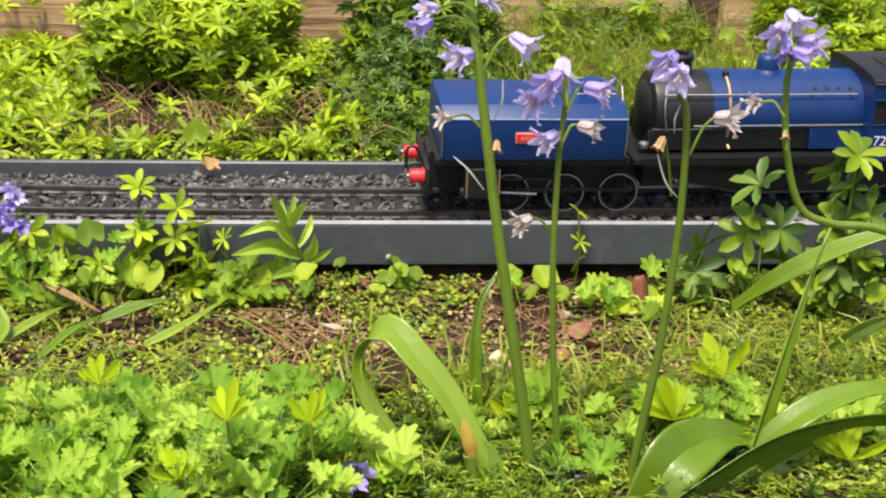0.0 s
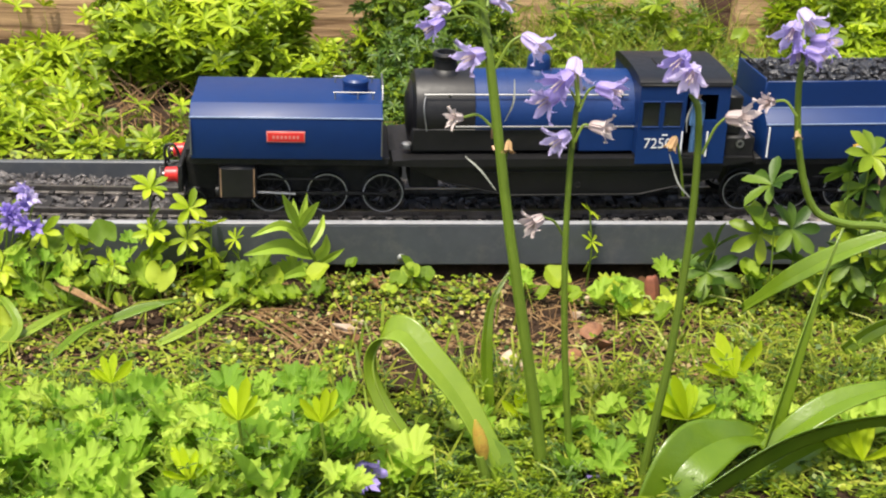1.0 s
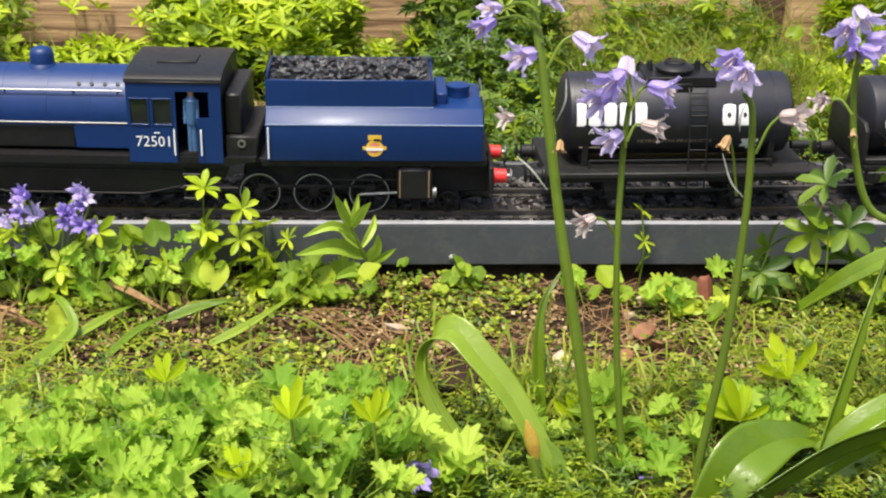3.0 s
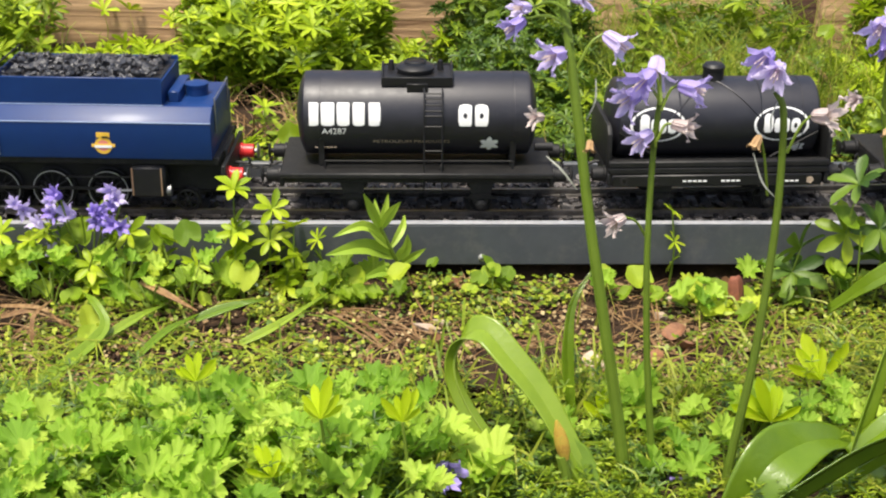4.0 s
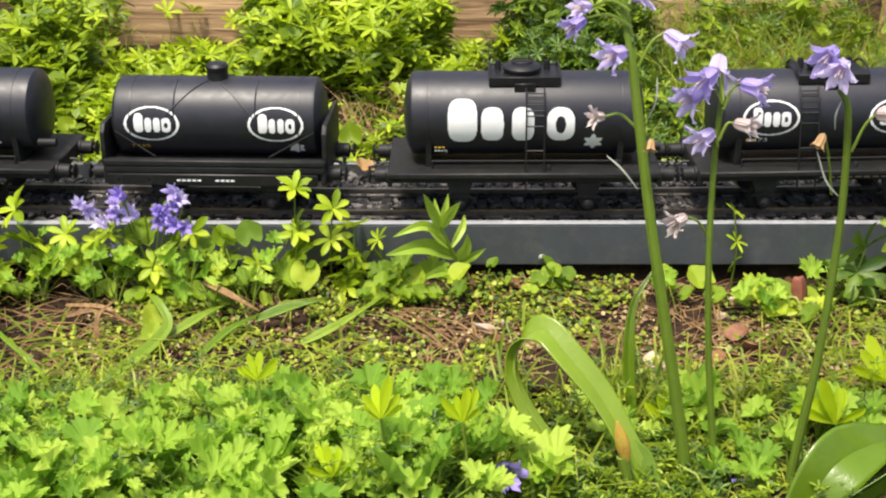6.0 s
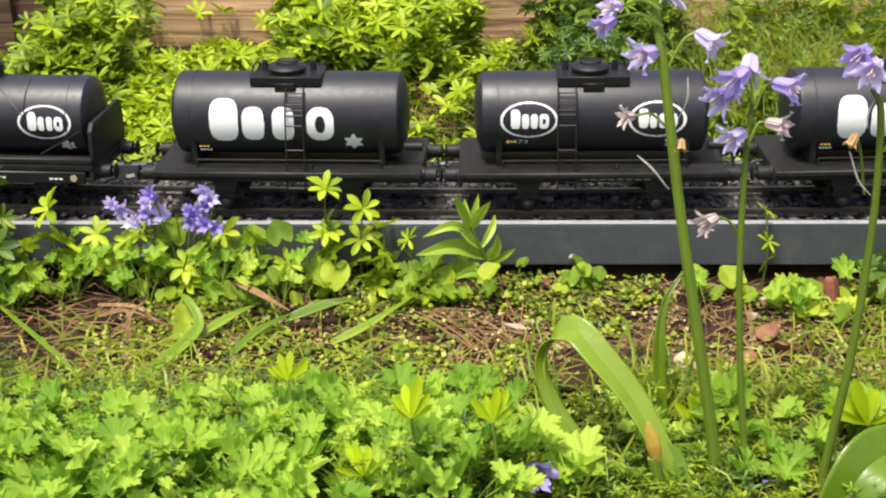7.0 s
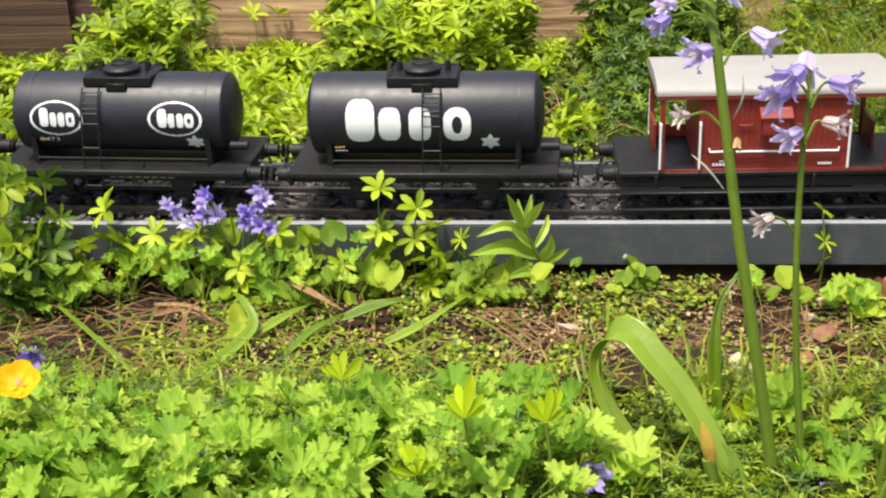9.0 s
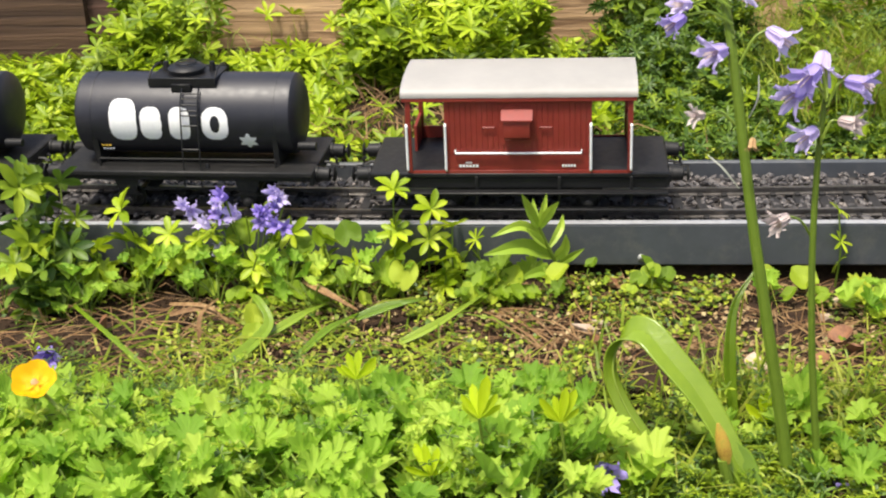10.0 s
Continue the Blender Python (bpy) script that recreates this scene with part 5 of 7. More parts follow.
LEAF_ROUND = leafy("round_leaf", [(0.11, 0.20, 0.010), (0.25, 0.37, 0.020), (0.48, 0.57, 0.045)], by_object=True, through_light=0.4, scale=160)


def stalked_leaf(x, y, z, r, kind):
    q = plant_rng
    gy = min(y, 0.542) - 0.002
    gz = ground_z(x, gy) - 0.001
    t = thing("leafy_weed", {"heart": "pale yellow-green heart-shaped leaf on a thin stalk", "lobed": "lobed green leaves on thin stalks"}.get(kind, "rounded bright green leaves on thin stalks"), "plant", "weeds by the edging", m=pose(x, gy, gz))
    shape = {"heart": HEART, "round": ROUND, "lobed": LOBED}[kind]
    face = {"heart": 62}.get(kind, q.uniform(20, 50))
    m = pose(0, y - gy, z - gz - 0.45 * r, face, q.uniform(-15, 15), q.uniform(-25, 25) + (180 if kind == "heart" else q.uniform(-60, 60)))
    if kind == "heart":
        m = pose(0, y - gy, z - gz + 0.8 * r, 62, 0, 0) @ pose(0, 0, 0, 0, 0, 180)
    part("stalk", tube(B(), curve_pts([(0, 0, 0), (q.uniform(-0.003, 0.003), 0, 0.5 * (z - gz)), tuple(m.translation)], 6), 0.00045, 5), STEM, t)
    leaf_object(shape, LEAF_ROUND, t, m, 2 * r)
    for k in range(2 if y < 0.527 else 1):
        dx, dy = q.uniform(-0.012, 0.012), q.uniform(-0.012, 0.002)
        hz = max(0.006, (z - gz) * q.uniform(0.25, 0.7))
        part("stalk", tube(B(), [(0, 0, 0), (dx * 0.6, dy * 0.6, hz * 0.6), (dx, dy, hz)], 0.0004, 5), STEM, t)
        leaf_object(q.choice((ROUND, LOBED, ROUND)), LEAF_ROUND, t, pose(dx, dy, hz, q.uniform(5, 45), q.uniform(-20, 20), q.uniform(-90, 90)), r * q.uniform(1.1, 1.7))


YOUNG = leafy("young_shoot_leaf", [(0.46, 0.60, 0.008), (0.62, 0.76, 0.014)], by_object=True, through_light=0.6, scale=160)


def young_shoot(x, y, z, r):
    """A fan of upright young leaves, almost yellow."""
    q = plant_rng
    gz = ground_z(x, y) - 0.001
    t = thing("young_shoot", "yellow-green young shoot with upright fingered leaves", "plant", "young shoots", m=pose(x, y, gz))
    zb = z - gz - 0.6 * r
    part("stalk", tube(B(), curve_pts([(0, 0, 0), (0.002, 0.001, zb * 0.5), (0, 0, zb)], 6), 0.0006, 5), STEM, t)
    for a in (-74, -46, -18, 8, 36, 66):
        leaf_object(FINGER, YOUNG, t, pose(0, 0, zb, 0, a + q.uniform(-8, 8), 0) @ pose(0, 0, 0, 58 + q.uniform(-24, 22), 0, 0), r * q.uniform(1.1, 1.75) * (1 - 0.0025 * abs(a)))


def ribbon(bm, pts, widths, face=(0.15, -1.0, 0.5), fold=0.12, across=4, ridge=0.0):
    """A folded strip of leaf along points, turned towards face; ridge: height of the ribs along it."""
    pts = [Vector(p) for p in pts]
    face = Vector(face).normalized()
    rows = []
    for i, p in enumerate(pts):
        d = (pts[min(i + 1, len(pts) - 1)] - pts[max(i - 1, 0)]).normalized()
        s = d.cross(face).normalized()
        n = s.cross(d).normalized()
        w = widths[i] / 2
        rows.append([bm.verts.new(p + s * w * (2 * k / across - 1) + n * (fold * w * (abs(2 * k / across - 1) - 0.5) + ridge * (k % 2))) for k in range(across + 1)])
    for a, b in zip(rows, rows[1:]):
        for k in range(across):
            bm.faces.new((a[k], a[k + 1], b[k + 1], b[k]))
    return bm


def strap_leaf(pts, w, tip=0.45, hang=1.0, faces=((0.35, -1.0, 0.35),), label="long glossy green strap leaf, arching from the ground", material=None):
    """A long leaf with a keel; tip: where the blade begins to narrow; hang: width of the part past the bend; faces: which way the upper side looks, from root to tip."""
    base = Vector(pts[0])
    line = [p - base for p in curve_pts(pts, 40)]
    w = w * 0.72
    n = len(line)
    ws = [w * (0.75 + 0.5 * math.sin(math.pi * min(1, i / n * 1.5))) * (1 - max(0, (i / (n - 1) - tip) / (1 - tip)) ** 1.3) + 0.0008 for i in range(n)]
    ws = [v * (1 + (hang - 1) * min(1, max(0, (i / n - 0.42) / 0.16))) for i, v in enumerate(ws)]
    look_to = curve_pts(faces, n - 1) if len(faces) > 1 else [Vector(faces[0])] * n
    t = thing("strap_leaf", label, "leaf", "strap leaves", m=Matrix.Translation(base))
    bm, rows, ribs, across = B(), [], [], 12
    for i, p in enumerate(line):
        d = (line[min(i + 1, n - 1)] - line[max(i - 1, 0)]).normalized()
        side = d.cross(look_to[i].normalized()).normalized()
        up = side.cross(d).normalized()
        ribs.append(p - up * (ws[i] * 0.08 + 0.0006))
        rows.append([bm.verts.new(p + side * ws[i] / 2 * u + up * (ws[i] * 0.16 * (abs(u) - 0.5) + 0.0001 * (k % 2))) for k, u in ((k, 2 * k / across - 1) for k in range(across + 1))])
    for a, b in zip(rows, rows[1:]):
        for k in range(across):
            bm.faces.new((a[k], a[k + 1], b[k + 1], b[k]))
    blade = part("blade", bm, material or STRAP, t)
    blade.modifiers.new("thickness", "SOLIDIFY").thickness = 0.0005
    part("midrib", tube(B(), ribs, min(0.0007, w * 0.09), 5, 0.0003), STEM, t)
    return t


def strand(plant, pts):
    """A limp withered strand caught on a stem."""
    o = plant.matrix_basis.translation
    line = [Vector(p) - o for p in curve_pts(pts, 10)]
    part("withered_strand", ribbon(B(), line, [0.0003 + 0.0005 * math.sin(math.pi * i / 10) for i in range(11)], (0.2, -1, 0.3), 0.3), STRAND, plant, "pale limp withered strand")


def bluebell(pts, r):
    base = Vector(pts[0])
    t = thing("bluebell", "tall bluebell stem with violet-blue nodding flowers", "flower", "bluebells", m=Matrix.Translation(base))
    part("stem", tube(B(), [p - base for p in curve_pts(pts, 30)], r, 9, r * 0.62), STEM, t, "smooth green stem")
    return t


def bell(bm, m, s, q, shut=False):
    """Six narrow petals, joined in a bell and curling back at the mouth."""
    for k in range(6):
        a = 2 * math.pi * k / 6 + q.uniform(-0.15, 0.15)
        u = Vector((math.cos(a), math.sin(a), 0))
        curl = 0.10 if shut else q.uniform(0.10, 0.55)
        prof = [(0.05, 0.0), (0.16, 0.12), (0.20, 0.35), (0.22, 0.6), (0.32 + curl * 0.25, 0.82), (0.42 + curl * 0.5, 0.90), (0.45 + curl * 0.6, 0.82)]
        pts = [m @ ((u * x + Vector((0, 0, z))) * s) for x, z in prof]
        ws = [s * v for v in (0.14, 0.26, 0.32, 0.33, 0.30, 0.19, 0.03)]
        ribbon(bm, pts, ws, tuple(m.to_3x3() @ u), 0.25)
    return bm


def floret(plant, a, b, kind, s):
    q = plant_rng
    o = plant.matrix_basis.translation
    a, b = Vector(a) - o, Vector(b) - o
    d = b - a
    s = s * 0.9
    hang = Vector((d.x * 0.6, -0.004, -0.004 - 0.3 * abs(d.z))).normalized()
    if kind in ("pale", "blue"):
        hang = Vector((d.normalized().x * 0.9, -0.55, q.uniform(-0.6, 0.15))).normalized()
    foot = b - hang * s * 0.62
    part("pedicel", tube(B(), curve_pts([a, a + (foot - a) * 0.5 + Vector((0, 0, 0.003)), foot], 8), 0.0006, 5, 0.0005), STEM, plant)
    m = Matrix.Translation(foot) @ hang.to_track_quat("Z", "Y").to_matrix().to_4x4()
    mat = {"blue": PETAL, "pale": PETAL_PALE, "husk": HUSK, "violet": PETAL_VIOLET}[kind]
    f = part("flower", bell(B(), m, s * (0.72 if kind == "husk" else 1.0), q, kind == "husk"), mat, plant, {"blue": "violet-blue bell flower with curled petals", "pale": "faded pinkish withered flower", "husk": "dry brown seed husk", "violet": "violet bud"}[kind])
    if kind != "husk":
        st = B()
        for k in range(4):
            aa = k * 1.57
            e = m @ Vector((0.1 * s * math.cos(aa), 0.1 * s * math.sin(aa), s * 0.95))
            tube(st, [m.translation, e], 0.0003, 4)
        part("stamen", st, PETAL_PALE, f)


sprig(-0.0911, 0.541, 0.0261, 2, 0.0105)
sprig(-0.0719, 0.543, 0.0143, 2, 0.0105)
sprig(-0.0608, 0.540, 0.0053, 2, 0.0105)
sprig(-0.0482, 0.542, -0.0029, 2, 0.008)
sprig(-0.0898, 0.535, 0.0042, 2, 0.01)
sprig(-0.0658, 0.530, -0.0096, 2, 0.01)
sprig(-0.1449, 0.535, 0.0042, 3, 0.011)
sprig(-0.1632, 0.525, -0.0099, 2, 0.011)
sprig(-0.2375, 0.540, 0.0149, 2, 0.0125)
sprig(-0.2304, 0.534, -0.0011, 2, 0.0125)
sprig(-0.2790, 0.530, 0.0349, 3, 0.013)
sprig(-0.2759, 0.535, 0.0206, 3, 0.013)
sprig(-0.2855, 0.525, 0.0184, 3, 0.012)
sprig(-0.2746, 0.500, -0.0158, 2, 0.012)
sprig(-0.2836, 0.520, 0.0357, 3, 0.014)
sprig(-0.2785, 0.510, 0.0092, 3, 0.014)
sprig(-0.2660, 0.515, 0.0102, 3, 0.013)
sprig(-0.2831, 0.500, 0.0013, 2, 0.013)
sprig(-0.2604, 0.520, 0.0018, 2, 0.012)
sprig(-0.2667, 0.535, 0.0330, 3, 0.012)
sprig(-0.2895, 0.540, 0.0373, 3, 0.013)
sprig(-0.2682, 0.500, -0.0018, 2, 0.012)
sprig(-0.2104, 0.533, 0.0041, 2, 0.01)
sprig(-0.1956, 0.536, -0.0004, 3, 0.01)
sprig(-0.2622, 0.538, 0.0115, 2, 0.009)
sprig(-0.2499, 0.530, -0.0026, 2, 0.011)
sprig(-0.1296, 0.538, 0.0004, 2, 0.01)
sprig(-0.1100, 0.530, -0.0122, 2, 0.009)
sprig(-0.1808, 0.534, -0.0043, 2, 0.01)
sprig(0.2005, 0.520, 0.0018, 2, 0.0165)
sprig(0.1566, 0.505, -0.0245, 2, 0.01)
sprig(0.2243, 0.515, 0.0391, 1, 0.0155)
sprig(0.2375, 0.515, 0.0148, 2, 0.016)
sprig(0.2626, 0.500, 0.0013, 2, 0.015)
sprig(0.2670, 0.500, 0.0606, 2, 0.015)
sprig(0.2671, 0.500, 0.0433, 3, 0.015)
sprig(0.2596, 0.505, 0.0502, 2, 0.014)
sprig(0.2755, 0.495, 0.0305, 2, 0.015)
sprig(0.1379, 0.545, 0.0119, 2, 0.007)
stalked_leaf(-0.0847, 0.522, -0.0111, 0.0078, 'heart')
stalked_leaf(-0.1126, 0.533, 0.0009, 0.0075, 'round')
stalked_leaf(-0.1274, 0.533, -0.0007, 0.007, 'round')
stalked_leaf(-0.1442, 0.528, -0.0033, 0.008, 'round')
stalked_leaf(-0.1526, 0.520, -0.0173, 0.008, 'lobed')
stalked_leaf(-0.1196, 0.515, -0.0150, 0.009, 'lobed')
stalked_leaf(-0.1706, 0.530, 0.0006, 0.009, 'round')
stalked_leaf(-0.0375, 0.520, -0.0141, 0.0085, 'lobed')
stalked_leaf(-0.0302, 0.518, -0.0179, 0.007, 'round')
stalked_leaf(-0.0128, 0.520, -0.0141, 0.008, 'round')
stalked_leaf(0.0431, 0.530, -0.0180, 0.0055, 'round')
stalked_leaf(0.0342, 0.528, -0.0210, 0.005, 'round')
stalked_leaf(0.0492, 0.532, -0.0202, 0.005, 'round')
stalked_leaf(0.1236, 0.525, -0.0196, 0.008, 'round')
stalked_leaf(0.1037, 0.530, -0.0203, 0.007, 'round')
stalked_leaf(0.1511, 0.515, -0.0213, 0.009, 'lobed')
stalked_leaf(0.1557, 0.500, -0.0269, 0.009, 'lobed')
stalked_leaf(0.1808, 0.510, -0.0254, 0.01, 'round')
stalked_leaf(0.2535, 0.500, -0.0127, 0.011, 'round')
stalked_leaf(0.2249, 0.505, 0.0220, 0.01, 'round')
stalked_leaf(0.2697, 0.500, 0.0270, 0.01, 'round')
stalked_leaf(-0.2487, 0.520, -0.0173, 0.009, 'lobed')
stalked_leaf(-0.2205, 0.525, -0.0131, 0.009, 'lobed')
stalked_leaf(-0.2009, 0.530, -0.0090, 0.009, 'round')
stalked_leaf(-0.1820, 0.522, -0.0150, 0.009, 'lobed')
stalked_leaf(-0.1519, 0.480, -0.0216, 0.0075, 'round')
stalked_leaf(-0.1353, 0.523, -0.0122, 0.008, 'lobed')
stalked_leaf(-0.0972, 0.520, -0.0157, 0.008, 'lobed')
stalked_leaf(-0.0377, 0.522, -0.0086, 0.0065, 'lobed')
stalked_leaf(-0.0429, 0.522, -0.0192, 0.007, 'lobed')
stalked_leaf(-0.0316, 0.522, -0.023, 0.0075, 'round')
stalked_leaf(-0.0189, 0.522, -0.015, 0.008, 'lobed')
stalked_leaf(-0.0495, 0.522, -0.014, 0.0065, 'lobed')
stalked_leaf(0.0446, 0.535, -0.0161, 0.006, 'round')
stalked_leaf(0.0394, 0.535, -0.0236, 0.0055, 'round')
stalked_leaf(0.0104, 0.535, -0.0144, 0.004, 'round')
young_shoot(-0.0332, 0.322, 0.0251, 0.0105)
young_shoot(-0.0029, 0.322, 0.0227, 0.009)
young_shoot(0.1856, 0.420, -0.0112, 0.014)
young_shoot(-0.0851, 0.360, 0.0186, 0.008)
young_shoot(-0.0516, 0.318, 0.0020, 0.01)
young_shoot(0.2201, 0.350, -0.0104, 0.016)
young_shoot(0.0836, 0.390, -0.0155, 0.011)
young_shoot(0.1530, 0.380, -0.0097, 0.013)
bluebell_a = bluebell([(0.0881, 0.3560, -0.0308), (0.0836, 0.3580, -0.0022), (0.0783, 0.3600, 0.0275), (0.0733, 0.3630, 0.0556), (0.0689, 0.3660, 0.0805), (0.0628, 0.3720, 0.1215), (0.0591, 0.3760, 0.1465), (0.0557, 0.3800, 0.1657)], 0.0027)
bluebell_b = bluebell([(0.1003, 0.3600, -0.0307), (0.0970, 0.3630, 0.0002), (0.0945, 0.3660, 0.0294), (0.0929, 0.3700, 0.0645), (0.0932, 0.3750, 0.1002), (0.0947, 0.3780, 0.1219), (0.0959, 0.3790, 0.1256)], 0.0016)
bluebell_c = bluebell([(0.1280, 0.3510, -0.0313), (0.1324, 0.3550, -0.0017), (0.1362, 0.3580, 0.0235), (0.1402, 0.3640, 0.0624), (0.1416, 0.3680, 0.0936), (0.1407, 0.3710, 0.1219), (0.1374, 0.3730, 0.1300)], 0.002)
bluebell_d = bluebell([(0.2535, 0.3720, 0.0661), (0.2237, 0.3740, 0.0743), (0.2067, 0.3750, 0.0756), (0.1928, 0.3760, 0.0823), (0.1847, 0.3780, 0.1049), (0.1816, 0.3800, 0.1301), (0.1829, 0.3820, 0.1438)], 0.0019)
floret(bluebell_a, (0.0586, 0.3740, 0.1597), (0.0407, 0.3820, 0.1591), 'blue', 0.01)
floret(bluebell_a, (0.0594, 0.3740, 0.1534), (0.0379, 0.3780, 0.1528), 'blue', 0.011)
floret(bluebell_a, (0.0600, 0.3740, 0.1481), (0.0523, 0.3720, 0.1433), 'blue', 0.013)
floret(bluebell_a, (0.0622, 0.3740, 0.1385), (0.0774, 0.3740, 0.1475), 'blue', 0.013)
floret(bluebell_a, (0.0579, 0.3740, 0.1618), (0.0637, 0.3800, 0.1636), 'blue', 0.01)
floret(bluebell_b, (0.0947, 0.3740, 0.1242), (0.0818, 0.3740, 0.1264), 'blue', 0.014)
floret(bluebell_b, (0.0946, 0.3740, 0.1253), (0.0928, 0.3800, 0.1346), 'blue', 0.014)
floret(bluebell_b, (0.0943, 0.3740, 0.1242), (0.0860, 0.3700, 0.1342), 'blue', 0.014)
floret(bluebell_b, (0.0949, 0.3740, 0.1220), (0.1069, 0.3720, 0.1308), 'blue', 0.013)
floret(bluebell_b, (0.0938, 0.3740, 0.1074), (0.0869, 0.3700, 0.1115), 'blue', 0.012)
floret(bluebell_b, (0.0941, 0.3740, 0.1097), (0.1046, 0.3720, 0.1160), 'pale', 0.011)
floret(bluebell_c, (0.1390, 0.3740, 0.1275), (0.1306, 0.3720, 0.1423), 'blue', 0.014)
floret(bluebell_c, (0.1385, 0.3740, 0.1275), (0.1344, 0.3650, 0.1389), 'blue', 0.014)
floret(bluebell_c, (0.1446, 0.3740, 0.1051), (0.1577, 0.3700, 0.1211), 'pale', 0.013)
floret(bluebell_c, (0.1389, 0.3740, 0.0878), (0.1299, 0.3680, 0.1091), 'husk', 0.01)
floret(bluebell_d, (0.1799, 0.3740, 0.1406), (0.1749, 0.3780, 0.1524), 'blue', 0.013)
floret(bluebell_d, (0.1797, 0.3740, 0.1417), (0.1838, 0.3840, 0.1552), 'blue', 0.013)
floret(bluebell_d, (0.1795, 0.3740, 0.1406), (0.1908, 0.3800, 0.1487), 'blue', 0.013)
floret(bluebell_d, (0.1792, 0.3740, 0.1428), (0.1784, 0.3760, 0.1455), 'violet', 0.011)
floret(bluebell_d, (0.1799, 0.3740, 0.1449), (0.1844, 0.3720, 0.1455), 'blue', 0.011)
floret(bluebell_d, (0.1829, 0.3740, 0.1074), (0.1818, 0.3740, 0.1119), 'husk', 0.006)
floret(bluebell_d, (0.1801, 0.3740, 0.1209), (0.1684, 0.3760, 0.1258), 'pale', 0.008)
floret(bluebell_a, (0.0678, 0.3740, 0.1028), (0.0667, 0.3610, 0.1102), 'husk', 0.008)
floret(bluebell_a, (0.0622, 0.3740, 0.1153), (0.0471, 0.3740, 0.1191), 'pale', 0.008)
floret(bluebell_b, (0.0940, 0.3740, 0.0676), (0.0786, 0.3680, 0.0785), 'pale', 0.011)
strap_leaf([(0.0814, 0.345, -0.0434), (0.0669, 0.35, -0.017), (0.0535, 0.362, 0.0046), (0.0401, 0.372, 0.0186), (0.0312, 0.38, 0.0258), (0.0238, 0.384, 0.0238), (0.0181, 0.384, 0.0149), (0.0177, 0.381, 0.0045), (0.0236, 0.377, -0.0093), (0.0331, 0.372, -0.0219), (0.0414, 0.37, -0.0297)], 0.0132, 0.90, 1.0, ((0.55, -0.75, 0.40), (0.45, -0.75, 0.50), (0.05, -0.70, 0.75), (-0.75, 0.55, 0.30), (-0.65, 0.75, 0.0), (-0.60, 0.80, -0.1)))
strap_leaf([(0.0707, 0.395, -0.0254), (0.0685, 0.398, -0.009), (0.0678, 0.402, 0.0108), (0.0701, 0.408, 0.0254), (0.0783, 0.416, 0.0364)], 0.0052, 0.7)
strap_leaf([(0.1242, 0.33, -0.0446), (0.1394, 0.338, -0.0166), (0.1546, 0.35, -0.0111), (0.1752, 0.366, -0.0165), (0.2034, 0.385, -0.0348)], 0.026, 0.75, 1.0, ((0.1, -0.9, 0.35), (0.1, -0.75, 0.6), (0.3, -0.3, 0.9), (0.7, 0.3, 0.5)))
strap_leaf([(0.1269, 0.325, -0.0357), (0.156, 0.334, -0.0197), (0.1835, 0.342, -0.0071), (0.2117, 0.35, -0.0031), (0.2382, 0.356, -0.0043), (0.272, 0.362, -0.0133)], 0.0135, 0.8, 1.0, ((0.1, -0.8, -0.35), (0.1, -0.8, -0.35)))
strap_leaf([(0.1777, 0.35, -0.0155), (0.1931, 0.352, -0.0022), (0.2116, 0.357, 0.0054), (0.2361, 0.362, 0.0076), (0.2721, 0.368, -0.0002)], 0.0120, 0.85, 1.0, ((-0.3, -0.45, 0.85), (-0.1, -0.4, 0.9), (0.2, -0.4, 0.9)))
strap_leaf([(0.1517, 0.335, -0.0405), (0.1755, 0.345, -0.0286), (0.2026, 0.358, -0.0209), (0.2318, 0.372, -0.0173), (0.2605, 0.38, -0.0182)], 0.0125, 0.75)
strap_leaf([(0.1731, 0.345, -0.048), (0.1805, 0.352, -0.0141), (0.1876, 0.36, 0.0079), (0.1971, 0.372, 0.033), (0.2058, 0.384, 0.0506), (0.2155, 0.395, 0.0677)], 0.0105, 0.3, 1.0, ((0.7, -0.9, 0.1),))
strap_leaf([(0.1927, 0.445, 0.0031), (0.2049, 0.425, 0.0278), (0.226, 0.418, 0.0447), (0.2539, 0.415, 0.056), (0.2818, 0.415, 0.0582)], 0.0095, 0.8, 1.0, ((-0.1, -0.55, 0.85),))
strap_leaf([(0.2388, 0.43, -0.0109), (0.2559, 0.43, 0.0014), (0.2812, 0.43, 0.0123)], 0.008)
strap_leaf([(-0.1738, 0.4322, -0.028), (-0.1616, 0.4476, -0.026), (-0.1505, 0.4658, -0.022), (-0.1474, 0.476, -0.018), (-0.1538, 0.4856, -0.012), (-0.1617, 0.4966, -0.012)], 0.0061, 0.8, faces=((0.1, -0.55, 0.83),), label="limp green strap leaf lying on the soil")
strap_leaf([(-0.1519, 0.4706, -0.026), (-0.1398, 0.4809, -0.022), (-0.1315, 0.4893, -0.02), (-0.1233, 0.499, -0.02)], 0.0045, 0.6, faces=((0.1, -0.55, 0.83),), label="limp green strap leaf lying on the soil")
strap_leaf([(-0.1296, 0.4598, -0.028), (-0.1189, 0.4787, -0.024), (-0.1031, 0.4953, -0.022)], 0.0035, 0.6, faces=((0.1, -0.55, 0.83),), label="limp green strap leaf lying on the soil")
strap_leaf([(-0.1068, 0.4911, -0.024), (-0.0905, 0.497, -0.02), (-0.0711, 0.5026, -0.018)], 0.0050, 0.6, faces=((0.1, -0.55, 0.83),), label="limp green strap leaf lying on the soil")
strap_leaf([(-0.0822, 0.4707, -0.027), (-0.0651, 0.4808, -0.022), (-0.0413, 0.5051, -0.016)], 0.0042, 0.6, faces=((0.1, -0.55, 0.83),), label="limp green strap leaf lying on the soil")
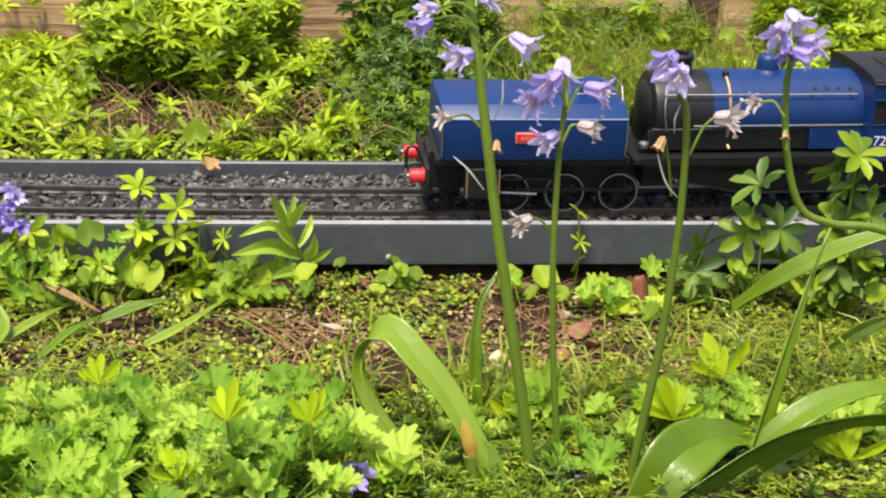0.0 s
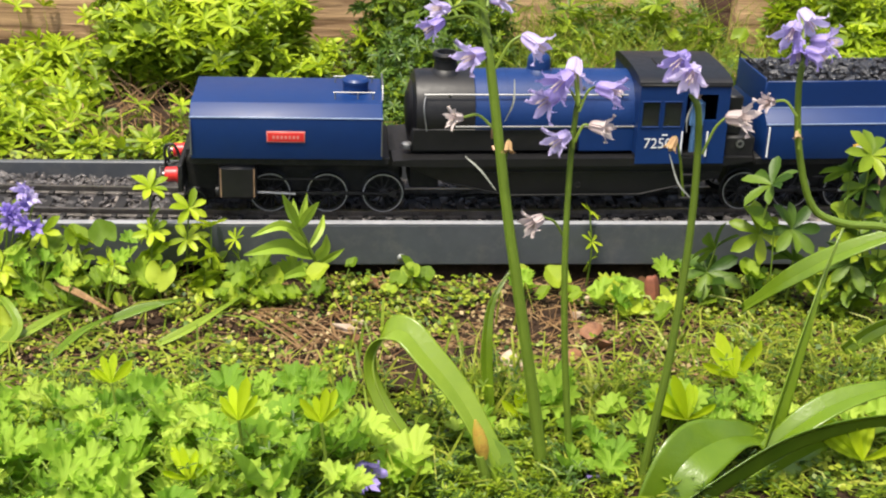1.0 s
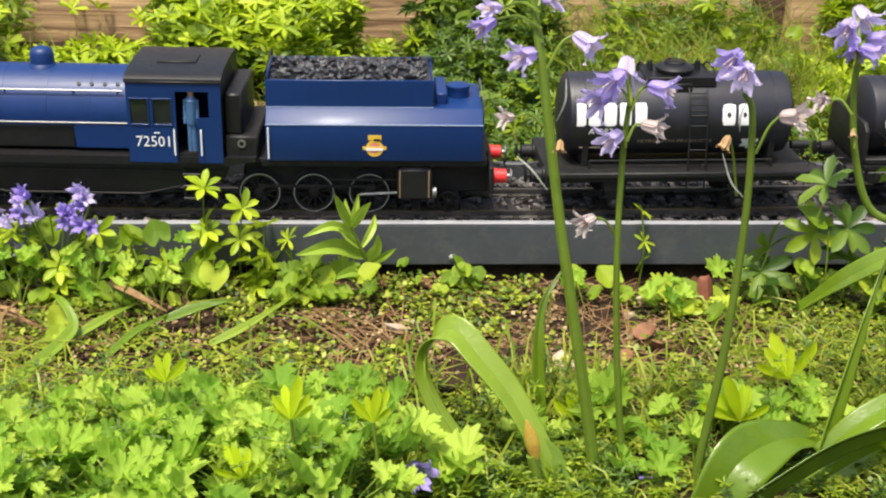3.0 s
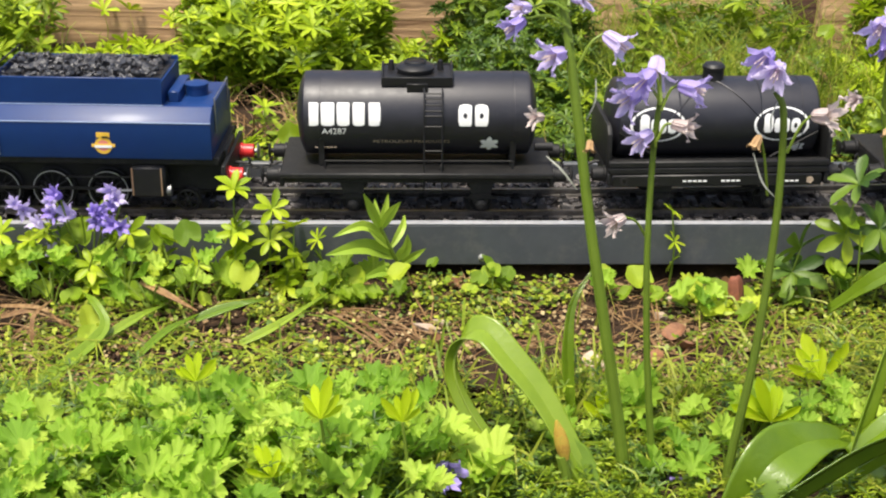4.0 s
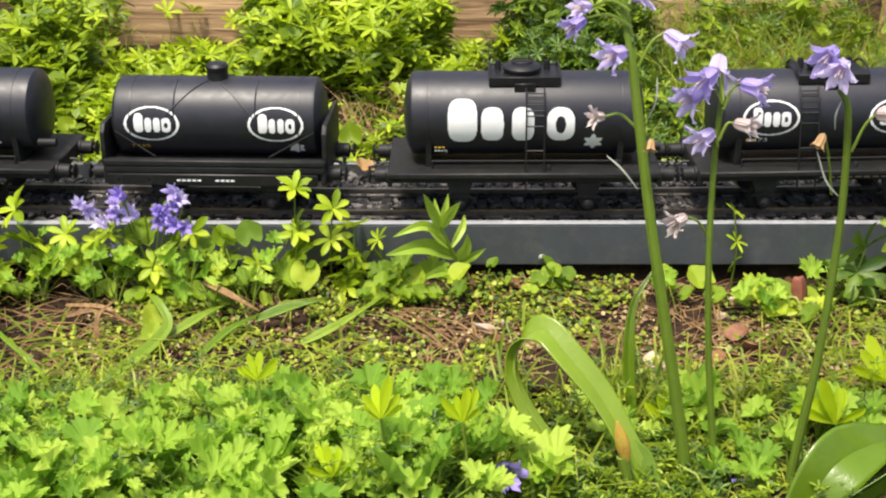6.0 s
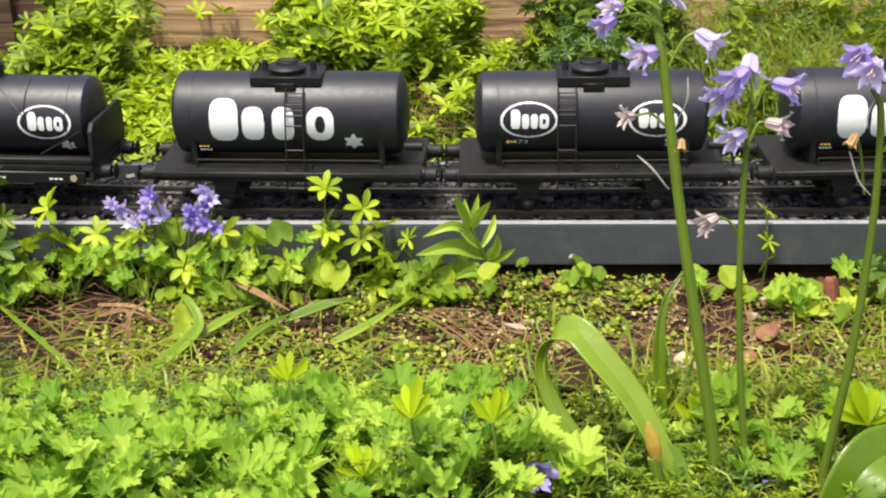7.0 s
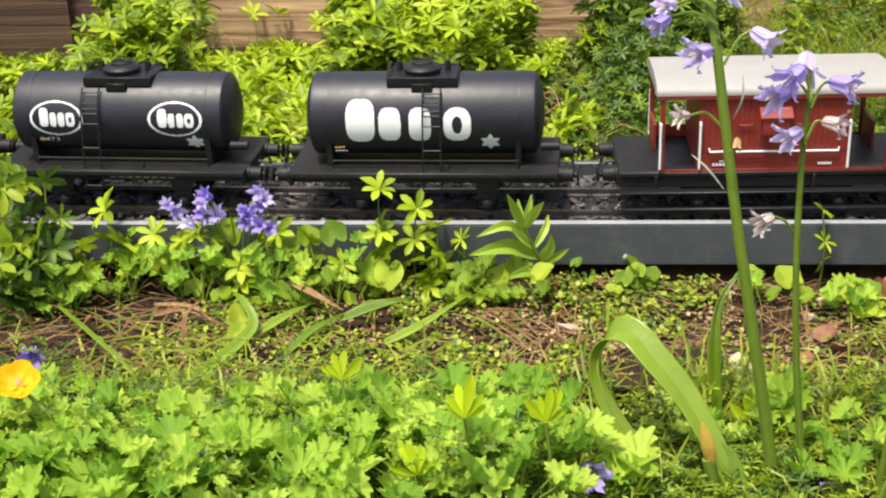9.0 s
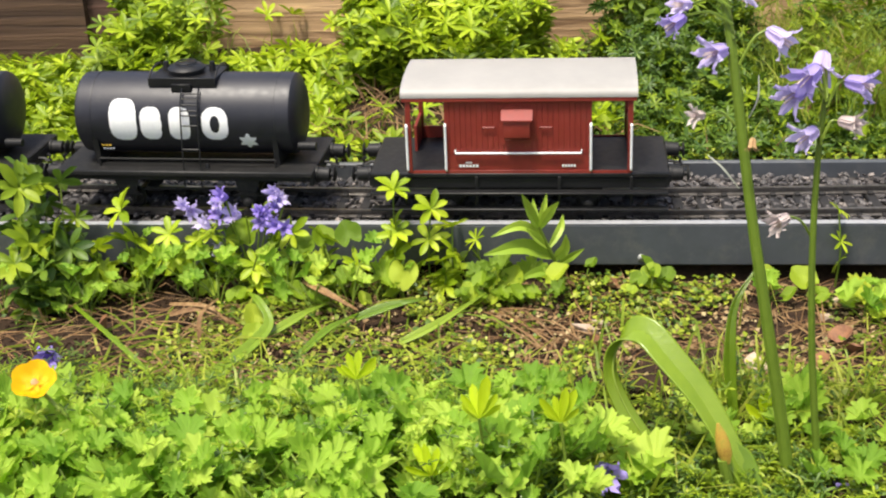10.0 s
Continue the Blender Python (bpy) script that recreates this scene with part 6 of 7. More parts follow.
strap_leaf([(-0.121, 0.4126, -0.028), (-0.1088, 0.4173, -0.024), (-0.0991, 0.4385, -0.022)], 0.0027, 0.6, faces=((0.1, -0.55, 0.83),), label="limp green strap leaf lying on the soil")
strap_leaf([(-0.1707, 0.4304, -0.027), (-0.1518, 0.4279, -0.025), (-0.1373, 0.433, -0.024)], 0.0026, 0.6, faces=((0.1, -0.55, 0.83),), label="limp green strap leaf lying on the soil")
strap_leaf([(-0.1561, 0.4124, -0.027), (-0.1393, 0.4181, -0.023), (-0.1181, 0.4429, -0.022)], 0.0026, 0.6, faces=((0.1, -0.55, 0.83),), label="limp green strap leaf lying on the soil")
strap_leaf([(-0.1439, 0.4033, -0.026), (-0.1294, 0.4077, -0.02), (-0.1212, 0.4163, -0.022)], 0.0026, 0.6, faces=((0.1, -0.55, 0.83),), label="limp green strap leaf lying on the soil")
strap_leaf([(-0.0999, 0.3777, -0.022), (-0.1161, 0.3909, -0.016), (-0.1416, 0.4194, -0.018)], 0.0022, 0.6, faces=((0.1, -0.55, 0.83),), label="limp green strap leaf lying on the soil")
strap_leaf([(-0.137, 0.5143, -0.014), (-0.1224, 0.5037, -0.016), (-0.1054, 0.4925, -0.02)], 0.0035, 0.6, faces=((0.1, -0.55, 0.83),), label="yellowing brown strap leaf lying on the soil", material=STRAW)
strap_leaf([(-0.2019, 0.4902, -0.022), (-0.1855, 0.4925, -0.02), (-0.1638, 0.4818, -0.024)], 0.0022, 0.6, faces=((0.1, -0.55, 0.83),), label="yellowing brown strap leaf lying on the soil", material=STRAW)
strap_leaf([(-0.1812, 0.4676, -0.026), (-0.1814, 0.4761, -0.015), (-0.1765, 0.493, -0.014)], 0.0016, 0.6, faces=((0.1, -0.55, 0.83),), label="yellowing brown strap leaf lying on the soil", material=STRAW)
strap_leaf([(-0.2041, 0.499, -0.02), (-0.1822, 0.4916, -0.018), (-0.1701, 0.4848, -0.024)], 0.0016, 0.6, faces=((0.1, -0.55, 0.83),), label="yellowing brown strap leaf lying on the soil", material=STRAW)
strap_leaf([(-0.2508, 0.4888, -0.016), (-0.217, 0.4478, -0.014), (-0.1947, 0.4254, -0.02), (-0.1743, 0.3815, -0.018)], 0.0019, 0.6, label="limp green strap leaf lying on the soil")
strap_leaf([(0.0739, 0.3450, -0.0284), (0.0660, 0.3520, -0.0143), (0.0610, 0.3570, -0.0068)], 0.012)
SPEAR_STEM = [(-0.0023, 0.54, -0.0332), (-0.0053, 0.537, -0.017), (-0.0102, 0.533, -0.0039), (-0.0153, 0.53, 0.0095)]
SPEAR = [([(-0.0153, 0.53, 0.0085), (-0.0195, 0.526, 0.0195), (-0.0235, 0.522, 0.0309)], 0.0056), ([(-0.0153, 0.53, 0.0085), (-0.013, 0.532, 0.0171), (-0.0112, 0.534, 0.0263)], 0.004), ([(-0.0151, 0.53, 0.0085), (-0.01, 0.525, 0.019), (-0.0048, 0.52, 0.0272)], 0.0052), ([(-0.0153, 0.53, 0.0085), (-0.0174, 0.534, 0.0147), (-0.0183, 0.538, 0.0219)], 0.0042), ([(-0.0131, 0.531, 0.004), (-0.0244, 0.524, 0.0126), (-0.0391, 0.518, 0.0089)], 0.0054), ([(-0.0082, 0.535, -0.0096), (-0.0231, 0.524, 0.001), (-0.0429, 0.515, 0.0002)], 0.0086), ([(-0.0102, 0.533, -0.0039), (-0.0044, 0.542, 0.0035), (-0.0029, 0.546, 0.0099)], 0.0042), ([(-0.0059, 0.536, -0.0149), (0.0015, 0.532, -0.0082), (0.0082, 0.528, -0.0017)], 0.004), ([(-0.0073, 0.535, -0.0112), (-0.0023, 0.53, -0.0026), (-0.0014, 0.528, 0.0062)], 0.006), ([(-0.0102, 0.533, -0.0039), (-0.0168, 0.527, 0.0051), (-0.0215, 0.524, 0.011)], 0.0042), ([(-0.0044, 0.537, -0.0202), (-0.0131, 0.526, -0.0136), (-0.026, 0.518, -0.0147)], 0.006)]
CLUSTER = [(-0.1995, 0.5350, 0.0143), (-0.1828, 0.5350, 0.0212), (-0.1766, 0.5350, 0.0253), (-0.1793, 0.5350, 0.0128), (-0.1866, 0.5350, 0.0128), (-0.1673, 0.5350, 0.0159), (-0.1597, 0.5350, 0.0191), (-0.1588, 0.5350, 0.0128), (-0.1497, 0.5350, 0.0169), (-0.1457, 0.5350, 0.0128), (-0.1532, 0.5350, 0.0106), (-0.1914, 0.5350, -0.0047), (-0.1549, 0.5350, 0.0237)]
BUTTERCUP = ((-0.2148, 0.3500, 0.0153), (-0.1987, 0.3460, -0.0002), (-0.1882, 0.364, -0.03))
VIOLETS = [(0.0123, 0.3440, -0.0157), (0.1046, 0.3600, -0.0329), (-0.2424, 0.4300, -0.0122)]
STALKS = [((-0.0446, 0.5113), (-0.0092, 0.4617)), ((-0.0386, 0.508), (0.0016, 0.4503)), ((-0.0296, 0.4983), (0.0124, 0.4617)), ((-0.0331, 0.5146), (-0.0039, 0.4735)), ((0.0018, 0.5533), (0.0102, 0.4983)), ((0.0263, 0.5533), (0.0219, 0.508)), ((-0.0149, 0.4735), (-0.0194, 0.4393)), ((-0.0091, 0.4503), (0.0017, 0.4857)), ((-0.0239, 0.4983), (0.0237, 0.4735)), ((-0.0344, 0.4795), (0.0017, 0.4983)), ((0.0017, 0.5113), (0.0122, 0.4503)), ((0.1292, 0.5388), (0.1227, 0.4735)), ((0.1237, 0.4795), (0.1496, 0.4983)), ((0.1155, 0.4983), (0.1214, 0.4503)), ((0.1267, 0.4503), (0.1502, 0.4735)), ((-0.1576, 0.4983), (-0.1249, 0.4735)), ((-0.2088, 0.4983), (-0.1758, 0.4795)), ((-0.2193, 0.4676), (-0.1816, 0.4286)), ((-0.2529, 0.5113), (-0.2053, 0.4857))]
PEBBLES = [(0.1275, 0.501, 0.006), (0.0096, 0.4909, 0.0055), (0.0874, 0.454, 0.005), (0.0873, 0.4429, 0.004), (0.0154, 0.5004, 0.004), (0.134, 0.5222, 0.004), (0.0353, 0.4321, 0.012), (0.0093, 0.4269, 0.011)]
LITTER = [(0.1696, 0.5248, 0.014), (0.1254, 0.4735, 0.013), (0.1326, 0.4676, 0.011), (0.0018, 0.5388, 0.006), (0.0258, 0.5388, 0.007), (0.0125, 0.4646, 0.008), (-0.2368, 0.4795, 0.012), (0.1187, 0.4503, 0.009)]
FALLEN_LEAF = (-0.0593, 0.6364)
strand(bluebell_a, [(0.0692, 0.3720, 0.1351), (0.0690, 0.3700, 0.1270), (0.0662, 0.3710, 0.1188)])
strand(bluebell_a, [(0.0518, 0.3720, 0.1045), (0.0575, 0.3690, 0.1001), (0.0638, 0.3680, 0.0922)])
strand(bluebell_c, [(0.1295, 0.3660, 0.1080), (0.1336, 0.3650, 0.0970), (0.1393, 0.3660, 0.0902)])
strand(bluebell_c, [(0.1358, 0.3680, 0.1158), (0.1351, 0.3670, 0.1220), (0.1376, 0.3700, 0.1266)])
TIPS = [(-0.2282, 0.034), (-0.2091, 0.0349), (-0.1779, 0.0271), (-0.2725, 0.0357)]
SHARD = (0.1677, 0.5116)


def spear_plant():
    o = Vector(SPEAR_STEM[0])
    t = thing("spear_leaved_weed", "upright weed with long pointed green leaves", "plant", m=Matrix.Translation(o))
    part("stem", tube(B(), [p - o for p in curve_pts(SPEAR_STEM, 10)], 0.0014, 7, 0.0009), STEM, t)
    for p, w in SPEAR:
        line = [q - o for q in curve_pts(p, 10)]
        ws = [w * math.sin(math.pi * (0.10 + 0.88 * (i / 10) ** 0.9)) for i in range(11)]
        part("leaf", ribbon(B(), line, ws, (0.25, -0.8, 0.6), 0.5, 8, 0.00012), SPEAR_LEAF, t)


SPEAR_LEAF = leafy("spear_leaf", [(0.22, 0.34, 0.03), (0.40, 0.54, 0.06)], by_object=True, through_light=0.35, scale=80)
spear_plant()


def purple_cluster():
    q = random.Random(5)
    t = thing("violet_flower_cluster", "cluster of small violet-blue star flowers by the edging", "flower", m=pose(CLUSTER[5][0], 0.535, -0.030))
    o = Vector((CLUSTER[5][0], 0.535, -0.030))
    for k in range(9):
        cl = Cloud()
        p = Vector((q.uniform(-0.020, 0.022), q.uniform(-0.006, 0.006), q.uniform(0.022, 0.046)))
        whorl(cl, p, q.uniform(0.006, 0.009), 7, 20, (q.uniform(20, 60), q.uniform(-20, 20)), q=q)
        lf = new("leaf_whorl", cl.mesh("leaf_whorl", LEAF_LIME if k % 2 else LEAF_MID))
        lf.parent = t
    for k, c in enumerate(CLUSTER):
        c = Vector(c) - o + Vector((0, q.uniform(-0.008, 0.006), 0))
        part("stalk", tube(B(), curve_pts([(q.uniform(-0.01, 0.01), 0, 0), c * 0.6, c], 6), 0.0005, 5), STEM, t)
        for j in range(1 if k % 3 else 2):
            d = Vector((q.uniform(-0.7, 0.7), -0.6, q.uniform(-0.1, 0.9))).normalized()
            m = Matrix.Translation(c + Vector((q.uniform(-0.004, 0.004), q.uniform(-0.003, 0.003), q.uniform(-0.003, 0.003)))) @ d.to_track_quat("Z", "Y").to_matrix().to_4x4()
            part("flower", bell(B(), m, q.uniform(0.0075, 0.0100), q), PETAL_VIOLET if (k in (7, 8, 9, 10) or q.random() < 0.2) else PETAL, t)


purple_cluster()


def buttercup():
    head_, mid_, root_ = (Vector(p) for p in BUTTERCUP)
    t = thing("buttercup", "golden yellow buttercup on a thin stem", "flower", m=Matrix.Translation(root_))
    part("stem", tube(B(), curve_pts([(0, 0, 0), mid_ - root_, head_ - root_], 12), 0.0008, 6), STEM, t)
    for k in range(5):
        a = 72 * k
        m = Matrix.Translation(head_ - root_) @ pose(0, 0, 0, 30, 10, 0) @ pose(0, 0, 0, 0, 0, a) @ pose(0, 0, 0, 22, 0, 0)
        leaf_object(disc(14, 0.1, cup=0.3), PETAL_GOLD, t, m, 0.0112, "petal")
    part("centre", lathe(B(), [(0.0018, 0.0), (0.0020, 0.0015), (0.0008, 0.0028)], Matrix.Translation(head_ - root_), 10), HUSK, t)


buttercup()
for p in VIOLETS:
    t = thing("fallen_violet_petal", "small violet flower lying among leaves", "flower", m=Matrix.Translation(p))
    part("petals", bell(B(), pose(0, 0, 0, 70, 60, 0), 0.0145, plant_rng, True), PETAL_VIOLET, t)
    part("stalk", tube(B(), [(0, 0, 0), (0.001, 0.002, -0.012), (0.0, 0.003, ground_z(p[0], p[1]) - p[2])], 0.0005, 5), STEM, t)

bud = thing("leaf_bud", "brown papery bud on a green shoot", "bud", m=pose(0.0599, 0.345, -0.0079))
part("husk", lathe(B(), [(0.0012, -0.008), (0.0027, -0.004), (0.0029, 0.000), (0.0022, 0.005), (0.0006, 0.0100)], pose(0, 0, 0.002, -4, -14, 0) @ Matrix.Diagonal((1, 0.6, 1, 1)), 12), BUD, bud)
part("stalk", tube(B(), [(0, 0, -0.004), (0.003, 0, -0.016), (0.006, 0.001, -0.030)], 0.0022, 8), STEM, bud)

# litter on the soil
for (ax, ay), (bx, by) in STALKS:
    q = plant_rng
    for k in range(2):
        j = [q.uniform(-0.006, 0.006) for _ in range(4)]
        z0, z1 = ground_z(ax, ay) + 0.001, ground_z(bx, by) + 0.001
        ob = link_mesh("dry_stalk", tube(B(), curve_pts([(ax + j[0], ay + j[1], z0), ((ax + bx) / 2 + j[2], (ay + by) / 2 + j[3], max(z0, z1) + q.uniform(0.001, 0.006)), (bx, by, z1)], 8), 0.00055, 5, 0.0004), STRAW, True)
        tagged(ob, "thin dry brown stalk lying on the soil", "stalk", "dry stalks")
for k, (x, y, r) in enumerate(PEBBLES):
    ob = link_mesh("pebble", stone_mesh(700 + k, None, (x, y, ground_z(x, y) + r * 0.25), r), PEBBLE if r < 0.01 else SOIL, True)
    tagged(ob, "pale rounded pebble on the soil" if r < 0.01 else "dark clod of damp soil", "stone", "pebbles")
for k, (x, y, r) in enumerate(LITTER):
    c = Cloud()
    c.add(disc(14, 0.2, cup=0.5), size(pose(x, y, ground_z(x, y) + 0.002, plant_rng.uniform(-10, 50), plant_rng.uniform(-30, 30), plant_rng.uniform(0, 360)), r))
    tagged(new("dead_leaf", c.mesh("dead_leaf", DEAD)), "curled brown dead leaf on the ground", "leaf", "dead leaves")
c = Cloud()
c.add(disc(20, 0.3, 5, 0.3, 0.35), size(pose(FALLEN_LEAF[0], FALLEN_LEAF[1] - 0.004, 0.0005, 25, 10, 40), 0.013))
tagged(new("fallen_leaf", c.mesh("fallen_leaf", HUSK)), "dry orange-brown leaf lying on the ballast", "leaf")


BARK = surface("reddish_bark", [(0.12, 0.035, 0.018), (0.30, 0.10, 0.05)], 0.75, scale=120, bump=0.5)
shard = thing("curled_bark", "upright curl of reddish brown dead bark", "bark", m=pose(SHARD[0], SHARD[1], ground_z(*SHARD) - 0.001))
bm = ribbon(B(), curve_pts([(0, 0, 0), (0.0005, 0.001, 0.009), (-0.0005, 0.0035, 0.0185)], 8), [0.0085, 0.0092, 0.0095, 0.0095, 0.0092, 0.0090, 0.0085, 0.0075, 0.0050], (0.2, -1, 0.2), -0.8)
part("curl", bm, BARK, shard).modifiers.new("thickness", "SOLIDIFY").thickness = 0.0010


# ---- lobed leaves that fill the foreground ----
def lobed_plant(x, y, n, spread, tall, scale):
    q = plant_rng
    gz = ground_z(x, y) - 0.001
    t = thing("lobed_leaf_plant", "low plant with soft green lobed leaves on thin stalks", "plant", "foreground plants", m=pose(x, y, gz))
    for k in range(n):
        a, d = q.uniform(0, 6.28), spread * math.sqrt(q.random())
        dx, dy, h = d * math.cos(a), d * math.sin(a) * 0.7, tall * q.uniform(0.35, 1.0)
        s = scale * q.uniform(0.5, 1.3)
        part("stalk", tube(B(), curve_pts([(0, 0, 0), (dx * 0.4, dy * 0.4, h * 0.6), (dx, dy, h)], 5), 0.00045, 4), STEM, t)
        leaf_object(q.choice((LOBED, LOBED_2, LOBED_3, LOBED_2, BROAD)), LEAF_FRONT, t, pose(dx, dy, h, q.uniform(0, 50), q.uniform(-25, 25), q.uniform(-120, 120)), s)


fr = random.Random(11)
for i in range(72):
    x = -0.335 + 0.335 * (i + fr.random()) / 72
    y = fr.uniform(0.295, 0.368 if x < -0.12 else (0.385 if x < -0.03 else 0.372))
    if x < -0.235:
        y = min(y, 0.355)
    lobed_plant(x, y, fr.randint(11, 17), 0.025, 0.036 - 0.22 * max(0, y - 0.35) - 0.15 * max(0, 0.34 - y), fr.uniform(0.0105, 0.0175))
for i in range(14):
    x = 0.03 + 0.27 * (i + fr.random()) / 14
    lobed_plant(x, fr.uniform(0.345, 0.40), fr.randint(4, 7), 0.018, 0.012, 0.013)
for i in range(16):
    x = -0.33 + 0.24 * (i + fr.random()) / 16
    lobed_plant(x, fr.uniform(0.50, 0.54), fr.randint(4, 7), 0.018, 0.030, 0.012)
for i in range(5):
    lobed_plant(0.10 + 0.045 * i, fr.uniform(0.50, 0.538), 4, 0.015, 0.020, 0.013)


for x, y, n, r in ((0.0379, 0.343, 3, 0.021), (0.0954, 0.392, 5, 0.017), (0.1487, 0.388, 5, 0.018)):
    lobed_plant(x, y, n, 0.010, 0.016, r)


# ---- what nobody could count ----
def patch(x, y, k, s):
    return noise.noise(Vector((x * k, y * k, s)))


BARE = [(-0.020, 0.497, 0.036, 0.026), (0.030, 0.442, 0.022, 0.016), (0.115, 0.462, 0.034, 0.022), (0.140, 0.495, 0.030, 0.016)]


def bare_earth(x, y):
    return any(((x - a) / rx) ** 2 + ((y - b) / ry) ** 2 < 1 for a, b, rx, ry in BARE)


def ground_cover():
    q = random.Random(31)
    lime, mid, grass = Cloud(), Cloud(), Cloud()
    for i in range(60000):
        x, y = q.uniform(-0.34, 0.36), q.uniform(0.335, 0.547)
        bare = patch(x, y, 16, 2.0) + 0.5 * patch(x, y, 45, 5.0)
        if 0.0 < bare and math.hypot((x - 0.15) / 0.05, (y - 0.475) / 0.03) < 1 and q.random() < 0.8:
            continue
        if bare > 0.13 + q.uniform(-0.08, 0.08) and -0.05 < x < 0.19 and y > 0.43:
            continue
        if bare > 0.16 + (0.25 if x > 0.2 else 0) or (x < -0.20 and y > 0.42 and q.random() < 0.85):
            continue
        if (patch(x, y, 60, 3.0) > 0.10 or (x < -0.05 and y < 0.50)) and q.random() < 0.65 or bare_earth(x, y) and q.random() < 0.8:
            continue
        m = pose(x, y, ground_z(x, y) + q.uniform(0.0005, 0.006), q.uniform(-10, 45), q.uniform(-30, 30), q.uniform(0, 360))
        (lime if q.random() < 0.75 else mid).add(TINY, size(m, q.uniform(0.0016, 0.0040)))
    lime.stuff("creeping_cover", MOSS, "tiny creeping yellow-green leaves over the soil", "ground cover")
    mid.stuff("creeping_cover", LEAF_DEEP, "tiny darker leaves among the ground cover", "ground cover")
    for i in range(3600):
        x, y = q.uniform(-0.34, 0.36), q.uniform(0.33, 0.50)
        if i > 2600:
            x, y = q.uniform(0.06, 0.36), q.uniform(0.33, 0.47)
        if -0.06 < x < 0.12 and y > 0.44 and q.random() < 0.85:
            continue
        if x < 0 and q.random() < 0.35 or x < -0.21 and y > 0.41 and q.random() < 0.7:
            continue
        h, L, a = q.uniform(0.006, 0.026), q.uniform(0.008, 0.032), q.uniform(0, 6.28)
        if bare_earth(x, y) and q.random() < 0.7:
            continue
        if x > 0.10:
            h *= 0.55
        if x < 0 and y > 0.40:
            h, L = h * 0.4, L * 1.5
        if x > 0.045 and y < 0.385:
            h *= 0.45
        z = ground_z(x, y)
        grass.blade([(x, y, z), (x + 0.45 * L * math.cos(a), y + 0.45 * L * math.sin(a), z + h), (x + L * math.cos(a), y + L * math.sin(a), z + h * q.uniform(0.3, 1.1))], q.uniform(0.0007, 0.0020))
    grass.stuff("grass", GRASS, "thin tangled grass and cleavers stems", "grass")
    for i in range(4600):
        if i < 1500:
            x, y, h = q.uniform(-0.33, 0.03), q.uniform(0.315, 0.385), q.uniform(0.018, 0.046)
            L, a = q.uniform(0.003, 0.022), q.uniform(0, 6.28)
        else:
            x, y, h = q.uniform(-0.23, -0.06), q.uniform(0.415, 0.50), q.uniform(0.001, 0.012)
            L, a = q.uniform(0.025, 0.070), q.gauss(0.5, 0.6) + math.pi * (i % 2)
        z = ground_z(x, y)
        grass.blade([(x, y, z), (x + 0.4 * L * math.cos(a), y + 0.4 * L * math.sin(a), z + h * 0.7), (x + L * math.cos(a), y + L * math.sin(a), z + h)], q.uniform(0.0006 if i < 1500 else 0.0009, 0.0012 if i < 1500 else 0.0023), (0.1, -0.6, 0.8))
    chaff = Cloud()
    for i in range(6000):
        x, y = q.uniform(-0.20, 0.22), q.uniform(0.425, 0.547)
        if patch(x, y, 30, 8.0) > 0.05:
            continue
        m = pose(x, y, ground_z(x, y) + q.uniform(0.0008, 0.0030), q.uniform(-20, 45), q.uniform(-30, 30), q.uniform(0, 360))
        chaff.add(TINY, size(m, q.uniform(0.0012, 0.0036)))
    chaff.stuff("pale_chaff", CHAFF, "pale dry leaf flakes over the soil", "litter")
    dry = Cloud()
    for i in range(1000):
        x, y = (q.gauss(0.03, 0.10), q.uniform(0.43, 0.547)) if i < 620 else (q.uniform(0.10, 0.30), q.uniform(0.40, 0.52))
        a, L, z = q.uniform(0, 6.28), q.uniform(0.008, 0.035), ground_z(x, y)
        dry.blade([(x, y, z + 0.001), (x + L * 0.5 * math.cos(a), y + L * 0.5 * math.sin(a), z + q.uniform(0.001, 0.006)), (x + L * math.cos(a), y + L * math.sin(a), z + 0.001)], q.uniform(0.0004, 0.0009))
    for i in range(240):
        x, y = q.uniform(-0.34, -0.13), q.uniform(0.415, 0.535)
        a, L, z = q.gauss(-0.4, 0.8), q.uniform(0.015, 0.050), ground_z(x, y)
        dry.blade([(x, y, z + 0.001), (x + L * 0.5 * math.cos(a), y + L * 0.5 * math.sin(a), z + q.uniform(0.001, 0.012)), (x + L * math.cos(a), y + L * math.sin(a), z + q.uniform(0.001, 0.006))], q.uniform(0.0004, 0.0011))
    dry.stuff("dry_litter", STRAW, "fine dry straw and stalk litter", "litter")
    crumbs = Cloud()
    for i in range(5200):
        x, y = q.uniform(-0.34, 0.36), q.uniform(0.40, 0.552)
        me = stone_data[q.randrange(9)]
        m = size(pose(x, y, ground_z(x, y) + 0.0004, 0, 0, q.uniform(0, 360)), q.uniform(0.15, 0.6))
        a = np.array(m)
        crumbs.V.append(np.array([v.co for v in me.vertices]) @ a[:3, :3].T + a[:3, 3])
        crumbs.F += [tuple(k + crumbs.n for k in p.vertices) for p in me.polygons]
        crumbs.n += len(me.vertices)
    crumbs.stuff("soil_crumbs", SOIL, "crumbs and small clods of dark soil", "soil")
    # feathery fine weed in the foreground
    fine, fine_deep = Cloud(), Cloud()
    for i in range(1650):
        x, y = q.uniform(-0.33, 0.34), q.uniform(0.33, 0.43)
        if i > 900:
            x, y = q.uniform(-0.02, 0.10), q.uniform(0.315, 0.40)
        z, h = ground_z(x, y), q.uniform(0.006, 0.026)
        if i > 1250:
            x, y, h = q.uniform(-0.33, 0.0), q.uniform(0.315, 0.385), q.uniform(0.020, 0.040)
        if x > 0.10 and q.random() < 0.45:
            continue
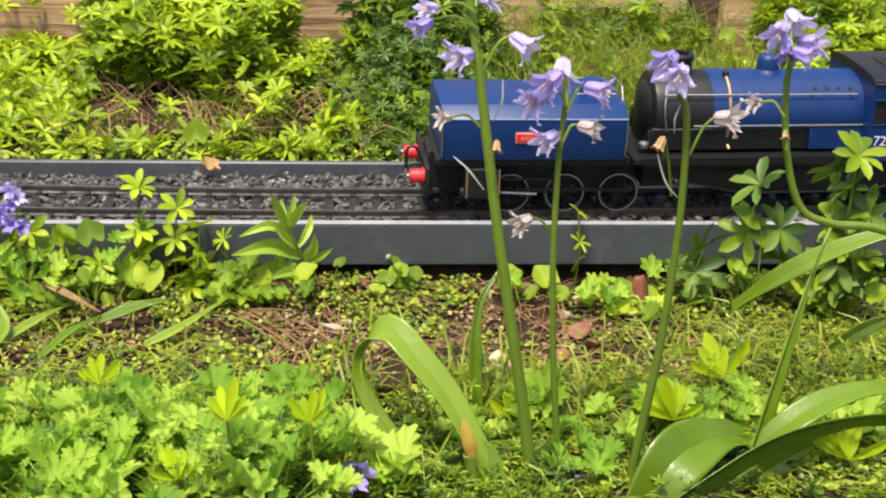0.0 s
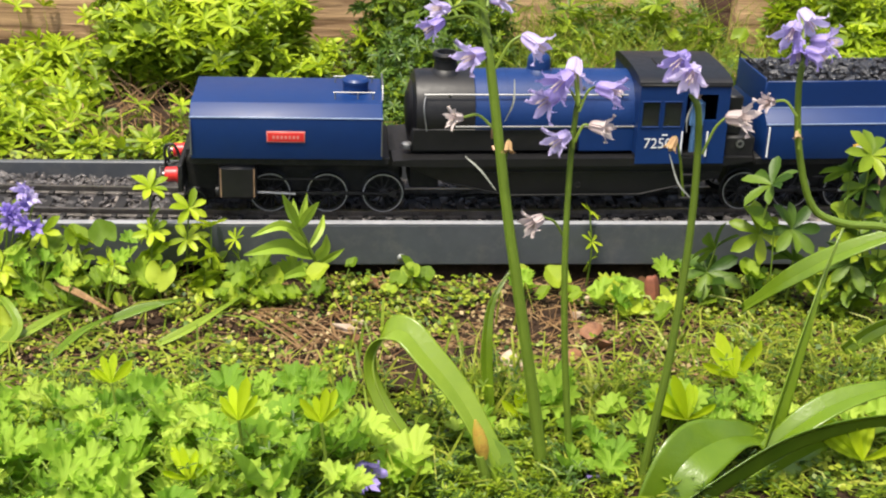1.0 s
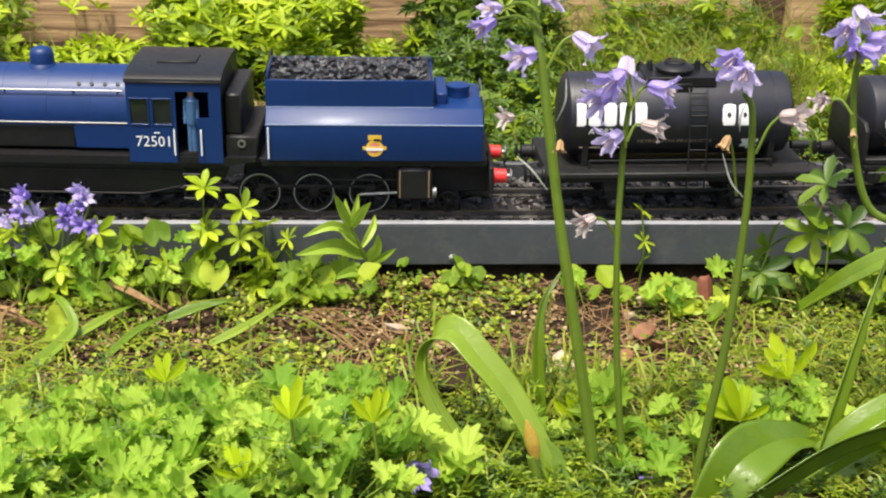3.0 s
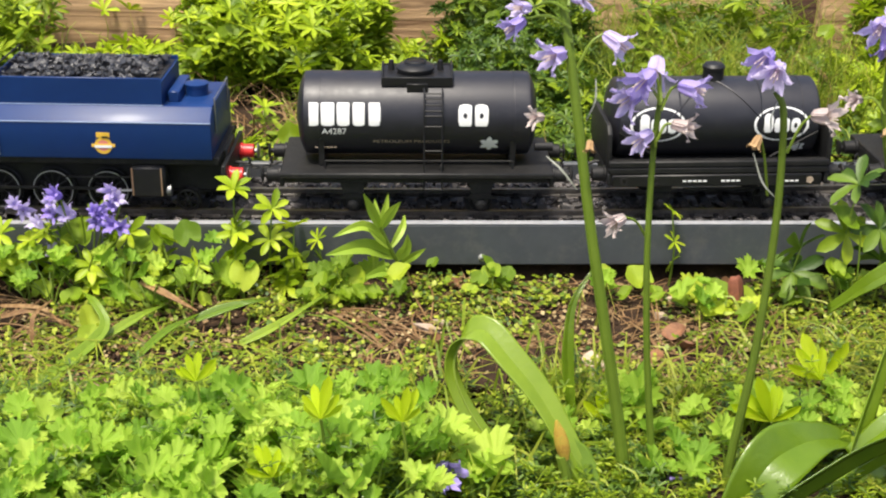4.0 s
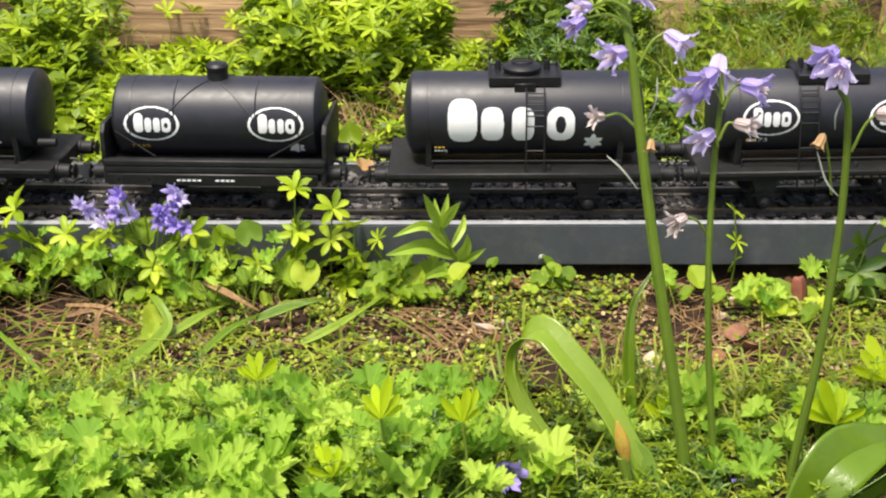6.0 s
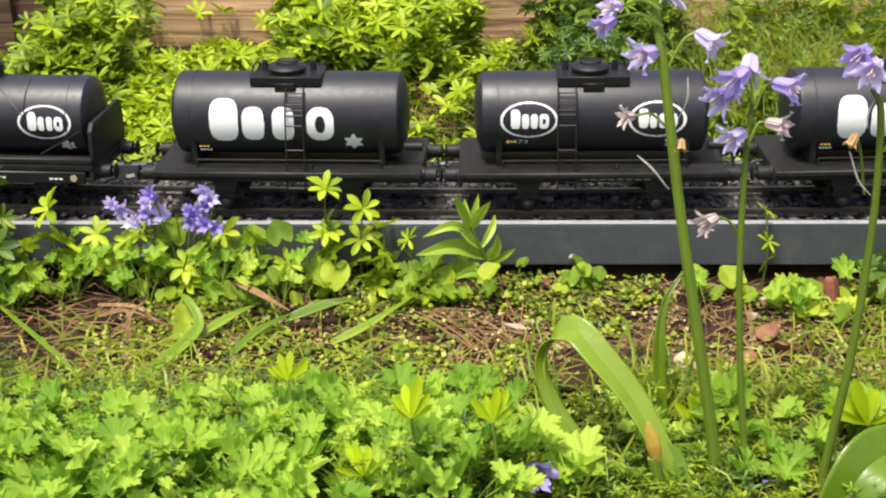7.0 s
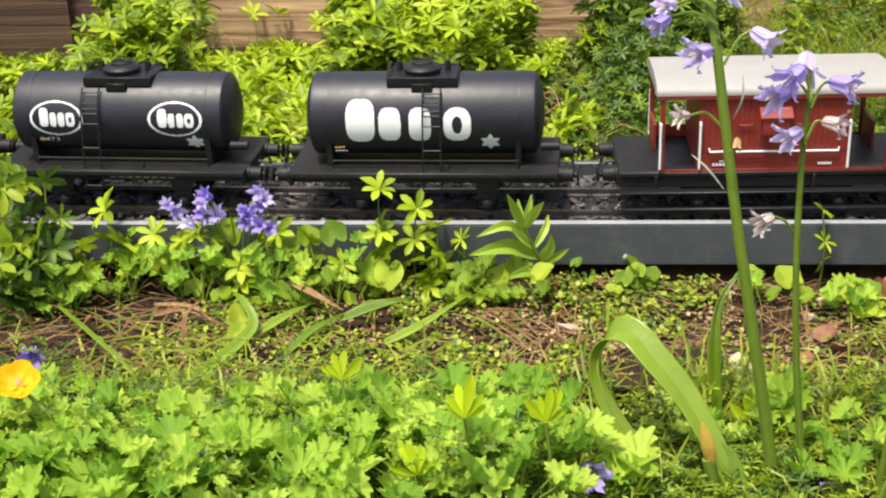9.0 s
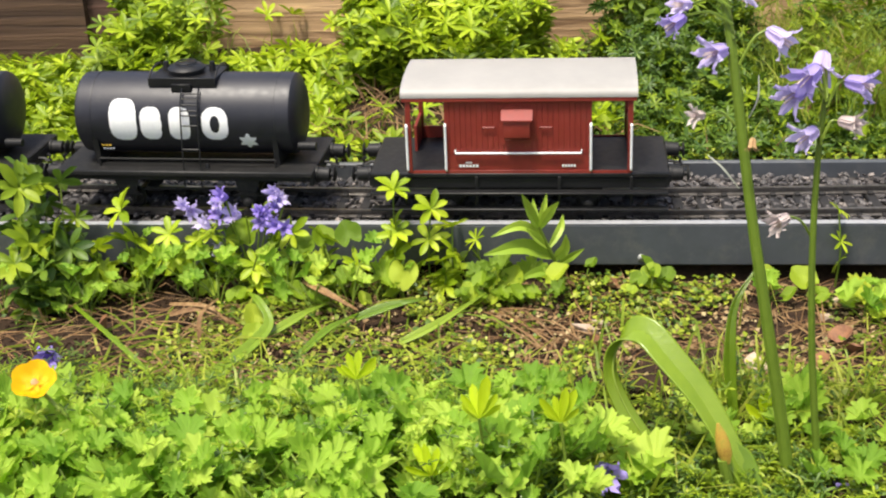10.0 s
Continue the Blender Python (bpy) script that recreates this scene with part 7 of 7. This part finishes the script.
        if x > 0.0 and y < 0.390:
            h *= 0.4
        if -0.01 < x < 0.13 and y > 0.385 and q.random() < 0.7 or bare_earth(x, y):
            continue
        for k in range(4):
            # Two stems in five get a deep green that stands for shade.
            whorl(fine_deep if i % 5 < 2 else fine, (x + q.uniform(-0.002, 0.002), y, z + h * (k + 1) / 4), 0.0042, 5, 25, (q.uniform(-20, 20), q.uniform(-20, 20)), q=q)
    fine_deep.stuff("feathery_weed", LEAF_DEEP, "feathery weed in a dark green that stands for shade", "weed")
    fine.stuff("feathery_weed", LEAF_MID, "feathery fine-leaved weed between larger leaves", "weed")


ground_cover()


BUSHES = [(-0.322, -0.265, 1.0), (-0.152, -0.023, 1.0), (0.030, 0.122, 0.95), (0.157, 0.282, 0.7), (0.330, 0.46, 0.9)]


def bush_height(x, y):
    """How tall the bank's growth stands: low by the track, tall in clumps before the timber."""
    k = max(0.0, min(1.0, (y - 0.68) / 0.14))
    tall = max([h for a, b, h in BUSHES if a < x < b], default=0.0)
    edge = 0.5 + 0.5 * patch(x, y, 20, 9.0)
    return 0.012 + 0.016 * k * edge + 0.055 * k * tall * (0.55 + 0.45 * edge)


def bank():
    q = random.Random(41)
    lime, mid, deep, stem, rnd, straw = Cloud(), Cloud(), Cloud(), Cloud(), Cloud(), Cloud()
    for i in range(3400):
        x, y = q.uniform(-0.46, 0.48), 0.655 + 0.228 * q.random() ** 0.75
        grassy = 0.15 < x < 0.29
        dark = 0.03 < x < 0.15
        if patch(x, y, 11, 12.0) > 0.22 and y < 0.86:
            continue
        if -0.15 < x < 0.0 and 0.675 < y < 0.775 and q.random() < 0.86:
            continue
        if grassy and q.random() < 0.9:
            continue
        if x < -0.325 and y > 0.835:
            continue
        if y > 0.80 and not any(a < x < b for a, b, _ in BUSHES) and (y > 0.845 or q.random() < 0.5):
            continue
        h = bush_height(x, y) * q.uniform(0.55, 1.1)
        z0 = ground_z(x, y)
        lx, ly = q.uniform(-0.3, 0.3) * h, q.uniform(-0.5, 0.2) * h
        stem.blade([(x, y, z0), (x + lx * 0.4, y + ly * 0.4, z0 + h * 0.6), (x + lx, y + ly, z0 + h)], 0.0010)
        n = 1 + int(h / 0.014)
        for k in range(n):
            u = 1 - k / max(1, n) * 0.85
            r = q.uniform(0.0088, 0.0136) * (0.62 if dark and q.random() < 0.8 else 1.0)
            # Shade put into the leaf colour: lower whorls and the left end darker.
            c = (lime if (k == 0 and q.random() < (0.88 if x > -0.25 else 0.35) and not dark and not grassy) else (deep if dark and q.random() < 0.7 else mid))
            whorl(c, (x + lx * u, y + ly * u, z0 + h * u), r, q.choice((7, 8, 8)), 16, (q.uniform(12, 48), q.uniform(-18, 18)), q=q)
    for i in range(1700):
        x, y = (q.gauss(0.075, 0.030) if i < 900 else q.gauss(0.215, 0.045)), q.uniform(0.67, 0.88)
        z0, h = ground_z(x, y), bush_height(x, y) * q.uniform(0.4, 1.0)
        for k in range(3):
            whorl(deep if q.random() < 0.8 else mid, (x + q.uniform(-0.004, 0.004), y - 0.004 * k, z0 + h * (1 - 0.25 * k)), q.uniform(0.0040, 0.0070), 7, 20, (q.uniform(5, 50), q.uniform(-25, 25)), q=q)
    # a few tips standing before the timber, and dead twigs in the gap
    for x, z in TIPS:
        stem.blade([(x, 0.89, 0.003), (x + 0.002, 0.89, z * 0.6), (x, 0.89, z)], 0.0012)
        whorl(lime, (x, 0.89, z), 0.012, 8, 25, (30, 5), q=q)
    twigs = Cloud()
    for i in range(190):
        x, y = q.uniform(-0.17, 0.02), q.uniform(0.67, 0.79)
        z, a, L = ground_z(x, y), q.uniform(0, 6.28), q.uniform(0.015, 0.05)
        twigs.blade([(x, y, z), (x + 0.5 * L * math.cos(a), y + 0.3 * L * math.sin(a), z + q.uniform(0.005, 0.022)), (x + L * math.cos(a), y + 0.5 * L * math.sin(a), z + q.uniform(0.0, 0.025))], q.uniform(0.0008, 0.0016))
    twigs.stuff("dry_twigs", STRAW, "dead brown twigs tangled on the bank", "twig")
    # creeping leaves close behind the track
    low, low2 = Cloud(), Cloud()
    for i in range(16000):
        x, y = q.uniform(-0.46, 0.48), 0.652 + 0.22 * q.random() ** 1.4
        if patch(x, y, 14, 22.0) > 0.25:
            continue
        m = pose(x, y, ground_z(x, y) + q.uniform(0.0, 0.007), q.uniform(0, 50), q.uniform(-30, 30), q.uniform(0, 360))
        (low if q.random() < 0.7 else low2).add(TINY, size(m, q.uniform(0.0028, 0.0060)))
    low.stuff("creeping_cover", MOSS, "tiny creeping leaves behind the track", "ground cover")
    low2.stuff("creeping_cover", LEAF_DEEP, "tiny dark leaves behind the track", "ground cover")
    for i in range(330):
        x, y = q.uniform(-0.46, 0.48), q.uniform(0.66, 0.88)
        if x < -0.325 and y > 0.83 or (q.random() < 0.45 and not x > 0.29) or (y > 0.80 and not any(a < x < b for a, b, _ in BUSHES)):
            continue
        h = bush_height(x, y) * q.uniform(0.5, 1.15)
        rnd.add(q.choice((ROUND, LOBED, ROUND)), size(pose(x, y, ground_z(x, y) + h, q.uniform(15, 60), q.uniform(-25, 25), q.uniform(-90, 90)), q.uniform(0.008, 0.0155)))
    grass = Cloud()
    for i in range(4200):
        g = q.random() < 0.78
        x, y = (q.gauss(0.215, 0.045), q.uniform(0.70, 0.885)) if g else (q.uniform(-0.46, 0.48), q.uniform(0.66, 0.88))
        z, h, L, a = ground_z(x, y), q.uniform(0.01, 0.055 if g else 0.022), q.uniform(0.01, 0.04), q.uniform(0, 6.28)
        (grass if q.random() < 0.92 else straw).blade([(x, y, z), (x + 0.3 * L * math.cos(a), y + 0.3 * L * math.sin(a), z + 0.7 * h), (x + L * math.cos(a), y + L * math.sin(a), z + h)], q.uniform(0.0005, 0.0013))
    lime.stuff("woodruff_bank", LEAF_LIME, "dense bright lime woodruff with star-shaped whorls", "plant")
    mid.stuff("woodruff_bank", LEAF_MID, "woodruff leaves lower in the bank, darker green for shade", "plant")
    deep.stuff("dark_foliage", LEAF_DEEP, "dark green fine-leaved foliage on the bank", "plant")
    stem.stuff("woodruff_stems", GRASS, "thin green stems of the bank's plants", "plant")
    rnd.stuff("round_leaves", LEAF_MID, "rounded weed leaves scattered over the bank", "plant")
    grass.stuff("grass", GRASS, "tangled grass blades on the bank", "grass")
    straw.stuff("dry_grass", STRAW, "dry straw-coloured stems on the bank", "grass")


bank()
scatter_ballast()
motions()
